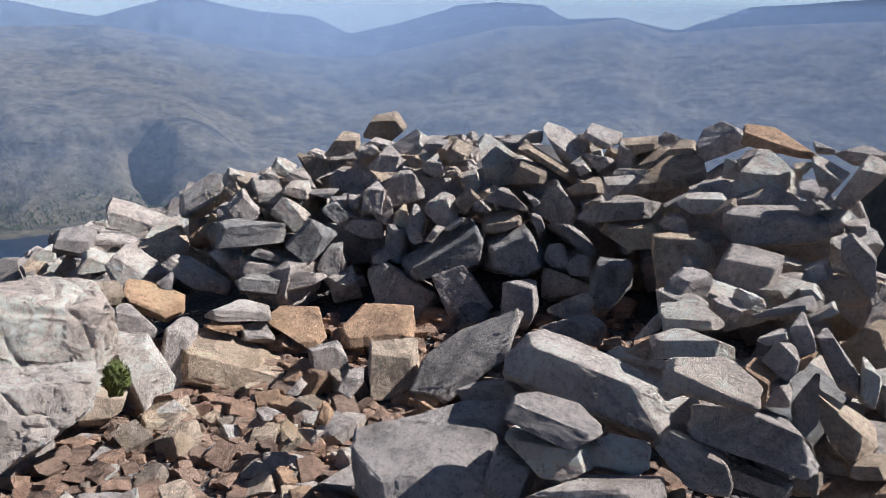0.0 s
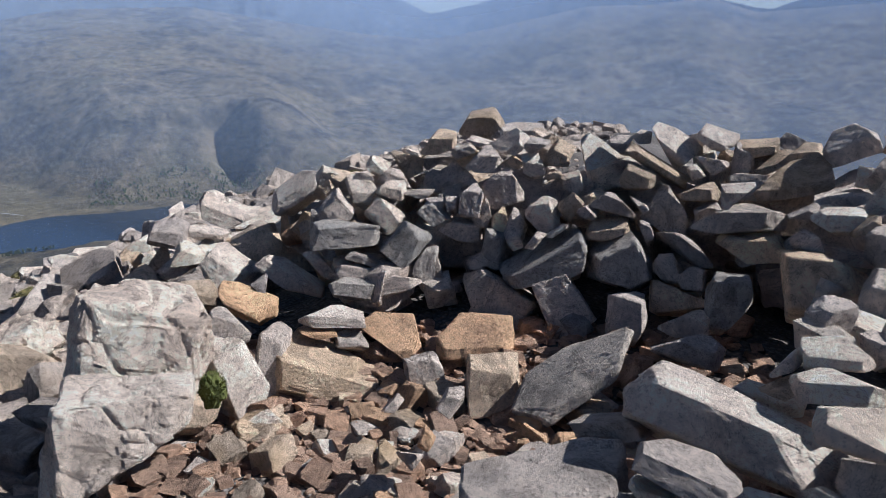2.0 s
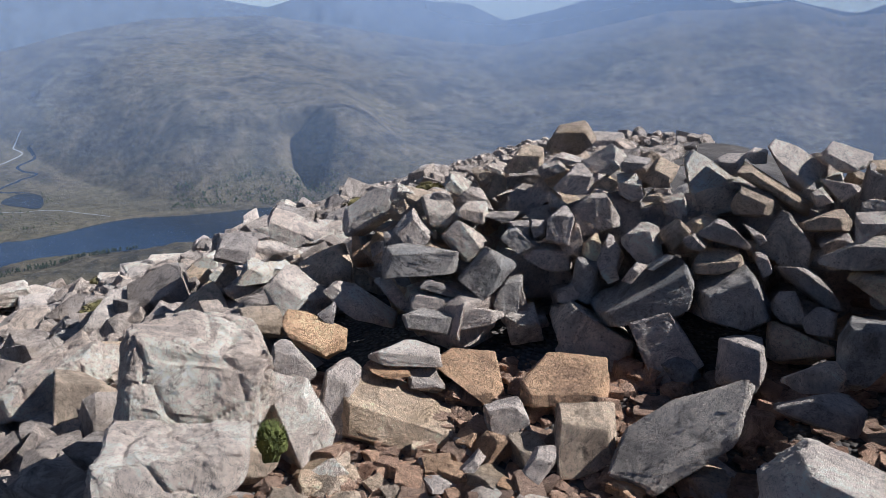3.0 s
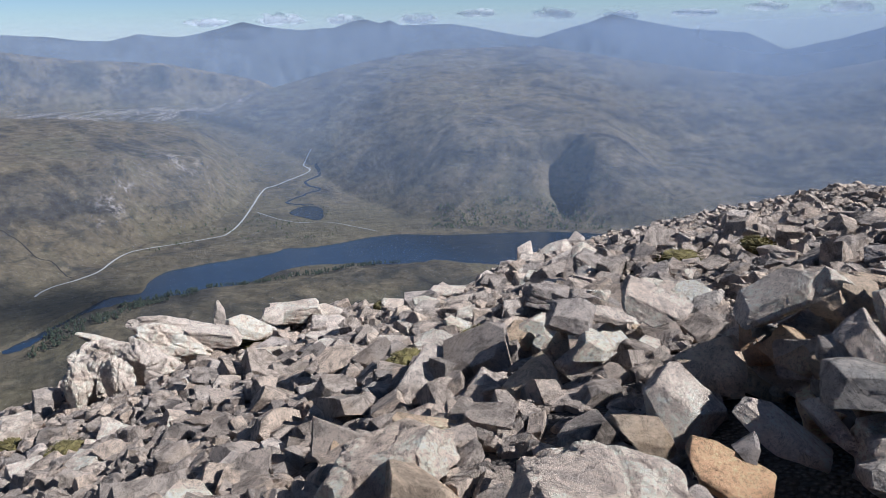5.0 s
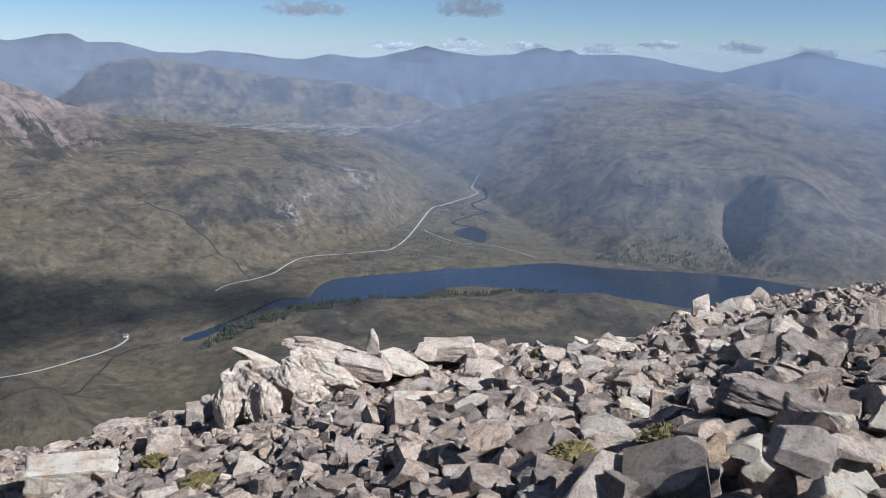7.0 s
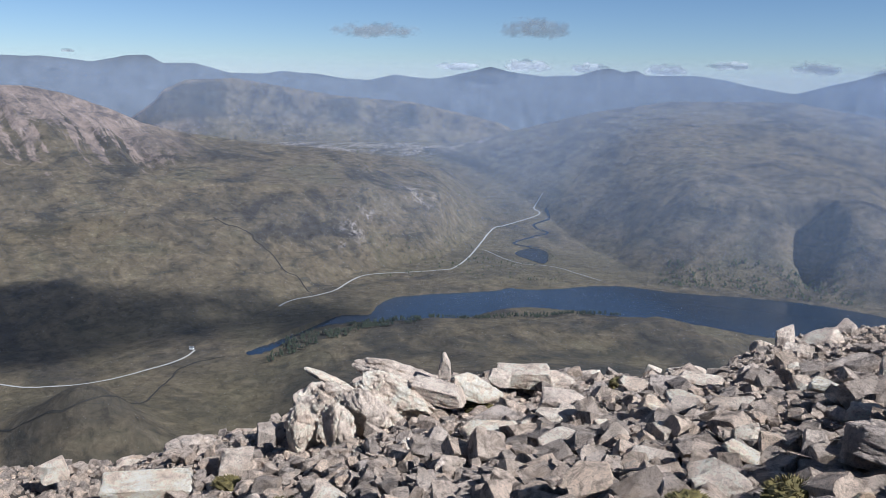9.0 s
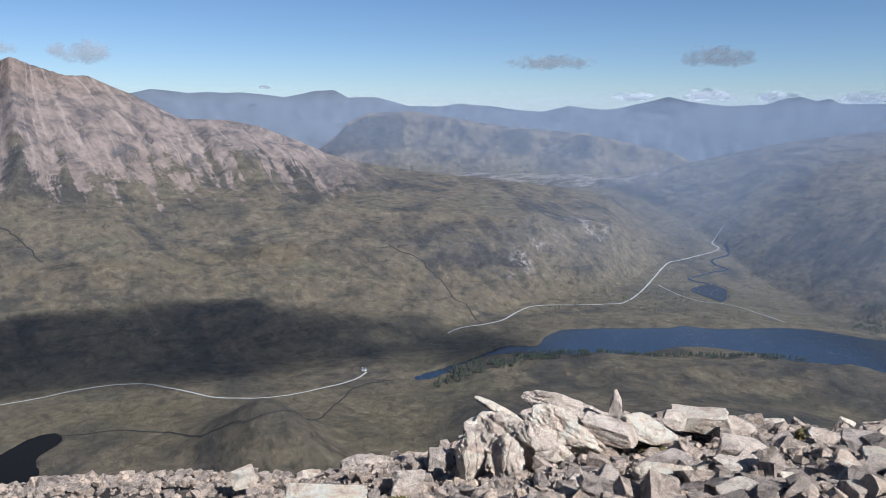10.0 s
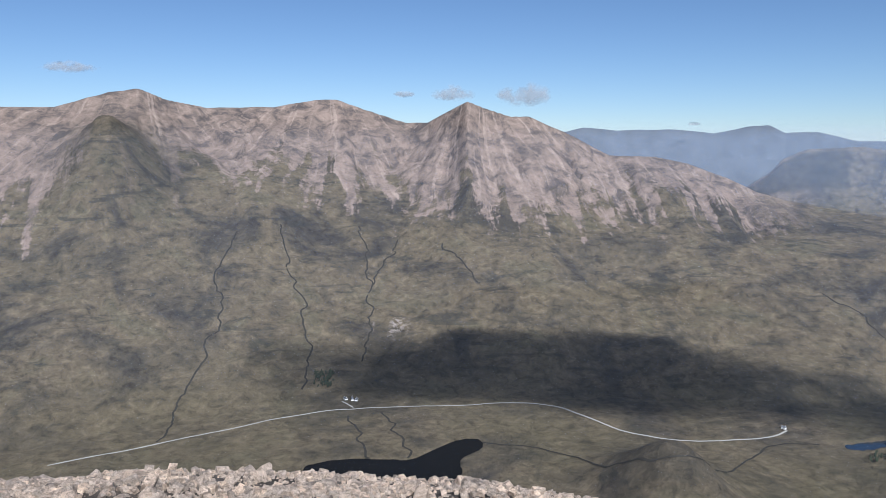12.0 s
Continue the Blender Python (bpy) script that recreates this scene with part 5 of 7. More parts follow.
shaped_stone(1.06, 2.61, 0.74, 0.21, 0.16, 0.20, -17, 2, -23, "pale", 0.25, (0, 0.05, 0.8, 0.1, 0.15, 0.2, 0.35, 0.15))
shaped_stone(1.21, 2.64, 0.77, 0.09, 0.09, 0.04, -16, 6, -26, "pale", 0.4, (0, 0, 1, 0.25, 1, 0.75, 0, 0))
shaped_stone(0.94, 2.47, 0.69, 0.26, 0.13, 0.11, -19, 12, -25, "pale", 0.35, (0.2, 0.65, 0, 0, 0.2, 0.4, 0.3, 0.35))
shaped_stone(1.18, 2.57, 0.71, 0.11, 0.09, 0.11, -18, -8, -22, "grey", 0.2, (0, 0, 1, 0.1, 0.9, 0.9, 0.1, 1))
shaped_stone(0.76, 2.26, 0.72, 0.19, 0.11, 0.10, -21, -12, -14, "pale", 0.5, (0.05, 0, 0.45, 0.9, 0.15, 0.1, 0.05, 0.05))
shaped_stone(0.65, 2.28, 0.67, 0.04, 0.09, 0.12, -26, 33, -30, "pale", 0.4, (0, 0, 0.5, 0.4, 1, 0.6, 0, 0))
shaped_stone(0.73, 2.14, 0.68, 0.23, 0.11, 0.09, -22, -6, -17, "pale", 0.3, (0.35, 0.35, 0.65, 0.65, 0, 0.05, 0.1, 0.65))
shaped_stone(0.66, 2.82, 0.38, 0.07, 0.09, 0.05, -24, -16, -6, "orange", 0.4, (0, 0.05, 0, 0, 0, 0, 1, 0.95))
shaped_stone(0.63, 2.25, 0.61, 0.12, 0.09, 0.06, -27, -30, -1, "tan", 0.4, (0, 0, 0, 0, 0.5, 1, 0.5, 1))
shaped_stone(0.63, 2.39, 0.51, 0.23, 0.11, 0.08, -24, 7, -18, "pale", 0.4, (0.3, 0.95, 0.7, 0.2, 0.35, 0.2, 0, 0.05))
shaped_stone(0.71, 1.89, 0.69, 0.24, 0.13, 0.12, -24, 6, -23, "pale", 0.55, (0.6, 0.35, 0.4, 0.45, 0, 0, 0.1, 0.35))
shaped_stone(1.29, 2.60, 0.75, 0.10, 0.09, 0.08, -18, -25, -18, "grey", 0.2, (0, 0, 0.05, 0.5, 0.25, 0.5, 0.75, 0.3))
shaped_stone(1.36, 2.54, 0.71, 0.17, 0.11, 0.12, -17, -9, -25, "tan", 0.2, (0.25, 0.4, 0.75, 0.4, 0.2, 0.6, 0.1, 0.6))
shaped_stone(1.40, 2.51, 0.80, 0.09, 0.11, 0.23, -20, -39, -16, "pale", 0.15, (0.5, 0.3, 0.1, 0.35, 1, 0.65, 0, 0))
shaped_stone(1.17, 2.39, 0.75, 0.06, 0.09, 0.06, -20, -28, -16, "grey", 0.2, (0, 0, 1, 0.1, 0.7, 0.05, 0.3, 1))
shaped_stone(1.04, 2.27, 0.74, 0.18, 0.09, 0.05, -20, -20, -17, "grey", 0.3, (1, 0.55, 0, 0, 0, 0, 1, 0.45))
shaped_stone(1.14, 2.22, 0.75, 0.09, 0.09, 0.04, -23, -36, -13, "pale", 0.3, (0, 0.05, 0, 0, 0.15, 1, 0.85, 0.25))
shaped_stone(1.01, 2.07, 0.74, 0.06, 0.09, 0.12, -23, -28, -15, "grey", 0.2, (1, 0.4, 0, 0, 0.3, 0.45, 0.7, 0.1))
shaped_stone(1.01, 2.01, 0.69, 0.06, 0.09, 0.04, -24, -25, -16, "orange", 0.2, (0, 0, 0, 0, 0.95, 1, 0.05, 1))
shaped_stone(0.94, 2.08, 0.73, 0.09, 0.09, 0.04, -22, -19, -17, "grey", 0.3, (0.75, 0.45, 0.25, 0.45, 0.1, 0.55, 0.25, 0.55))
shaped_stone(0.94, 2.00, 0.70, 0.09, 0.09, 0.09, -26, 29, -38, "grey", 0.2, (0.4, 0.35, 0.6, 0.45, 0.1, 0.55, 0.05, 0.65))
shaped_stone(0.86, 1.97, 0.64, 0.08, 0.09, 0.13, -24, 3, -25, "orange", 0.3, (0.3, 0.3, 0, 0.05, 0.25, 0.4, 0.75, 0.7))
shaped_stone(1.23, 2.14, 0.69, 0.13, 0.11, 0.15, -21, -11, -26, "tan", 0.15, (1, 0.65, 0, 0, 0.65, 0.1, 0.35, 0.35))
shaped_stone(1.10, 2.02, 0.68, 0.06, 0.09, 0.20, -26, -31, -15, "grey", 0.1, (0.7, 0.1, 0.3, 0.7, 0.5, 0.3, 0.5, 0.25))
shaped_stone(0.91, 1.98, 0.61, 0.10, 0.09, 0.08, -25, -10, -20, "grey", 0.2, (0.85, 1, 0.15, 0.4, 0.1, 0.6, 0, 0))
shaped_stone(1.01, 1.99, 0.57, 0.07, 0.09, 0.18, -25, -4, -25, "grey", 0.1, (0.95, 0.6, 0.05, 0, 0.5, 0.3, 0.5, 0.4))
shaped_stone(1.12, 2.02, 0.49, 0.22, 0.13, 0.12, -27, 19, -39, "tan", 0.2, (0, 0, 0.2, 0.5, 0, 0, 0.75, 1))
shaped_stone(1.15, 1.94, 0.66, 0.05, 0.09, 0.13, -23, -3, -29, "grey", 0.2, (0, 0, 1, 0.45, 0.2, 0.55, 0, 0))
shaped_stone(0.85, 1.92, 0.52, 0.34, 0.17, 0.14, -27, 7, -28, "pale", 0.15, (0.65, 0.45, 0.35, 0.8, 0.1, 0.2, 0.15, 0.15))
shaped_stone(1.01, 1.97, 0.45, 0.05, 0.09, 0.16, -32, -28, -11, "tan", 0.2, (0, 0, 1, 0.6, 0.4, 0.4, 0.6, 0.25))
shaped_stone(1.10, 1.97, 0.39, 0.09, 0.09, 0.07, -28, 6, -32, "tan", 0.2, (0, 0, 0.3, 0.4, 0.4, 0.6, 0.1, 1))
shaped_stone(1.14, 1.87, 0.45, 0.10, 0.09, 0.07, -29, -15, -24, "tan", 0.4, (0.55, 0.9, 0.45, 0.05, 0, 0, 0.4, 0.1))
shaped_stone(1.12, 1.86, 0.39, 0.19, 0.09, 0.07, -30, -15, -23, "orange", 0.6, (0.45, 0.15, 0.55, 0.05, 0, 0, 0, 0))
shaped_stone(1.01, 1.92, 0.37, 0.10, 0.09, 0.08, -31, -13, -20, "tan", 0.2, (0.75, 0.75, 0.25, 0.35, 0.1, 0.65, 0.1, 0.25))
shaped_stone(0.87, 1.92, 0.37, 0.18, 0.09, 0.07, -30, 6, -28, "pale", 0.3, (0.4, 1, 0.6, 0.05, 0.3, 0.15, 0, 0))
shaped_stone(0.67, 1.87, 0.46, 0.22, 0.13, 0.13, -30, 10, -25, "grey", 0.2, (0.25, 0.35, 0.1, 0.3, 0.35, 0.15, 0.65, 0.65))
wall_stone(-0.32, 4.12, 0.58, 0.12, 0.09, 0.08, 19, 18, 6, "block", "grey")
wall_stone(0.29, 3.71, 0.43, 0.14, 0.11, 0.10, -5, 19, 11, "block", "grey")
wall_stone(0.93, 2.81, 0.68, 0.15, 0.12, 0.11, 9, 22, 27, "block", "lichen")
wall_stone(1.21, 4.25, 0.93, 0.13, 0.10, 0.09, -20, 22, -20, "block", "lichen")
wall_stone(1.35, 3.61, 0.91, 0.13, 0.10, 0.09, -16, -4, -49, "block", "pale")
wall_stone(-0.96, 4.15, 0.61, 0.09, 0.07, 0.06, 5, -3, -24, "block", "tan")
wall_stone(1.24, 4.22, 0.87, 0.10, 0.08, 0.07, -23, 7, -32, "block", "grey")
wall_stone(0.16, 3.49, 0.24, 0.13, 0.10, 0.09, 15, 28, -42, "block", "lichen")
wall_stone(0.78, 2.40, 0.70, 0.14, 0.10, 0.09, 6, 2, -59, "block", "lichen")
wall_stone(-0.56, 3.94, 0.33, 0.16, 0.12, 0.11, -1, 3, 33, "block", "lichen")
wall_stone(0.11, 3.73, 0.25, 0.08, 0.06, 0.06, 6, -9, 55, "block", "grey")
wall_stone(-1.11, 4.23, 0.66, 0.15, 0.11, 0.10, -18, -26, 69, "block", "tan")
wall_stone(1.32, 2.90, 0.70, 0.09, 0.07, 0.07, -12, -9, -7, "block", "pale")
wall_stone(1.28, 2.92, 0.81, 0.17, 0.13, 0.12, -22, -7, 1, "block", "lichen")
wall_stone(1.42, 2.89, 0.85, 0.14, 0.10, 0.09, -8, 21, -27, "block", "grey")
wall_stone(-0.79, 4.13, 0.62, 0.11, 0.08, 0.08, -6, 27, -45, "block", "pale")
wall_stone(-0.43, 4.16, 0.63, 0.15, 0.12, 0.11, -1, -30, 53, "block", "lichen")
wall_stone(0.32, 4.12, 0.77, 0.17, 0.13, 0.12, 1, -19, -45, "block", "lichen")
wall_stone(-0.44, 4.31, 0.73, 0.14, 0.11, 0.10, -21, 30, -26, "block", "grey")
wall_stone(0.77, 4.25, 0.92, 0.16, 0.12, 0.11, -9, -22, -40, "block", "pale")
wall_stone(1.05, 3.43, 0.58, 0.12, 0.09, 0.08, 13, 26, -18, "block", "grey")
wall_stone(1.06, 3.47, 0.63, 0.15, 0.11, 0.10, -12, 8, 7, "block", "lichen")
wall_stone(0.81, 2.46, 0.75, 0.13, 0.10, 0.09, 11, -9, 24, "block", "grey")
wall_stone(-0.62, 4.43, 0.66, 0.11, 0.08, 0.07, -22, 1, 62, "block", "lichen")
wall_stone(1.15, 2.49, 0.70, 0.17, 0.13, 0.12, 19, -19, -74, "block", "grey")
wall_stone(0.97, 3.65, 0.69, 0.12, 0.09, 0.08, -24, -19, -8, "block", "grey")
wall_stone(-0.07, 3.70, 0.17, 0.15, 0.11, 0.10, 10, 21, 48, "block", "pale")
wall_stone(-1.10, 4.25, 0.70, 0.13, 0.10, 0.09, 3, 28, 22, "block", "grey")
wall_stone(0.80, 4.19, 0.85, 0.11, 0.09, 0.08, -1, -21, -15, "block", "pale")
wall_stone(-0.97, 3.90, 0.41, 0.08, 0.06, 0.06, 19, -3, 31, "block", "tan")
wall_stone(0.13, 3.74, 0.40, 0.10, 0.08, 0.07, -10, -0, 51, "block", "tan")
wall_stone(-0.70, 3.80, 0.29, 0.15, 0.12, 0.11, 22, 10, -46, "block", "grey")
wall_stone(0.05, 4.31, 0.84, 0.16, 0.12, 0.11, -10, 10, 32, "block", "grey")
wall_stone(1.38, 2.90, 0.77, 0.16, 0.13, 0.11, -23, -3, -21, "block", "grey")
wall_stone(-0.55, 3.95, 0.37, 0.14, 0.11, 0.10, 13, 28, 66, "block", "tan")
wall_stone(-0.41, 3.78, 0.29, 0.08, 0.06, 0.06, -15, -22, -15, "block", "grey")
wall_stone(-0.13, 3.94, 0.51, 0.10, 0.08, 0.07, -12, 30, 2, "block", "pale")
wall_stone(1.22, 2.95, 0.90, 0.17, 0.13, 0.11, 24, -6, -63, "block", "grey")
wall_stone(0.90, 3.62, 0.55, 0.11, 0.08, 0.07, 22, -8, -58, "block", "pale")
wall_stone(-1.04, 4.26, 0.68, 0.15, 0.11, 0.10, 10, 16, 16, "block", "tan")
wall_stone(-0.14, 4.19, 0.67, 0.15, 0.12, 0.11, 21, 5, -33, "block", "tan")
wall_stone(0.91, 4.23, 0.87, 0.08, 0.06, 0.06, 21, 30, -14, "block", "tan")
wall_stone(0.05, 4.34, 0.90, 0.12, 0.09, 0.08, 2, 29, 26, "block", "tan")
wall_stone(1.18, 4.26, 0.89, 0.13, 0.10, 0.09, -19, -28, -7, "block", "pale")
wall_stone(-0.33, 3.98, 0.35, 0.09, 0.07, 0.06, 3, -11, 36, "block", "grey")
wall_stone(-0.30, 4.11, 0.56, 0.13, 0.10, 0.09, -11, 28, 26, "block", "grey")
wall_stone(0.29, 3.68, 0.41, 0.09, 0.07, 0.06, 7, 25, 51, "block", "pale")
wall_stone(1.07, 3.19, 0.85, 0.12, 0.09, 0.08, -25, 9, -71, "block", "pale")
wall_stone(0.75, 3.80, 0.69, 0.13, 0.10, 0.09, 1, -19, -1, "block", "grey")
wall_stone(0.98, 2.38, 0.72, 0.09, 0.07, 0.06, -21, -2, -78, "block", "pale")
wall_stone(-0.47, 3.72, 0.30, 0.16, 0.12, 0.11, 24, -3, 18, "block", "lichen")
wall_stone(1.28, 2.92, 0.85, 0.14, 0.11, 0.10, 17, -23, -68, "block", "lichen")
wall_stone(0.91, 2.37, 0.69, 0.11, 0.08, 0.08, 3, 6, -54, "block", "grey")
wall_stone(0.02, 3.74, 0.18, 0.11, 0.08, 0.08, -18, 14, -5, "block", "grey")
wall_stone(-0.87, 3.90, 0.42, 0.14, 0.11, 0.10, -6, -27, -15, "block", "tan")
wall_stone(0.50, 3.95, 0.60, 0.12, 0.09, 0.08, 7, 0, -1, "block", "tan")
wall_stone(-0.34, 4.29, 0.82, 0.16, 0.12, 0.11, 9, 28, -3, "block", "tan")
wall_stone(0.61, 3.72, 0.41, 0.16, 0.12, 0.11, 23, 11, -39, "block", "lichen")
wall_stone(0.94, 3.91, 0.79, 0.17, 0.13, 0.12, -13, 1, -7, "block", "lichen")
wall_stone(1.38, 3.48, 0.95, 0.17, 0.13, 0.12, -12, -16, 32, "block", "lichen")
wall_stone(-0.69, 3.72, 0.30, 0.10, 0.08, 0.07, 2, 22, -40, "block", "grey")
wall_stone(1.29, 2.93, 0.91, 0.11, 0.08, 0.07, -5, 24, -67, "block", "grey")
wall_stone(-0.26, 3.68, 0.21, 0.12, 0.09, 0.08, -18, -2, -53, "block", "grey")
wall_stone(0.86, 3.59, 0.44, 0.10, 0.08, 0.07, 6, 15, 4, "block", "grey")
wall_stone(-0.46, 4.28, 0.67, 0.12, 0.09, 0.08, -8, -20, 25, "block", "grey")
wall_stone(0.66, 3.66, 0.37, 0.12, 0.09, 0.08, 16, -30, 21, "block", "lichen")
wall_stone(1.06, 2.95, 0.68, 0.12, 0.09, 0.08, -15, 18, -13, "block", "tan")
wall_stone(1.20, 2.98, 0.90, 0.11, 0.09, 0.08, 22, -27, -56, "block", "tan")
wall_stone(0.71, 3.82, 0.62, 0.13, 0.10, 0.09, -14, -6, -54, "block", "grey")
wall_stone(1.22, 2.96, 0.78, 0.17, 0.13, 0.12, 6, 14, -58, "block", "lichen")
wall_stone(-0.72, 3.71, 0.29, 0.14, 0.11, 0.10, -21, 5, 23, "block", "grey")
wall_stone(0.11, 3.72, 0.23, 0.11, 0.08, 0.08, 13, -10, -37, "block", "grey")
wall_stone(0.35, 3.39, 0.32, 0.12, 0.09, 0.08, 2, 24, -26, "block", "lichen")
wall_stone(0.65, 3.66, 0.36, 0.16, 0.12, 0.11, 3, -8, -19, "block", "grey")
wall_stone(0.26, 3.94, 0.69, 0.15, 0.12, 0.11, -15, -30, 12, "block", "tan")


# the wall's hidden heart and back
HEART = ((-1.25, 4.35, 0.55), (-0.95, 4.5, 0.66), (-0.6, 4.6, 0.74), (-0.2, 4.55, 0.84), (0.2, 4.45, 0.86), (0.6, 4.35, 0.88), (1.0, 4.25, 0.9), (1.35, 4.0, 0.92), (1.6, 3.5, 0.9), (1.65, 3.0, 0.85), (1.5, 2.5, 0.7), (1.2, 2.15, 0.45))
heart_rng = random.Random(8)
for k in range(len(HEART) - 1):
    (x1, y1, t1), (x2, y2, t2) = HEART[k], HEART[k + 1]
    for _ in range(13):
        u, side = heart_rng.random(), heart_rng.uniform(-0.28, 0.4)
        dx, dy = x2 - x1, y2 - y1
        ln = math.hypot(dx, dy)
        x, y = x1 + dx * u - dy / ln * side, y1 + dy * u + dx / ln * side
        top = t1 + (t2 - t1) * u - 0.35 * max(0, side)
        s = heart_rng.uniform(0.16, 0.32)
        z = heart_rng.uniform(0.1, max(0.15, top - s * 0.35))
        wall_stone(x, y, z, s * 1.3, s, s * 0.75, heart_rng.uniform(-20, 20), heart_rng.uniform(-20, 20), heart_rng.uniform(0, 180), "block", heart_rng.choice(("grey", "grey", "tan", "lichen")))
# low courses behind the front stones
for _ in range(46):
    u = heart_rng.random()
    a = radians(-20 + 200 * u)
    x, y = 0.25 + 1.1 * math.cos(a), 3.6 + 0.62 * math.sin(a)
    s = heart_rng.uniform(0.16, 0.3)
    wall_stone(x + heart_rng.uniform(-0.05, 0.12), y + heart_rng.uniform(0.05, 0.25), heart_rng.uniform(0.08, 0.4), s * 1.2, s, s * 0.8, heart_rng.uniform(-15, 15), heart_rng.uniform(-15, 15),
               heart_rng.uniform(0, 180), "block", heart_rng.choice(("grey", "lichen")))

shaped_boulder(0.49, 2.14, 0.54, 0.61, 0.27, 0.21, -26, 11, -18, "pale", 0.25, (0.15, 0.6, 0.85, 0.3, 0.1, 0.45, 0.05, 0))
shaped_boulder(0.30, 1.85, 0.59, 0.25, 0.13, 0.12, -29, 10, -14, "pale", 0.4, (0.3, 0.3, 0.35, 0.4, 0.3, 0.6, 0.7, 0.25))
shaped_boulder(0.29, 1.86, 0.48, 0.24, 0.13, 0.13, -31, 8, -13, "pale", 0.25, (0.1, 0.3, 0.05, 0.05, 0.4, 0.55, 0.6, 0.7))
shaped_boulder(0.47, 1.86, 0.48, 0.17, 0.10, 0.11, -30, 4, -16, "grey", 0.3, (0.4, 0.45, 0, 0, 0.3, 0.45, 0.25, 0.55))
shaped_boulder(0.38, 1.75, 0.45, 0.35, 0.12, 0.07, -33, -6, -8, "grey", 0.4, (0.55, 1, 0.45, 0.1, 0, 0, 0, 0))
shaped_boulder(0.19, 1.86, 0.41, 0.12, 0.11, 0.18, -34, 15, -16, "lichen", 0.2, (0.7, 0.15, 0.3, 0.3, 1, 0.25, 0, 0))
shaped_boulder(-0.02, 2.00, 0.38, 0.44, 0.29, 0.34, -32, -0, 1, "pale", 0.5, (0.9, 0.3, 0, 0.05, 0.2, 0.6, 0.2, 0.3))
shaped_boulder(0.11, 2.95, 0.27, 0.57, 0.25, 0.20, -30, -34, 15, "lichen", 0.65, (0.3, 0.55, 0.5, 0.4, 0.35, 0.6, 0.05, 0))
shaped_boulder(-0.28, 3.37, 0.23, 0.33, 0.20, 0.19, -22, -3, 6, "orange", 0.6, (0.4, 0.65, 0.6, 0.15, 0.05, 0.35, 0, 0))
shaped_boulder(-0.19, 3.05, 0.16, 0.21, 0.17, 0.24, -25, -3, 5, "tan", 0.2, (0, 0.05, 0, 0.05, 0.2, 0.6, 0.05, 0.95))
shaped_boulder(-0.65, 3.40, 0.19, 0.28, 0.19, 0.21, -22, 5, 9, "orange", 0.6, (0.25, 0.25, 0.2, 0.85, 0.1, 0.15, 0.9, 0.75))
shaped_boulder(-0.91, 3.37, 0.29, 0.29, 0.13, 0.10, -21, 3, 14, "pale", 0.4, (0.6, 0.75, 0.4, 0.35, 0.05, 0, 0.3, 0.25))
shaped_boulder(-0.89, 3.22, 0.07, 0.56, 0.31, 0.30, -26, 16, 8, "tan", 0.35, (0.1, 0.15, 0.65, 0.35, 0.2, 0.65, 0.1, 0.85))
shaped_boulder(-1.12, 3.15, 0.18, 0.13, 0.16, 0.31, -24, 14, 14, "grey", 0.2, (0.55, 0.25, 0.45, 0.1, 0, 0, 0.25, 0.35))
shaped_boulder(-0.96, 3.30, 0.24, 0.17, 0.09, 0.06, -22, -4, 18, "orange", 0.5, (0.9, 0.1, 0.1, 1, 0, 0, 0.55, 0.9))
shaped_boulder(-0.81, 3.33, 0.20, 0.14, 0.09, 0.10, -22, 4, 12, "pale", 0.5, (0.6, 0.3, 0.4, 0.8, 0.25, 0.2, 0.75, 0.2))
shaped_boulder(-1.89, 4.78, 0.34, 0.35, 0.19, 0.18, -15, 26, 15, "grey", 0.4, (0.45, 0.1, 0, 0.05, 0.45, 0.95, 0.2, 0.6))
shaped_boulder(-1.04, 3.80, 0.35, 0.07, 0.11, 0.27, -23, -38, 29, "grey", 0.2, (0, 0, 1, 0.1, 0.35, 0.9, 0.65, 0.6))
shaped_boulder(-1.26, 3.53, 0.36, 0.09, 0.09, 0.08, -22, -32, 32, "grey", 0.2, (0, 0, 0, 0.05, 0.9, 0.95, 0.1, 1))
shaped_boulder(-1.62, 3.67, 0.24, 0.22, 0.13, 0.14, -19, 1, 23, "tan", 0.4, (0, 0, 0.35, 0.9, 0.4, 0.1, 0.6, 1))
shaped_boulder(-1.48, 2.80, 0.41, 0.52, 0.36, 0.44, -21, 13, 23, "grey", 0.2, (0.35, 0.2, 0.25, 0.5, 0.1, 0.5, 0.45, 0.1), crag=True)
shaped_boulder(-1.35, 2.30, 0.29, 0.44, 0.33, 0.42, -27, 9, 26, "pale", 0.15, (0.15, 1, 0, 0, 1, 0.75, 0, 0), crag=True)
shaped_boulder(-1.32, 2.81, 0.10, 0.17, 0.13, 0.17, -28, 20, 15, "tan", 0.2, (0, 0, 0, 0, 0.5, 0.6, 0.2, 0.65))
shaped_boulder(-1.07, 2.79, 0.01, 0.18, 0.13, 0.15, -29, 10, 15, "tan", 0.2, (0.05, 0.45, 0.1, 0.4, 0.15, 0.6, 0.1, 0.55))
shaped_boulder(-0.65, 2.62, 0.06, 0.11, 0.09, 0.12, -30, 7, 10, "tan", 0.2, (0.25, 0.8, 0, 0, 0.35, 0.2, 0.65, 0.2))
shaped_boulder(-0.53, 2.48, 0.18, 0.09, 0.09, 0.08, -39, 38, -14, "tan", 0.4, (0, 0, 0, 0, 0.3, 1, 0.7, 1))
shaped_boulder(-0.37, 2.37, 0.32, 0.05, 0.09, 0.08, -30, 19, -2, "orange", 0.2, (0, 0, 1, 0.4, 0.3, 0.6, 0, 0))
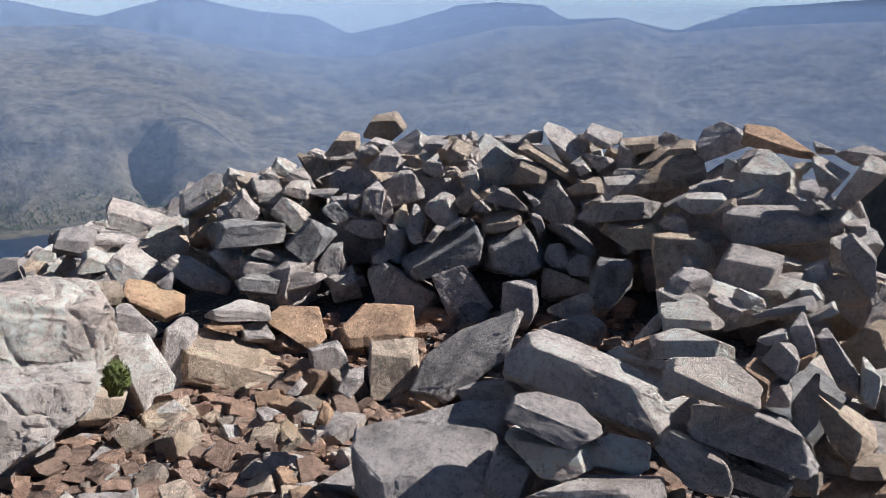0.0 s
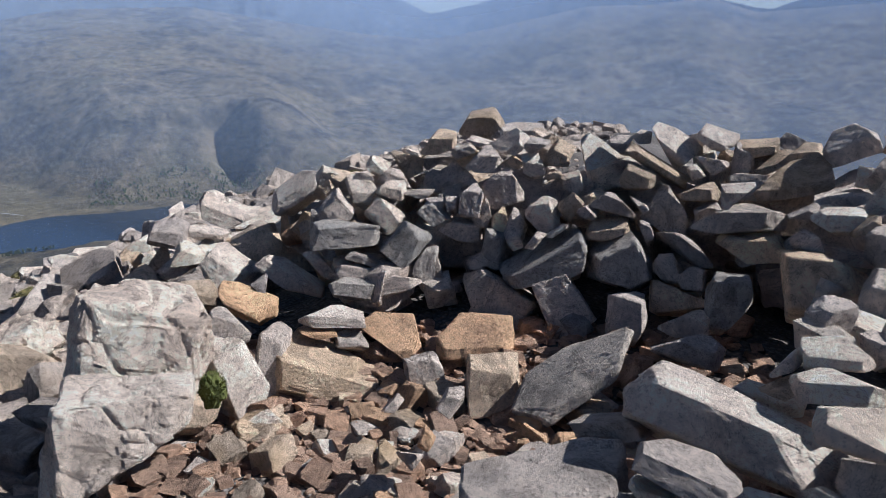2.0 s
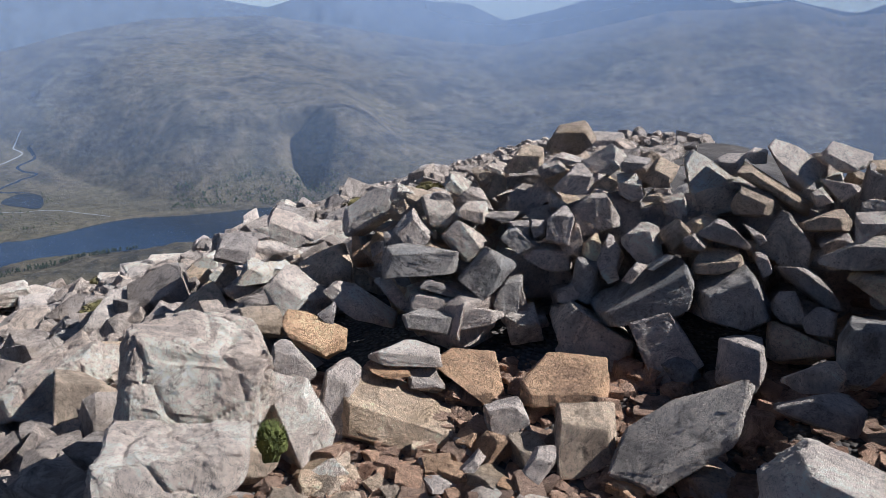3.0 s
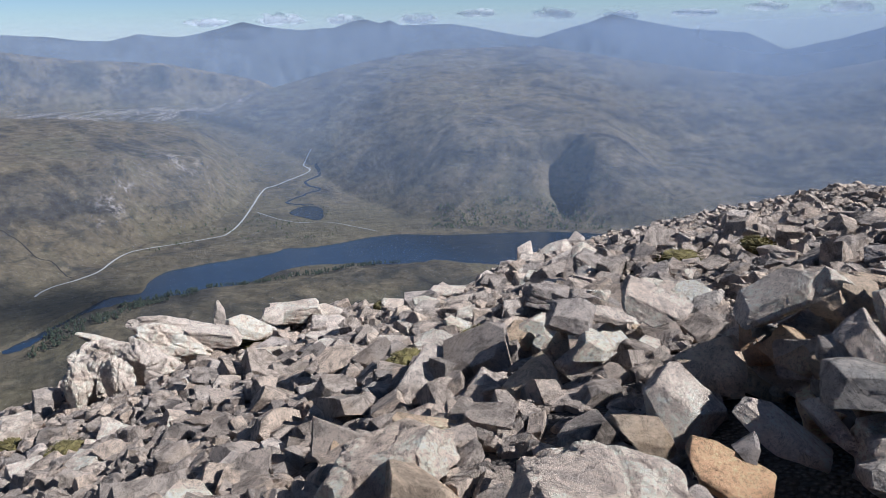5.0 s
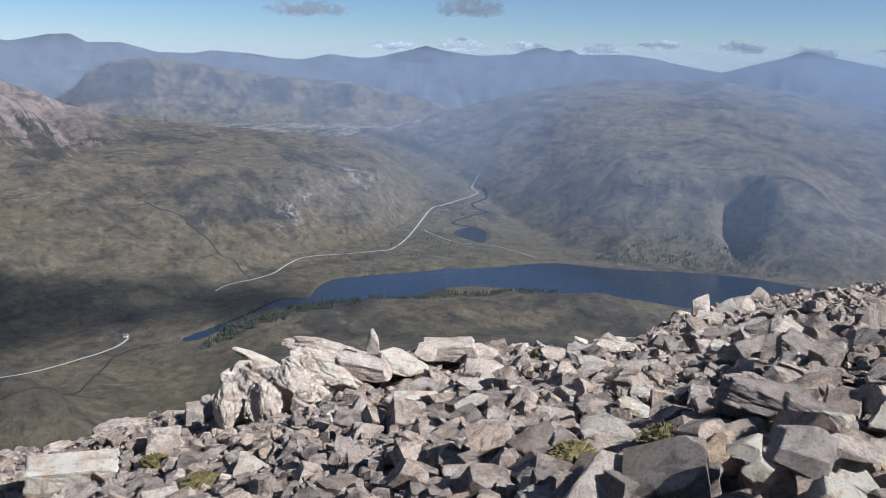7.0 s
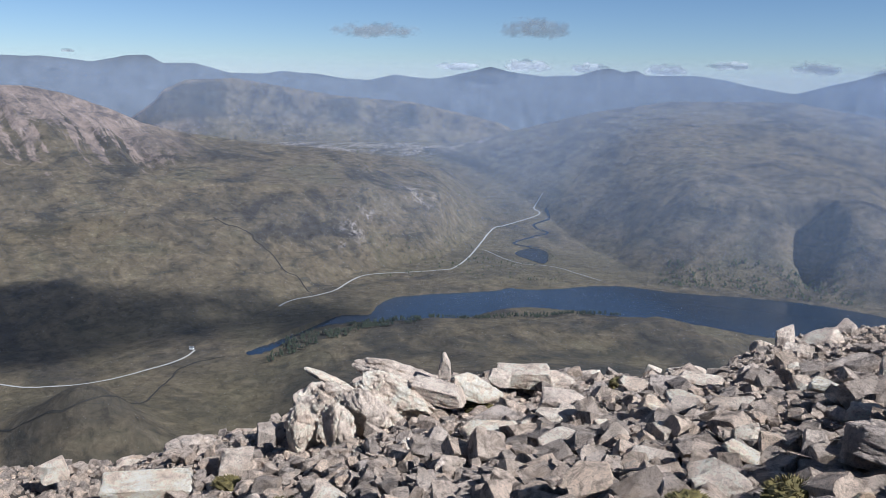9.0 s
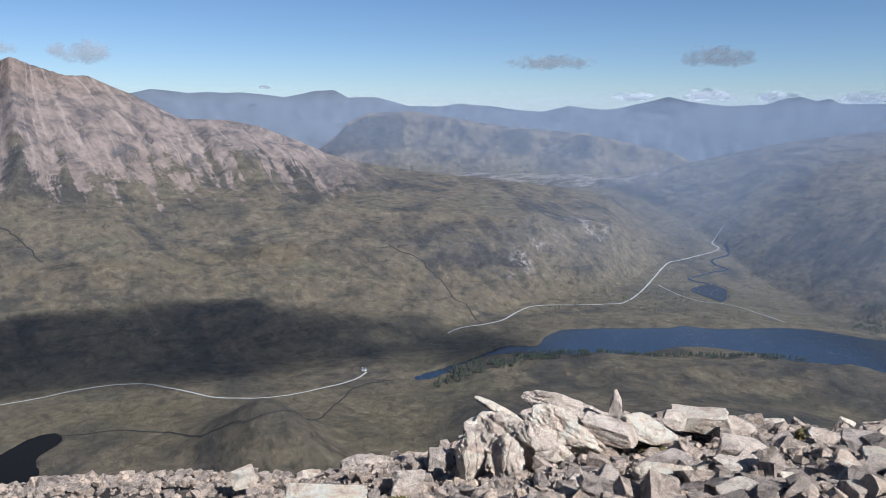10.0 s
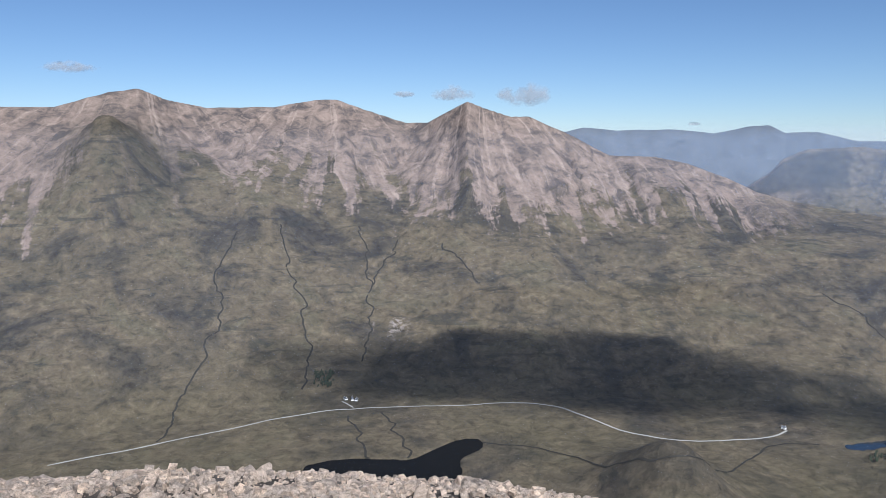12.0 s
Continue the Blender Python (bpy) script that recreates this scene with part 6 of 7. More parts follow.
shaped_boulder(-0.32, 2.71, 0.27, 0.07, 0.09, 0.12, -30, 27, -8, "grey", 0.3, (0.65, 0.3, 0.35, 0.4, 0.2, 0.6, 0.8, 0.05))
shaped_boulder(-0.54, 2.76, 0.21, 0.04, 0.09, 0.09, -35, 39, -12, "grey", 0.3, (0, 0.05, 0.05, 0.6, 1, 0.4, 0, 0))
shaped_boulder(-0.75, 2.52, -0.00, 0.08, 0.09, 0.10, -32, 7, 12, "grey", 0.1, (0.25, 1, 0.75, 0.05, 1, 0.2, 0, 0))
shaped_boulder(-0.56, 2.38, 0.10, 0.20, 0.09, 0.07, -32, 9, 8, "grey", 0.3, (0.15, 0.95, 0, 0, 0.5, 1, 0, 0.05))
shaped_boulder(-1.03, 2.69, -0.15, 0.16, 0.10, 0.10, -31, 2, 20, "grey", 0.2, (0.15, 1, 0, 0, 0, 0, 0, 0))
shaped_boulder(-1.32, 2.69, -0.01, 0.18, 0.11, 0.11, -30, 20, 15, "pale", 0.5, (0.3, 0.6, 0, 0, 0.6, 0.5, 0.4, 0.4))
shaped_boulder(-0.43, 2.41, 0.23, 0.07, 0.09, 0.06, -40, 41, -19, "grey", 0.3, (1, 1, 0, 0, 0, 0, 0, 0))
shaped_boulder(-1.29, 2.65, -0.18, 0.33, 0.14, 0.10, -31, 3, 24, "tan", 0.6, (0.45, 0.65, 0, 0, 0.35, 0.25, 0.65, 0.35))
shaped_boulder(-0.31, 2.17, 0.21, 0.15, 0.09, 0.09, -32, 3, 6, "pale", 0.7, (1, 1, 0, 0, 0, 0, 0, 0))
shaped_boulder(-2.38, 5.01, 0.13, 0.23, 0.17, 0.20, -15, 16, 21, "grey", 0.4, (0.7, 0.35, 0.3, 0.15, 0.45, 0.4, 0, 0))
shaped_boulder(-2.30, 5.41, 0.02, 0.33, 0.13, 0.09, -15, 9, 21, "grey", 0.5, (0, 0, 0.25, 0.4, 0.5, 0.6, 0.1, 1))
shaped_boulder(-2.88, 5.35, -0.20, 0.31, 0.18, 0.18, -17, -8, 31, "tan", 0.4, (0.7, 0.85, 0.3, 1, 0, 0, 0.5, 0.15))
shaped_boulder(-2.67, 5.16, 0.00, 0.15, 0.10, 0.12, -15, 7, 25, "grey", 0.3, (1, 0.85, 0, 0, 0, 0, 0.25, 0.15))
shaped_boulder(-2.44, 5.03, -0.06, 0.13, 0.13, 0.22, -20, 33, 14, "tan", 0.3, (0, 0, 1, 0.7, 1, 0.3, 0, 0))
shaped_boulder(-2.23, 4.95, -0.01, 0.19, 0.15, 0.19, -18, 20, 18, "pale", 0.3, (0.25, 0.15, 0.75, 0.1, 1, 0.45, 0, 0))
shaped_boulder(-2.37, 5.44, 0.14, 0.13, 0.09, 0.06, -15, 23, 18, "grey", 0.3, (1, 1, 0, 0, 0, 0, 0, 0))
shaped_boulder(-3.56, 3.37, -0.49, 0.61, 0.34, 0.32, -31, 12, 41, "pale", 0.8, (0.4, 1, 0.6, 1, 0, 0, 0, 0))
shaped_boulder(-4.37, 3.48, -0.79, 0.45, 0.28, 0.29, -30, 15, 46, "pale", 0.7, (0.8, 1, 0.2, 1, 0, 0, 0, 0))
shaped_boulder(-8.27, 9.22, -2.66, 0.70, 0.33, 0.26, -21, 9, 38, "grey", 0.4, (0.45, 1, 0.55, 0.45, 0.15, 0.55, 0, 0))
shaped_boulder(-6.48, 6.48, -1.73, 0.26, 0.17, 0.17, -23, 9, 42, "pale", 0.5, (0, 0, 0, 0, 0.1, 1, 0.9, 0.15))
shaped_boulder(-6.12, 5.90, -1.56, 0.17, 0.15, 0.23, -24, -9, 50, "grey", 0.3, (0, 0, 0.35, 1, 0, 0, 0, 0))
shaped_boulder(-4.40, 5.31, -0.86, 0.28, 0.14, 0.12, -24, 3, 38, "pale", 0.5, (1, 0.3, 0, 0, 0.05, 0, 0.2, 0.7))
shaped_boulder(-3.72, 4.11, -0.57, 0.20, 0.13, 0.14, -28, 16, 34, "grey", 0.3, (0.3, 0.3, 0.7, 0.45, 0.35, 0.55, 0.05, 0.7))
shaped_boulder(-3.22, 3.53, -0.42, 0.11, 0.09, 0.10, -30, 2, 41, "orange", 0.3, (0, 0, 1, 0.15, 1, 0.1, 0, 0))
shaped_boulder(-3.53, 3.54, -0.52, 0.09, 0.09, 0.10, -30, -7, 50, "orange", 0.4, (1, 0.25, 0, 0, 0, 0, 0.2, 0.75))
shaped_boulder(-2.77, 3.25, -0.27, 0.28, 0.19, 0.21, -32, 8, 34, "tan", 0.4, (0.15, 1, 0.3, 0.8, 0.05, 0, 0, 0))
shaped_boulder(-8.43, 11.66, -3.04, 0.30, 0.21, 0.26, -23, -29, 47, "grey", 0.3, (0.2, 0.55, 0.05, 0, 0.45, 0.1, 0.55, 0.45))
boulder(-9.43, 11.74, -3.28, 0.40, 0.25, 0.33, 0, -1, 39, "block", "grey")
shaped_boulder(-5.53, 8.34, -1.52, 0.23, 0.17, 0.20, -20, 4, 31, "grey", 0.3, (0.3, 0.65, 0.7, 0.35, 0.85, 0.15, 0.15, 0.35))
shaped_boulder(-5.71, 9.18, -1.63, 0.40, 0.24, 0.23, -19, -7, 33, "pale", 0.4, (0.3, 0.05, 0.7, 0.55, 0.05, 0, 0.2, 0.95))
shaped_boulder(-6.72, 11.51, -2.31, 0.60, 0.26, 0.18, -18, 2, 28, "pale", 0.5, (0.15, 0.65, 0.15, 0.4, 0.45, 0.6, 0.55, 0.35))
shaped_boulder(-4.87, 6.39, -1.10, 0.37, 0.20, 0.18, -24, 26, 25, "pale", 0.4, (0.1, 0.4, 0.15, 0.5, 0.4, 0.5, 0.6, 0.6))
shaped_boulder(-4.17, 6.07, -0.83, 0.20, 0.14, 0.16, -23, 17, 26, "grey", 0.3, (0, 0, 1, 0.25, 1, 0.15, 0, 0))
shaped_boulder(-4.01, 6.29, -0.74, 0.32, 0.16, 0.13, -22, -19, 38, "pale", 0.6, (0.1, 1, 0.4, 0.85, 0.45, 0.15, 0, 0))
shaped_boulder(-3.16, 4.95, -0.37, 0.53, 0.35, 0.39, -24, 9, 26, "pale", 0.55, (0.3, 1, 0.35, 0.35, 0.3, 0.3, 0, 0))
shaped_boulder(-3.68, 5.05, -0.59, 0.19, 0.13, 0.16, -25, 14, 28, "grey", 0.2, (0.6, 0.2, 0.4, 0.6, 0.15, 0.4, 0.85, 0.05))
shaped_boulder(-3.79, 5.38, -0.66, 0.23, 0.14, 0.13, -23, -7, 36, "grey", 0.2, (0, 0, 0, 0, 0.5, 1, 0.5, 1))
shaped_boulder(-2.70, 4.68, -0.23, 0.13, 0.13, 0.22, -25, 13, 21, "grey", 0.4, (0.95, 0.25, 0.05, 0, 0.6, 0.55, 0, 0.05))
shaped_boulder(-2.43, 4.62, -0.14, 0.33, 0.23, 0.26, -30, -37, 43, "tan", 0.25, (0.35, 0.1, 0, 0, 0.25, 0.8, 0.5, 0.9))
shaped_boulder(-2.97, 5.56, -0.33, 0.37, 0.15, 0.11, -23, -21, 33, "tan", 0.3, (0, 0.05, 0.1, 0.35, 0.25, 0.65, 0.75, 0.95))
shaped_boulder(-2.92, 5.28, -0.36, 0.20, 0.10, 0.09, -23, -11, 30, "lichen", 0.3, (0, 0, 0.2, 0.8, 0.8, 0.2, 0.2, 1))
shaped_boulder(-2.63, 5.44, -0.19, 0.22, 0.14, 0.14, -21, 0, 22, "grey", 0.4, (0.3, 0.35, 0.7, 0.35, 0.1, 0.65, 0.1, 0.65))
shaped_boulder(-2.40, 4.14, -0.17, 0.41, 0.20, 0.16, -27, -0, 26, "tan", 0.5, (0.3, 0.5, 0.05, 0.6, 0.45, 0.4, 0.55, 0.5))
shaped_boulder(-2.73, 4.02, -0.13, 0.30, 0.12, 0.08, -26, 9, 27, "tan", 0.4, (0.05, 0.4, 0, 0, 0, 0.05, 0.4, 0.6))
shaped_boulder(-3.73, 4.59, -0.59, 0.31, 0.19, 0.19, -25, -2, 39, "grey", 0.3, (0.3, 0.6, 0, 0, 0.6, 1, 0.4, 0.4))
shaped_boulder(-2.62, 3.53, -0.08, 0.58, 0.32, 0.30, -30, -17, 44, "grey", 0.3, (0.35, 0.55, 0.3, 0.45, 0.55, 0.3, 0.45, 0.45), crag=True)
shaped_boulder(-2.36, 3.37, -0.11, 0.28, 0.25, 0.37, -31, 4, 29, "tan", 0.15, (0, 0.05, 0.75, 0.4, 0.25, 0.45, 0.4, 0.25))
shaped_boulder(-3.18, 3.92, -0.35, 0.08, 0.11, 0.23, -29, 19, 28, "tan", 0.2, (1, 0.15, 0, 0, 0.05, 0, 0.95, 0.85))
shaped_boulder(-2.09, 4.53, -0.10, 0.48, 0.19, 0.12, -25, -6, 22, "grey", 0.4, (0.15, 0.6, 0.35, 0.4, 0.05, 0, 0.5, 0.4))
shaped_boulder(-1.79, 4.14, 0.02, 0.39, 0.17, 0.12, -27, 18, 8, "tan", 0.5, (0.6, 1, 0.4, 0.55, 0.35, 0.1, 0, 0))
shaped_boulder(-2.20, 5.38, -0.13, 0.32, 0.18, 0.17, -21, 14, 12, "pale", 0.4, (0.2, 0.2, 0.8, 1, 0, 0, 0, 0))
shaped_boulder(-2.24, 5.79, -0.21, 0.17, 0.10, 0.10, -26, 39, -1, "pale", 0.3, (0, 0, 0, 0.05, 0.75, 0.95, 0.25, 1))
shaped_boulder(-2.15, 5.05, -0.12, 0.29, 0.16, 0.15, -22, -1, 18, "grey", 0.4, (0.3, 0.35, 0.7, 0.35, 0.05, 0, 0, 0))
shaped_boulder(-2.02, 5.35, -0.12, 0.21, 0.13, 0.13, -22, 15, 9, "pale", 0.5, (0.2, 0.7, 0, 0, 0.5, 1, 0.5, 0.3))
shaped_boulder(-2.32, 4.92, -0.10, 0.19, 0.13, 0.16, -28, -37, 38, "grey", 0.3, (0, 0, 0.2, 0.35, 0.3, 0.65, 0.15, 1))
shaped_boulder(-2.18, 6.49, -0.20, 0.55, 0.28, 0.24, -18, -6, 16, "pale", 0.7, (0.2, 0.7, 0.25, 0.4, 0.3, 0.6, 0.3, 0.3))
shaped_boulder(-1.88, 6.16, -0.11, 0.25, 0.16, 0.17, -20, -22, 19, "lichen", 0.3, (0.3, 0.6, 0, 0, 0.7, 1, 0.3, 0.4))
shaped_boulder(-1.96, 5.55, -0.10, 0.26, 0.12, 0.10, -20, 11, 10, "tan", 0.5, (0.35, 0.4, 0.65, 0.15, 0.15, 0.85, 0.2, 0.6))
shaped_boulder(-2.92, 6.64, -0.40, 0.82, 0.33, 0.23, -19, 11, 16, "grey", 0.3, (0.35, 0.35, 0.65, 0.55, 0.25, 0.45, 0.3, 0.1), crag=True)
shaped_boulder(-2.76, 6.15, -0.36, 0.22, 0.13, 0.13, -20, 15, 15, "grey", 0.3, (0.1, 0.7, 0.2, 0.6, 0.55, 0.4, 0.45, 0.3))
shaped_boulder(-3.83, 9.66, -1.03, 0.58, 0.36, 0.38, -19, 30, 9, "grey", 0.3, (0.2, 0.2, 0, 0, 0.25, 0.45, 0.25, 0.8))
shaped_boulder(-5.16, 11.89, -1.75, 0.76, 0.38, 0.32, -16, -7, 24, "pale", 0.4, (0.95, 0.95, 0.05, 0, 0, 0, 0, 0.05))
shaped_boulder(-0.06, 14.55, -0.81, 0.80, 0.44, 0.41, -10, 2, -4, "pale", 0.3, (0.4, 0.2, 0.1, 0.55, 0.3, 0.45, 0, 0.05))
shaped_boulder(-1.56, 3.87, 0.28, 0.28, 0.20, 0.25, -31, 37, -6, "pale", 0.3, (0.1, 0.15, 0.1, 0.2, 0.5, 0.1, 0.5, 0.4))
shaped_boulder(-1.50, 4.20, 0.31, 0.26, 0.19, 0.24, -23, -20, 20, "tan", 0.5, (0.5, 0.1, 0, 0, 0.25, 0.55, 0.75, 0.7))
shaped_boulder(-1.41, 4.46, 0.33, 0.13, 0.13, 0.22, -28, -43, 29, "orange", 0.5, (1, 0.65, 0, 0, 0, 0, 0.7, 0.35))
shaped_boulder(-1.31, 3.42, 0.32, 0.27, 0.15, 0.14, -29, 20, -0, "orange", 0.6, (0.3, 0.15, 0.1, 0.5, 0.2, 0.5, 0.4, 0.65))
shaped_boulder(-1.19, 3.75, 0.32, 0.34, 0.16, 0.13, -29, 29, -7, "pale", 0.4, (0.25, 0.35, 0.1, 0.5, 0.55, 0.5, 0.45, 0.2))
shaped_boulder(-1.29, 4.39, 0.61, 0.44, 0.22, 0.18, -20, -34, 19, "pale", 0.4, (0.2, 0.45, 0.45, 1, 0, 0, 0.15, 0.55))
shaped_boulder(-1.31, 3.20, 0.30, 0.18, 0.12, 0.14, -31, 15, 3, "grey", 0.3, (0.15, 0.3, 0.85, 0.65, 0.1, 0.35, 0, 0))
shaped_boulder(-1.29, 3.06, 0.25, 0.14, 0.11, 0.15, -32, -6, 16, "pale", 0.4, (0.1, 0.4, 0.9, 0.4, 0, 0, 0.3, 0.6))
shaped_boulder(-4.18, 5.15, -0.78, 0.42, 0.23, 0.21, -30, -5, 42, "pale", 0.4, (0.35, 0.8, 0.65, 0.75, 0.35, 0.25, 0.25, 0.2))
shaped_boulder(-4.81, 6.34, -1.07, 0.28, 0.19, 0.23, -26, 9, 32, "pale", 0.4, (0.3, 0.3, 0.7, 0.35, 0.55, 0.2, 0.45, 0.1))
shaped_boulder(-3.92, 5.69, -0.67, 0.19, 0.18, 0.28, -27, 1, 31, "grey", 0.2, (0.25, 0.2, 0.75, 0.35, 0.7, 0.65, 0.3, 0.15))
shaped_boulder(-3.84, 6.06, -0.66, 0.36, 0.19, 0.18, -26, -5, 31, "pale", 0.5, (0.65, 0.65, 0.35, 0.65, 0.35, 0.35, 0.2, 0.35))
shaped_boulder(-3.57, 5.79, -0.60, 0.26, 0.14, 0.12, -27, -0, 28, "tan", 0.3, (0.65, 0.6, 0.35, 0.35, 0.15, 0.65, 0.15, 0.4))
shaped_boulder(-3.13, 5.04, -0.40, 0.59, 0.28, 0.24, -30, -6, 31, "pale", 0.6, (0.4, 1, 0.6, 1, 0, 0, 0, 0))
shaped_boulder(-3.51, 4.94, -0.54, 0.36, 0.20, 0.19, -31, -7, 37, "lichen", 0.3, (0.25, 0.3, 0.05, 0.4, 0.45, 0.6, 0.25, 0.7))
shaped_boulder(-2.22, 5.35, -0.17, 0.31, 0.20, 0.23, -27, -13, 18, "pale", 0.5, (0.25, 0.55, 0.55, 1, 0, 0, 0.1, 0.45))
shaped_boulder(-2.12, 5.55, -0.14, 0.14, 0.12, 0.16, -25, -8, 14, "tan", 0.2, (0, 0.05, 0.55, 0.7, 0, 0, 1, 0.05))
shaped_boulder(-3.18, 6.79, -0.46, 0.45, 0.28, 0.30, -22, 5, 17, "grey", 0.35, (0.35, 0.25, 0.65, 0.25, 0.45, 0.3, 0, 0), crag=True)
shaped_boulder(-2.63, 6.33, -0.26, 0.51, 0.20, 0.14, -23, 14, 9, "grey", 0.4, (0.5, 0.25, 0.5, 0.25, 0, 0, 0.1, 0.75), crag=True)
shaped_boulder(-2.74, 6.11, -0.35, 0.18, 0.13, 0.15, -25, 19, 8, "grey", 0.4, (0.35, 0.4, 0.05, 0, 0.35, 0.5, 0.2, 0.6))
shaped_boulder(-3.27, 8.41, -0.73, 0.69, 0.35, 0.31, -21, 25, 6, "grey", 0.3, (0.05, 0, 0, 0, 0.8, 0.7, 0.2, 0.65), crag=True)
shaped_boulder(-2.63, 7.76, -0.44, 0.30, 0.18, 0.19, -21, -22, 19, "pale", 0.6, (0.35, 0.45, 0, 0, 0.15, 1, 0.35, 0.55))
shaped_boulder(-2.94, 5.44, -0.30, 0.41, 0.20, 0.17, -27, -12, 28, "grey", 0.3, (0.85, 0.5, 0.15, 0.3, 0.1, 0.7, 0.2, 0.15))
shaped_boulder(-2.52, 5.32, -0.18, 0.37, 0.19, 0.17, -27, 9, 12, "pale", 0.4, (0, 0, 0.75, 0.35, 0.75, 0.65, 0.25, 0.3))
shaped_boulder(-2.25, 6.03, -0.22, 0.20, 0.12, 0.12, -24, -9, 14, "grey", 0.3, (0.1, 0.65, 0.05, 0, 0.7, 0.35, 0.3, 0.35))
shaped_boulder(-2.75, 5.04, -0.30, 0.30, 0.14, 0.11, -30, -12, 28, "pale", 0.4, (0.15, 0.45, 0.85, 0.9, 0.9, 0.1, 0.1, 0.55))
shaped_boulder(-2.52, 5.13, -0.23, 0.28, 0.15, 0.13, -29, -9, 22, "grey", 0.4, (0.55, 0.95, 0.45, 0.5, 0.1, 0.5, 0, 0.05))
boulder(-9.97, 7.29, -2.88, 0.39, 0.38, 0.78, 0, 1, 55, "block", "grey")
boulder(-9.55, 7.58, -2.83, 0.41, 0.39, 0.77, 0, 2, 51, "block", "pale")
boulder(-9.58, 8.04, -2.68, 0.57, 0.41, 0.62, 0, -4, 55, "block", "pale")
boulder(-9.92, 8.87, -2.85, 1.26, 0.72, 0.56, 0, 15, 35, "block", "pale")
boulder(-10.21, 8.17, -3.16, 1.61, 0.92, 1.24, 0, 3, 50, "block", "pale")
boulder(-10.16, 9.16, -3.11, 1.21, 0.69, 0.76, 0, -1, 49, "block", "pale")
boulder(-9.48, 9.26, -2.73, 0.75, 0.43, 0.24, 0, 11, 37, "slab", "pale")
shaped_boulder(-9.39, 9.94, -2.82, 0.80, 0.42, 0.38, -22, 11, 38, "pale", 0.5, (0.3, 0.4, 0.7, 0.5, 0.4, 0.5, 0.3, 0.6), crag=True)
shaped_boulder(-9.53, 10.60, -2.87, 0.33, 0.24, 0.30, -22, 10, 37, "pale", 0.4, (0.4, 0.2, 0.6, 0.25, 0.5, 0.15, 0.5, 0.35))
boulder(-9.51, 11.20, -2.99, 0.87, 0.50, 0.28, 0, -3, 42, "slab", "pale")
shaped_boulder(-9.31, 11.66, -3.09, 0.65, 0.33, 0.28, -21, -4, 39, "pale", 0.5, (0.5, 0.35, 0.5, 0.65, 0.2, 0.35, 0.2, 0.65))
shaped_boulder(-7.49, 8.15, -2.30, 0.72, 0.37, 0.31, -25, -1, 42, "pale", 0.4, (0.2, 0.4, 0.15, 0.4, 0.65, 0.6, 0.35, 0.6), crag=True)
shaped_boulder(-8.49, 9.53, -2.77, 0.59, 0.31, 0.27, -24, 1, 40, "pale", 0.5, (0.45, 0.75, 0.55, 0.6, 0.05, 0, 0.2, 0.25))
shaped_boulder(-7.79, 7.72, -2.37, 0.45, 0.29, 0.31, -26, 8, 41, "pale", 0.5, (0.2, 0.35, 0.8, 0.75, 0.55, 0.25, 0, 0))
shaped_boulder(-8.06, 7.50, -2.52, 0.43, 0.27, 0.29, -27, 11, 42, "pale", 0.4, (0.2, 0.65, 0, 0, 0.65, 1, 0.35, 0.35))
shaped_boulder(-7.74, 6.67, -2.33, 0.42, 0.22, 0.19, -28, 6, 47, "grey", 0.4, (0.15, 0.35, 0.1, 0.6, 0.4, 0.4, 0.15, 0.65))
shaped_boulder(-9.03, 6.95, -2.84, 0.44, 0.24, 0.22, -27, 6, 51, "pale", 0.5, (0.3, 0.9, 0.1, 0.6, 0.7, 0.4, 0.3, 0.1))
boulder(-13.94, 7.81, -4.72, 1.05, 0.60, 0.44, 0, 0, 63, "block", "pale")
boulder(-13.80, 8.51, -4.85, 0.39, 0.29, 0.45, 0, -13, 74, "block", "pale")
boulder(-10.19, 6.45, -3.18, 0.42, 0.29, 0.43, 0, 3, 58, "block", "pale")
boulder(-15.19, 7.16, -5.34, 0.49, 0.31, 0.40, 0, 4, 64, "block", "grey")
boulder(-10.74, 5.55, -3.39, 1.04, 0.59, 0.38, 0, 4, 63, "slab", "pale")
boulder(-10.93, 7.39, -3.35, 0.39, 0.28, 0.42, 0, -4, 63, "block", "pale")
shaped_boulder(-7.42, 5.89, -2.14, 0.40, 0.23, 0.22, -29, 3, 52, "pale", 0.5, (0.15, 1, 0.85, 1, 0, 0, 0, 0))
shaped_boulder(-6.08, 5.90, -1.55, 0.30, 0.22, 0.28, -29, -1, 46, "pale", 0.4, (0.1, 1, 0.9, 1, 0, 0, 0, 0))
shaped_boulder(-5.68, 6.48, -1.45, 0.35, 0.19, 0.17, -28, -9, 44, "pale", 0.4, (0.25, 0.65, 0.1, 0.85, 0.55, 0.15, 0.45, 0.35))
boulder(-12.10, 16.91, -5.30, 0.51, 0.31, 0.41, 0, -8, 40, "block", "pale")
shaped_boulder(-7.78, 11.56, -2.73, 0.51, 0.29, 0.27, -21, 5, 29, "pale", 0.5, (0, 0, 0.05, 0.65, 0.45, 0.35, 0.55, 1))
boulder(-11.84, 19.04, -5.62, 0.39, 0.28, 0.44, 0, 15, 18, "block", "pale")
boulder(-11.43, 20.14, -5.85, 1.17, 0.67, 0.60, 0, -2, 29, "block", "pale")
shaped_boulder(-6.90, 11.06, -2.35, 0.62, 0.33, 0.30, -21, -3, 30, "grey", 0.4, (0.05, 0, 0.4, 0.5, 0.6, 0.5, 0.4, 0.35))
shaped_boulder(-6.14, 9.31, -1.90, 0.30, 0.20, 0.22, -27, 33, 14, "pale", 0.4, (0.3, 0.2, 0.7, 0.1, 0.4, 0.9, 0, 0))
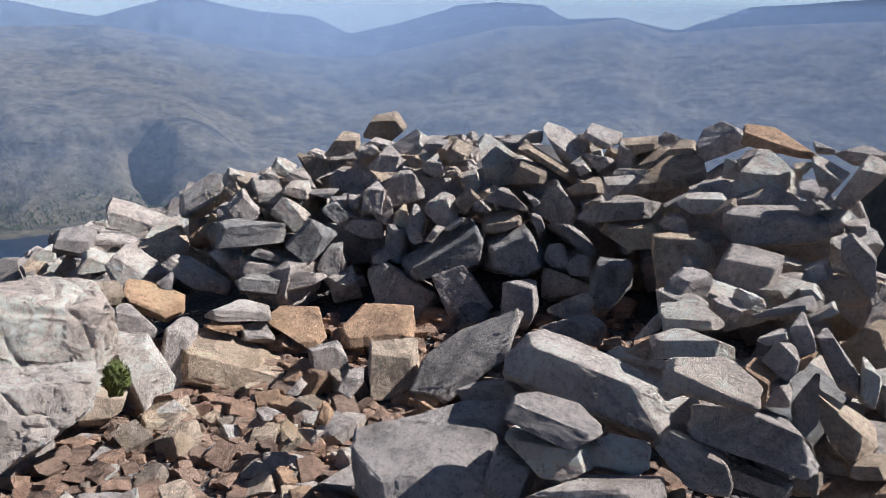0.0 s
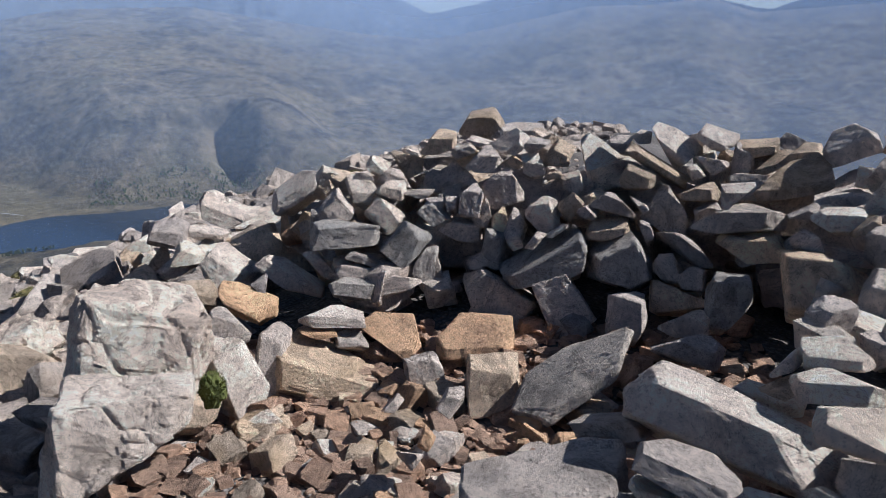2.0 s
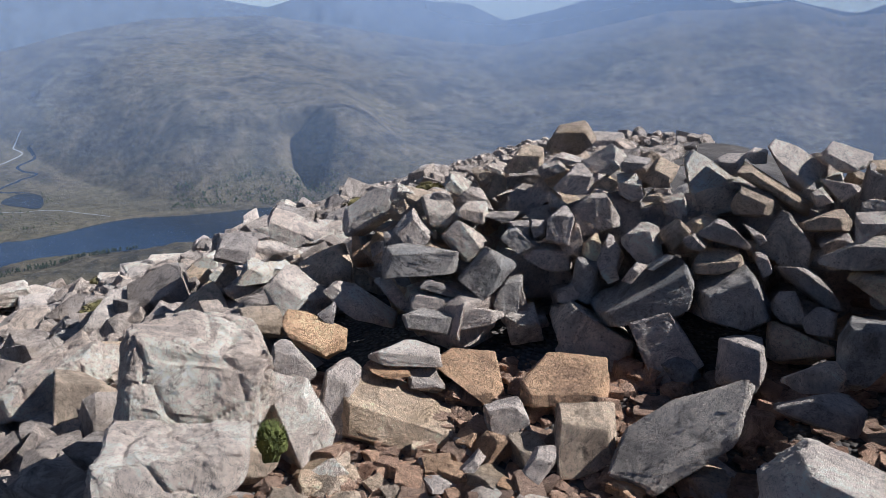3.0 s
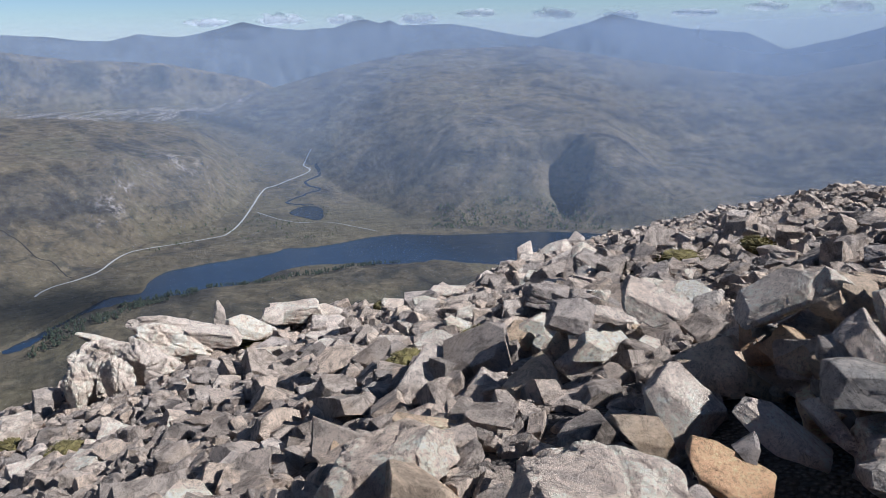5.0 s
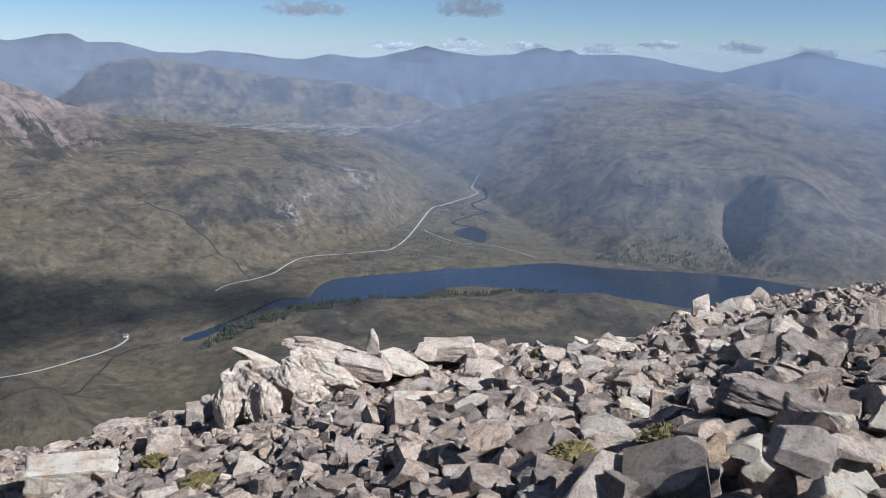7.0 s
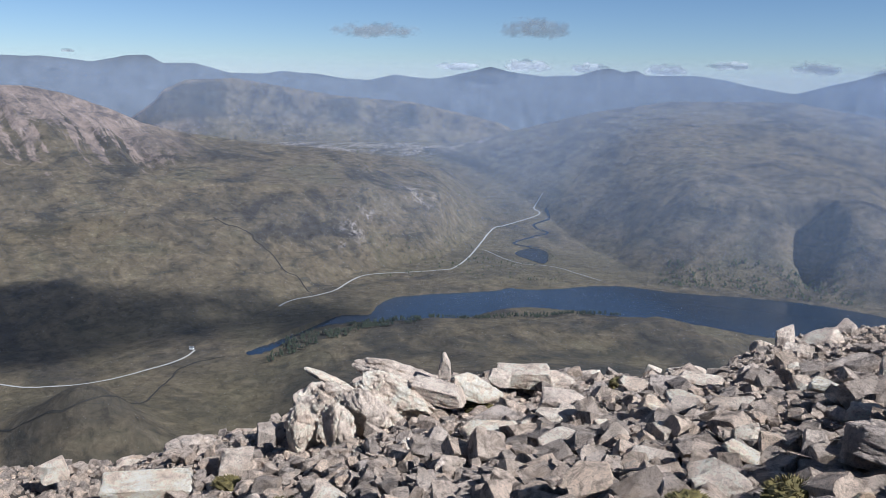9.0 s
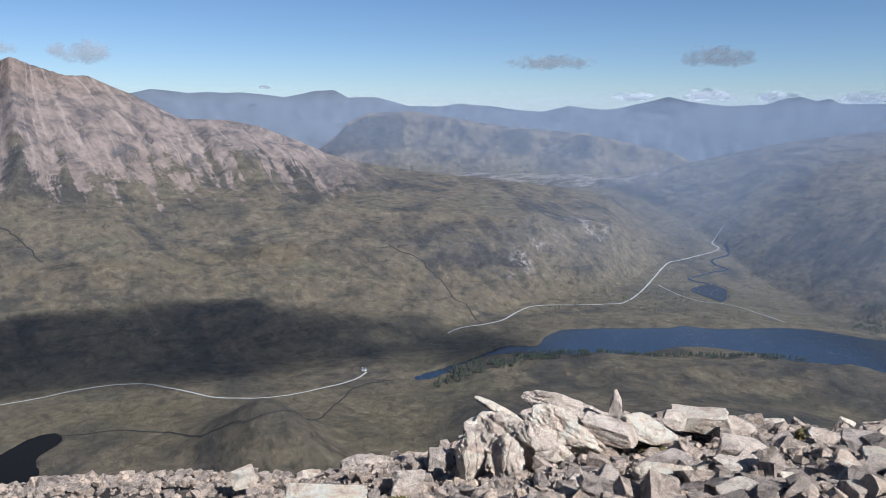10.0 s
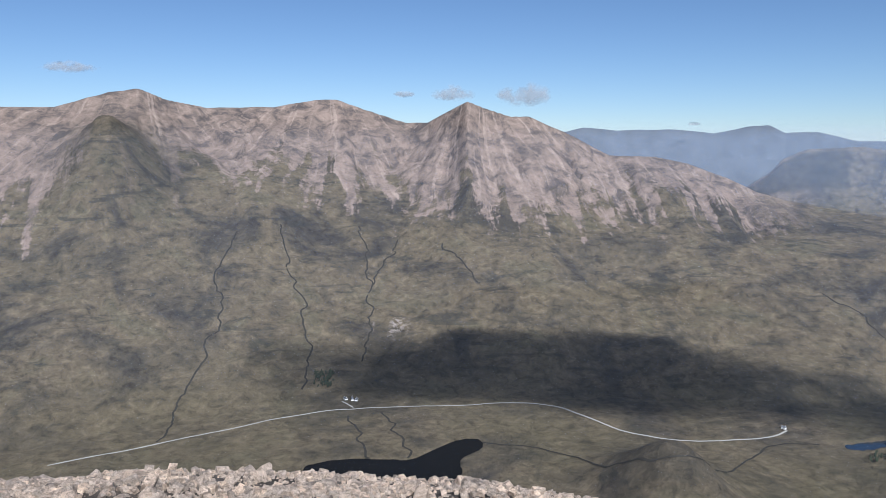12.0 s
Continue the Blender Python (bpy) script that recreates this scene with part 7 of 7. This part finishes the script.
shaped_boulder(-5.63, 9.00, -1.61, 0.35, 0.21, 0.20, -22, -2, 28, "pale", 0.5, (0.2, 0.9, 0.1, 0.45, 0.65, 0.55, 0.35, 0.1))
shaped_boulder(-5.18, 9.10, -1.48, 0.46, 0.20, 0.15, -22, -10, 28, "pale", 0.5, (0.2, 0.6, 0, 0, 0.55, 1, 0.45, 0.4))
shaped_boulder(-6.01, 11.38, -2.01, 0.30, 0.24, 0.32, -20, 12, 19, "grey", 0.3, (0.5, 0.45, 0.5, 0.3, 0.2, 0.7, 0.1, 0.55))
boulder(-10.19, 21.68, -5.17, 0.66, 0.41, 0.52, 0, -6, 26, "block", "pale")
shaped_boulder(-8.23, 18.02, -3.63, 0.38, 0.42, 0.80, -17, -3, 22, "grey", 0.3, (0.9, 0.25, 0.1, 0.35, 0.5, 0.65, 0, 0.05))
shaped_boulder(-6.93, 15.26, -2.91, 0.53, 0.37, 0.43, -18, 3, 20, "pale", 0.5, (0.15, 0.85, 0, 0, 0.6, 0.4, 0.4, 0.15))
shaped_boulder(-7.92, 19.08, -3.71, 0.88, 0.49, 0.45, -19, -28, 28, "pale", 0.5, (0.45, 0.3, 0.55, 0.25, 0, 0, 0.4, 0.7))
shaped_boulder(-8.29, 21.63, -4.03, 0.56, 0.35, 0.38, -15, -9, 20, "pale", 0.5, (0.6, 1, 0.4, 0.65, 0.4, 0.35, 0, 0))
shaped_boulder(-5.89, 12.74, -2.23, 0.39, 0.20, 0.17, -19, 6, 18, "pale", 0.5, (0.25, 0.65, 0, 0, 0.4, 1, 0.6, 0.35))
shaped_boulder(-4.68, 10.07, -1.39, 0.31, 0.17, 0.16, -19, 3, 18, "pale", 0.4, (0.25, 1, 0.75, 0.3, 0.2, 0.7, 0, 0))
shaped_boulder(-3.73, 8.27, -0.85, 0.30, 0.17, 0.16, -21, -6, 18, "grey", 0.3, (0.1, 1, 0.3, 0.5, 0.1, 0.5, 0, 0))
shaped_boulder(-3.37, 7.13, -0.59, 0.30, 0.21, 0.24, -23, -13, 21, "grey", 0.3, (0.5, 0.75, 0.5, 0.25, 0, 0, 0.1, 0.25))
shaped_boulder(-3.72, 7.21, -0.75, 0.17, 0.13, 0.17, -23, -4, 20, "pale", 0.4, (0, 0, 0.2, 0.45, 0.5, 0.55, 0, 0.05))
shaped_boulder(-4.29, 7.44, -0.97, 0.21, 0.14, 0.16, -24, -17, 31, "grey", 0.4, (0.25, 0.65, 0, 0, 0.1, 1, 0.4, 0.35))
shaped_boulder(-4.06, 6.84, -0.82, 0.26, 0.13, 0.11, -25, 16, 16, "pale", 0.5, (0.2, 0.7, 0.1, 0.9, 0.6, 0.1, 0.4, 0.3))
shaped_boulder(-7.36, 9.24, -2.37, 0.57, 0.25, 0.18, -24, -1, 37, "pale", 0.5, (0.1, 0.35, 0.1, 0.7, 0.75, 0.3, 0.25, 0.65))
shaped_boulder(-5.44, 7.40, -1.38, 0.29, 0.20, 0.23, -25, -13, 39, "pale", 0.4, (0.7, 0.75, 0.3, 0.5, 0.15, 0.5, 0.25, 0.25))
shaped_boulder(-4.72, 6.83, -1.09, 0.39, 0.18, 0.14, -26, -4, 31, "pale", 0.5, (0.2, 0.4, 0.8, 0.35, 0.1, 0.65, 0.15, 0.6))
shaped_boulder(-6.10, 7.60, -1.68, 0.50, 0.25, 0.21, -25, -8, 40, "pale", 0.6, (0.45, 0.6, 0.55, 0.5, 0.15, 0.5, 0.2, 0.4))
boulder(-1.23, 3.01, 0.19, 0.21, 0.19, 0.21, -14, -15, 58, "block", "pale")
boulder(0.18, 2.23, 0.48, 0.23, 0.11, 0.05, -7, -21, -34, "slab", "grey")
boulder(-0.48, 3.17, 0.14, 0.16, 0.13, 0.14, -15, 0, 19, "block", "grey")
boulder(-0.87, 7.46, -0.02, 0.37, 0.22, 0.18, 3, -6, -3, "block", "grey")
boulder(-0.38, 8.87, -0.06, 0.39, 0.26, 0.24, -3, -14, 9, "block", "tan")
boulder(-2.71, 12.58, -1.05, 0.41, 0.30, 0.30, 4, 0, 17, "block", "grey")
boulder(-7.89, 9.97, -2.58, 0.59, 0.37, 0.30, 2, 3, 38, "block", "grey")
boulder(-11.76, 10.50, -3.44, 1.62, 0.50, 0.43, 4, 7, 36, "block", "pale")
boulder(-11.70, 9.06, -3.16, 0.96, 0.34, 0.13, -7, 25, 49, "block", "pale")
boulder(-12.60, 5.08, -3.66, 0.37, 0.26, 0.24, 4, -2, 74, "block", "pale")



# ---- loose stones over the slope ----
def loose_library(count, cuts, seed, flat=0.75):
    lib = []
    for k in range(count):
        bm = rock_bmesh("wedge" if k % 4 == 0 else "block", seed + k, cuts, 0)
        bm.verts.ensure_lookup_table()
        lib.append((np.array([v.co[:] for v in bm.verts]), np.array([[v.index for v in f.verts] for f in bm.faces])))
        bm.free()
    return lib


def rotations(rx, ry, rz):
    cx, sx, cy, sy, cz, sz = np.cos(rx), np.sin(rx), np.cos(ry), np.sin(ry), np.cos(rz), np.sin(rz)
    m = np.empty((len(rx), 3, 3))
    m[:, 0] = np.stack([cz * cy, cz * sy * sx - sz * cx, cz * sy * cx + sz * sx], -1)
    m[:, 1] = np.stack([sz * cy, sz * sy * sx + cz * cx, sz * sy * cx - cz * sx], -1)
    m[:, 2] = np.stack([-sy, cy * sx, cy * cx], -1)
    return m


def strew(name, label, lib, xs, ys, sizes, mat, rng, sink=0.22, lie=25.0, flat=(0.55, 1.05)):
    """Many small stones lying on the ground, one object."""
    n = len(xs)
    z = height(xs, ys)
    dims = np.stack([sizes * rng.uniform(0.9, 1.5, n), sizes * rng.uniform(0.7, 1.1, n), sizes * rng.uniform(flat[0], flat[1], n)], -1)
    rot = rotations(np.radians(rng.uniform(-lie, lie, n)), np.radians(rng.uniform(-lie, lie, n)), rng.uniform(0, 6.28, n))
    pick = rng.randint(0, len(lib), n)
    allv, allf, base = [], [], 0
    for k, (v, f) in enumerate(lib):
        ids = np.nonzero(pick == k)[0]
        if not len(ids):
            continue
        p = np.einsum("nij,nvj->nvi", rot[ids], v[None] * dims[ids][:, None])
        p += np.stack([xs[ids], ys[ids], z[ids] + dims[ids, 2] * (0.5 - sink)], -1)[:, None]
        allv.append(p.reshape(-1, 3))
        allf.append((f[None] + (np.arange(len(ids)) * len(v))[:, None, None]).reshape(-1, 3) + base)
        base += len(ids) * len(v)
    V, F = np.concatenate(allv), np.concatenate(allf)
    me = bpy.data.meshes.new(name)
    me.vertices.add(len(V))
    me.vertices.foreach_set("co", V.ravel())
    me.loops.add(F.size)
    me.loops.foreach_set("vertex_index", F.ravel().astype(np.int32))
    me.polygons.add(len(F))
    me.polygons.foreach_set("loop_start", (np.arange(len(F)) * 3).astype(np.int32))
    me.polygons.foreach_set("use_smooth", np.zeros(len(F), bool))
    me.materials.append(mat)
    me.update(calc_edges=True)
    return tagged(new(name, me), label, "stones", kind="stuff")


def in_shelter(x, y):
    return ((x > -1.5) & (x < 2.0) & (y > 1.5) & (y < 5.0))


LOOSE = loose_library(26, 4, 500)
FINE = loose_library(16, 1, 700)
srng = np.random.RandomState(11)


def polar_spots(count, a0, a1, r0, r1, power=1.0):
    az = np.radians(srng.uniform(a0, a1, count))
    r = r0 + (r1 - r0) * srng.uniform(0, 1, count) ** power
    return CX - np.sin(az) * r, CY + np.cos(az) * r


def keep(x, y, ok):
    return x[ok], y[ok]


# the nearest loose blocks, one by one
for k in range(120):
    az, r = radians(stone_rng.uniform(-8, 88)), 1.3 + 9.5 * stone_rng.random() ** 0.85
    x, y = CX - math.sin(az) * r, CY + math.cos(az) * r
    if -1.75 < x < 2.0 and 1.4 < y < 5.2:
        continue
    s = min(0.38, max(0.11, stone_rng.lognormvariate(-1.85, 0.32)))
    h = s * stone_rng.uniform(0.45, 0.9)
    boulder(x, y, float(height(x, y)) + h * 0.3, s * stone_rng.uniform(0.9, 1.4), s * stone_rng.uniform(0.7, 1.0), h, stone_rng.uniform(-22, 22), stone_rng.uniform(-22, 22),
            stone_rng.uniform(0, 360), stone_rng.choice(("block", "block", "block", "wedge", "slab")), stone_rng.choice(("grey", "grey", "pale", "pale", "tan", "lichen") if r < 5 else ("grey", "pale", "pale")))

# blocks of the boulder field
x, y = polar_spots(20000, -12, 72, 1.1, 25, 0.78)
rr = np.hypot(x - CX, y - CY)
azs = np.degrees(np.arctan2(-(x - CX), y - CY))
ok = ~in_shelter(x, y) & (rr < RIM(azs) + 1.5) & (srng.uniform(0, 1, len(x)) < 1.0)
x, y = keep(x, y, ok)
strew("boulder_field", "grey angular quartzite blocks covering the slope", LOOSE, x, y, np.clip(srng.lognormal(-2.42, 0.45, len(x)), 0.045, 0.34), ROCK_LOOSE, srng, 0.1, 32.0, (0.35, 0.85))
x, y = polar_spots(15000, -12, 125, 0.4, 24, 0.72)
rr = np.hypot(x - CX, y - CY)
azs = np.degrees(np.arctan2(-(x - CX), y - CY))
ok = ~in_shelter(x, y) & (rr < RIM(azs) + 1.0)
x, y = keep(x, y, ok)
strew("stone_rubble", "small broken quartzite stones between the blocks", LOOSE, x, y, np.clip(srng.lognormal(-2.85, 0.5, len(x)), 0.02, 0.2) * np.where(azs[ok] > 64, 0.7, 1.0), ROCK_LOOSE, srng)
x, y = polar_spots(4200, 125, 348, 0.5, 8.5, 0.7)
x, y = keep(x, y, ~in_shelter(x, y))
strew("stone_rubble", "small broken quartzite stones on the trodden summit", FINE, x, y, np.clip(srng.lognormal(-2.9, 0.5, len(x)), 0.02, 0.2), ROCK_LOOSE, srng)
# finer scree at the far edge
x, y = polar_spots(16000, 62, 128, 8.0, 18.5, 1.0)
strew("scree", "fine pale quartzite scree at the summit edge", FINE, x, y, np.clip(srng.lognormal(-3.0, 0.55, len(x)), 0.022, 0.3), ROCK_LOOSE, srng)
# shards on the shelter floor
SHARD = loose_library(14, 3, 900)
x, y = srng.uniform(-1.5, 0.9, 4200), srng.uniform(1.1, 3.6, 4200)
x, y = keep(x, y, y > 1.45 + 0.5 * fbm(x / 0.5, y / 0.5, 97, 3))
strew("floor_shards", "brown and tan stone shards on the shelter floor", SHARD, x, y, np.clip(srng.lognormal(-3.3, 0.5, len(x)), 0.012, 0.11), SHARDS, srng, 0.15, 20.0, (0.25, 0.7))


# larger shards, one by one
for k in range(150):
    x, y = stone_rng.uniform(-1.25, 0.35), stone_rng.uniform(1.75, 3.1)
    s = min(0.15, max(0.05, stone_rng.lognormvariate(-2.5, 0.3)))
    h = s * stone_rng.uniform(0.35, 0.8)
    colour = stone_rng.choice(("tan", "tan", "orange", "grey", "pale"))
    shard = new("stone_shard", stone_mesh(stone_rng.choice(("block", "block", "wedge", "slab")), colour, s, stone_rng.randrange(99)))
    shard.matrix_world = pose(x, y, float(height(x, y)) + h * 0.42, stone_rng.uniform(-25, 25), stone_rng.uniform(-25, 25), stone_rng.uniform(0, 360)) @ Matrix.Diagonal((s * stone_rng.uniform(0.9, 1.5), s, h, 1))
    tagged(shard, COLOUR_WORDS[colour] + " broken stone shard on the shelter floor", "stone", "shards on the shelter floor")


# ---- moss, pointed stone ----
def moss_cushion(x, y, z, w, d, h, mat, label, seed):
    """A low cushion of many short shoots."""
    rng = random.Random(seed)
    bm = bmesh.new()
    bmesh.ops.create_icosphere(bm, subdivisions=3, radius=0.5)
    for v in bm.verts:
        v.co *= 0.82 + 0.35 * noise.noise(v.co * 5 + Vector((seed, 0, 0)))
    for _ in range(420):
        a, u = rng.uniform(0, 6.28), rng.uniform(-0.1, 1)
        n = Vector((math.cos(a) * math.sqrt(max(0, 1 - u * u)), math.sin(a) * math.sqrt(max(0, 1 - u * u)), u))
        c = n * 0.44
        t = n.orthogonal().normalized() * 0.022
        tip = c + n * rng.uniform(0.06, 0.14) + Vector((rng.uniform(-0.04, 0.04), rng.uniform(-0.04, 0.04), 0))
        vs = [bm.verts.new(q) for q in (c + t, c - t, tip)]
        bm.faces.new(vs)
    ob = new("moss_cushion", to_mesh("moss_cushion", bm, mat))
    ob.matrix_world = pose(x, y, z, 0, 0, rng.uniform(0, 360)) @ Matrix.Diagonal((w, d, h, 1))
    return tagged(ob, label, "moss", "moss among the stones")


moss_cushion(-1.14, 2.58, 0.33, 0.10, 0.10, 0.15, MOSS, "bright green moss in a gap between blocks", 1)
for k, (x, y, w) in enumerate(((-3.3, 5.75, 0.42), (-3.75, 5.5, 0.36), (-2.75, 6.1, 0.3), (-9.6, 10.1, 0.5), (-9.2, 9.9, 0.6), (-9.0, 10.3, 0.4), (-2.6, 8.6, 0.5), (-2.0, 9.2, 0.4), (-7.6, 5.4, 0.5), (-9.5, 6.0, 0.5), (-8.3, 12.0, 0.5), (-10.3, 9.6, 0.5))):
    moss_cushion(x, y, float(height(x, y)) + 0.06, w, w * 0.7, 0.2, DRYMOSS, "yellow-brown moss and grass between grey stones", 10 + k)
pointed = boulder(-10.9, 10.75, -3.08, 0.2, 0.14, 0.42, 4, -6, 40, "wedge", "pale")
pointed["label"] = "small pale pointed stone set upright on the outcrop"


# ---- woods ----
def wood(name, label, spots, seed, tall=(7, 13), mat=PINE, wide=0.42):
    """Scattered trees far below: trunk and ragged clumps, joined."""
    rng = random.Random(seed)
    verts, faces, slots = [], [], []
    for p in spots:
        g = float(height(p.x, p.y))
        h = rng.uniform(*tall)
        b = len(verts)
        r = h * 0.025
        verts += [(p.x - r, p.y - r, g - 1), (p.x + r, p.y - r, g - 1), (p.x, p.y + r, g - 1), (p.x, p.y, g + h * 0.8)]
        faces += [(b, b + 1, b + 3), (b + 1, b + 2, b + 3), (b + 2, b, b + 3)]
        slots += [1] * 3
        for k in range(5):
            a, s = rng.uniform(0, 6.28), h * wide * rng.uniform(0.35, 0.7) * (1.15 - 0.13 * k)
            c = Vector((p.x + math.cos(a) * s * 0.5, p.y + math.sin(a) * s * 0.5, g + h * (0.38 + 0.14 * k)))
            b = len(verts)
            for dx, dy, dz in ((1, 0, 0), (0, 1, 0), (-1, 0, 0), (0, -1, 0), (0, 0, 0.8), (0, 0, -0.5)):
                j = rng.uniform(0.65, 1.25)
                verts.append((c.x + dx * s * j, c.y + dy * s * j, c.z + dz * s * j))
            for i in range(4):
                faces += [(b + i, b + (i + 1) % 4, b + 4), (b + (i + 1) % 4, b + i, b + 5)]
            slots += [0] * 8
    ob = mesh_object(name, verts, faces, mat)
    ob.data.materials.append(BARK)
    ob.data.polygons.foreach_set("material_index", slots)
    return tagged(ob, label, "trees", kind="stuff")


wood_rng = random.Random(31)


def spots(count, a0, a1, dip0, dip1, dip_l=None, clump=0.0):
    out = []
    while len(out) < count:
        a = wood_rng.uniform(a0, a1)
        u = (a - a0) / (a1 - a0)
        lo, hi = (dip0, dip1) if dip_l is None else (dip0 + (dip_l[0] - dip0) * u, dip1 + (dip_l[1] - dip1) * u)
        q = Vector((*on_floor(a, wood_rng.uniform(lo, hi)), 0))
        if clump and vnoise(np.array(q.x / 45), np.array(q.y / 45), 77) < clump:
            continue
        if any(inside(np.array([q.x]), np.array([q.y]), poly)[0] for _, poly, _ in WATERS):
            continue
        out.append(q)
    return out


wood("pine_wood", "dark green pine wood along the loch shore", spots(330, 47.0, 58.5, 17.7, 18.5, (18.9, 20.2), 0.35), 1)
wood("pine_wood", "dark pines along the crest of the knoll", spots(230, 32.5, 46.5, 16.55, 17.1, (17.5, 18.1), 0.25), 2)
wood("birch_wood", "pale green birch wood on the far shore", spots(330, 17.0, 30.0, 13.0, 14.05, None, 0.2), 3, (7, 13), BIRCH, 0.5)
wood("birch_wood", "scattered bushes and trees on the valley floor", spots(330, 37.0, 52.0, 8.5, 14.3, None, 0.5), 4, (5, 9), BIRCH, 0.55)
wood("spruce_copse", "small dark spruce copse above the road", spots(60, 95.6, 97.0, 17.15, 17.7), 5, (9, 14))


# ---- cottages by the road ----
def box(bm, x0, x1, y0, y1, z0, z1):
    vs = [bm.verts.new((x, y, z)) for z in (z0, z1) for x, y in ((x0, y0), (x1, y0), (x1, y1), (x0, y1))]
    for f in ((3, 2, 1, 0), (4, 5, 6, 7), (0, 1, 5, 4), (1, 2, 6, 5), (2, 3, 7, 6), (3, 0, 4, 7)):
        bm.faces.new([vs[i] for i in f])


def cottage(az, dip, turn, length):
    q = drape(az, dip)
    home = tagged(new("cottage"), "white harled cottage with a slate roof by the road", "cottage", "cottages by the road")
    home.matrix_world = pose(q.x, q.y, float(height(q.x, q.y)) - 0.5, 0, 0, turn)
    bm = bmesh.new()
    box(bm, -length / 2, length / 2, -3.2, 3.2, 0, 4.2)
    wall = part("wall", to_mesh("wall", bm, HARL), home)
    bm = bmesh.new()
    L = length / 2 + 0.3
    vs = [bm.verts.new(c) for c in ((-L, -3.5, 4.1), (L, -3.5, 4.1), (L, 3.5, 4.1), (-L, 3.5, 4.1), (-L, 0, 7.0), (L, 0, 7.0))]
    for f in ((0, 1, 5, 4), (2, 3, 4, 5), (0, 4, 3), (1, 2, 5), (3, 2, 1, 0)):
        bm.faces.new([vs[i] for i in f])
    roof = part("roof", to_mesh("roof", bm, SLATE), home, "grey slate roof")
    for s in (-1, 1):
        bm = bmesh.new()
        box(bm, s * (L - 1.2), s * (L - 0.4), -0.5, 0.5, 6.4, 8.0) if s > 0 else box(bm, -(L - 0.4), -(L - 1.2), -0.5, 0.5, 6.4, 8.0)
        part("chimney", to_mesh("chimney", bm, HARL), roof)
    for k in range(4):
        bm = bmesh.new()
        cx = -length / 2 + length * (k + 0.5) / 4
        box(bm, cx - 0.55, cx + 0.55, -3.26, -3.2, 1.3, 2.8)
        part("window", to_mesh("window", bm, PANE), wall, "dark window pane")
    return home


cottage(94.25, 18.2, 8, 15)
cottage(94.75, 18.15, 30, 11)
cottage(93.95, 18.25, -12, 10)
cottage(63.7, 18.75, 40, 9)
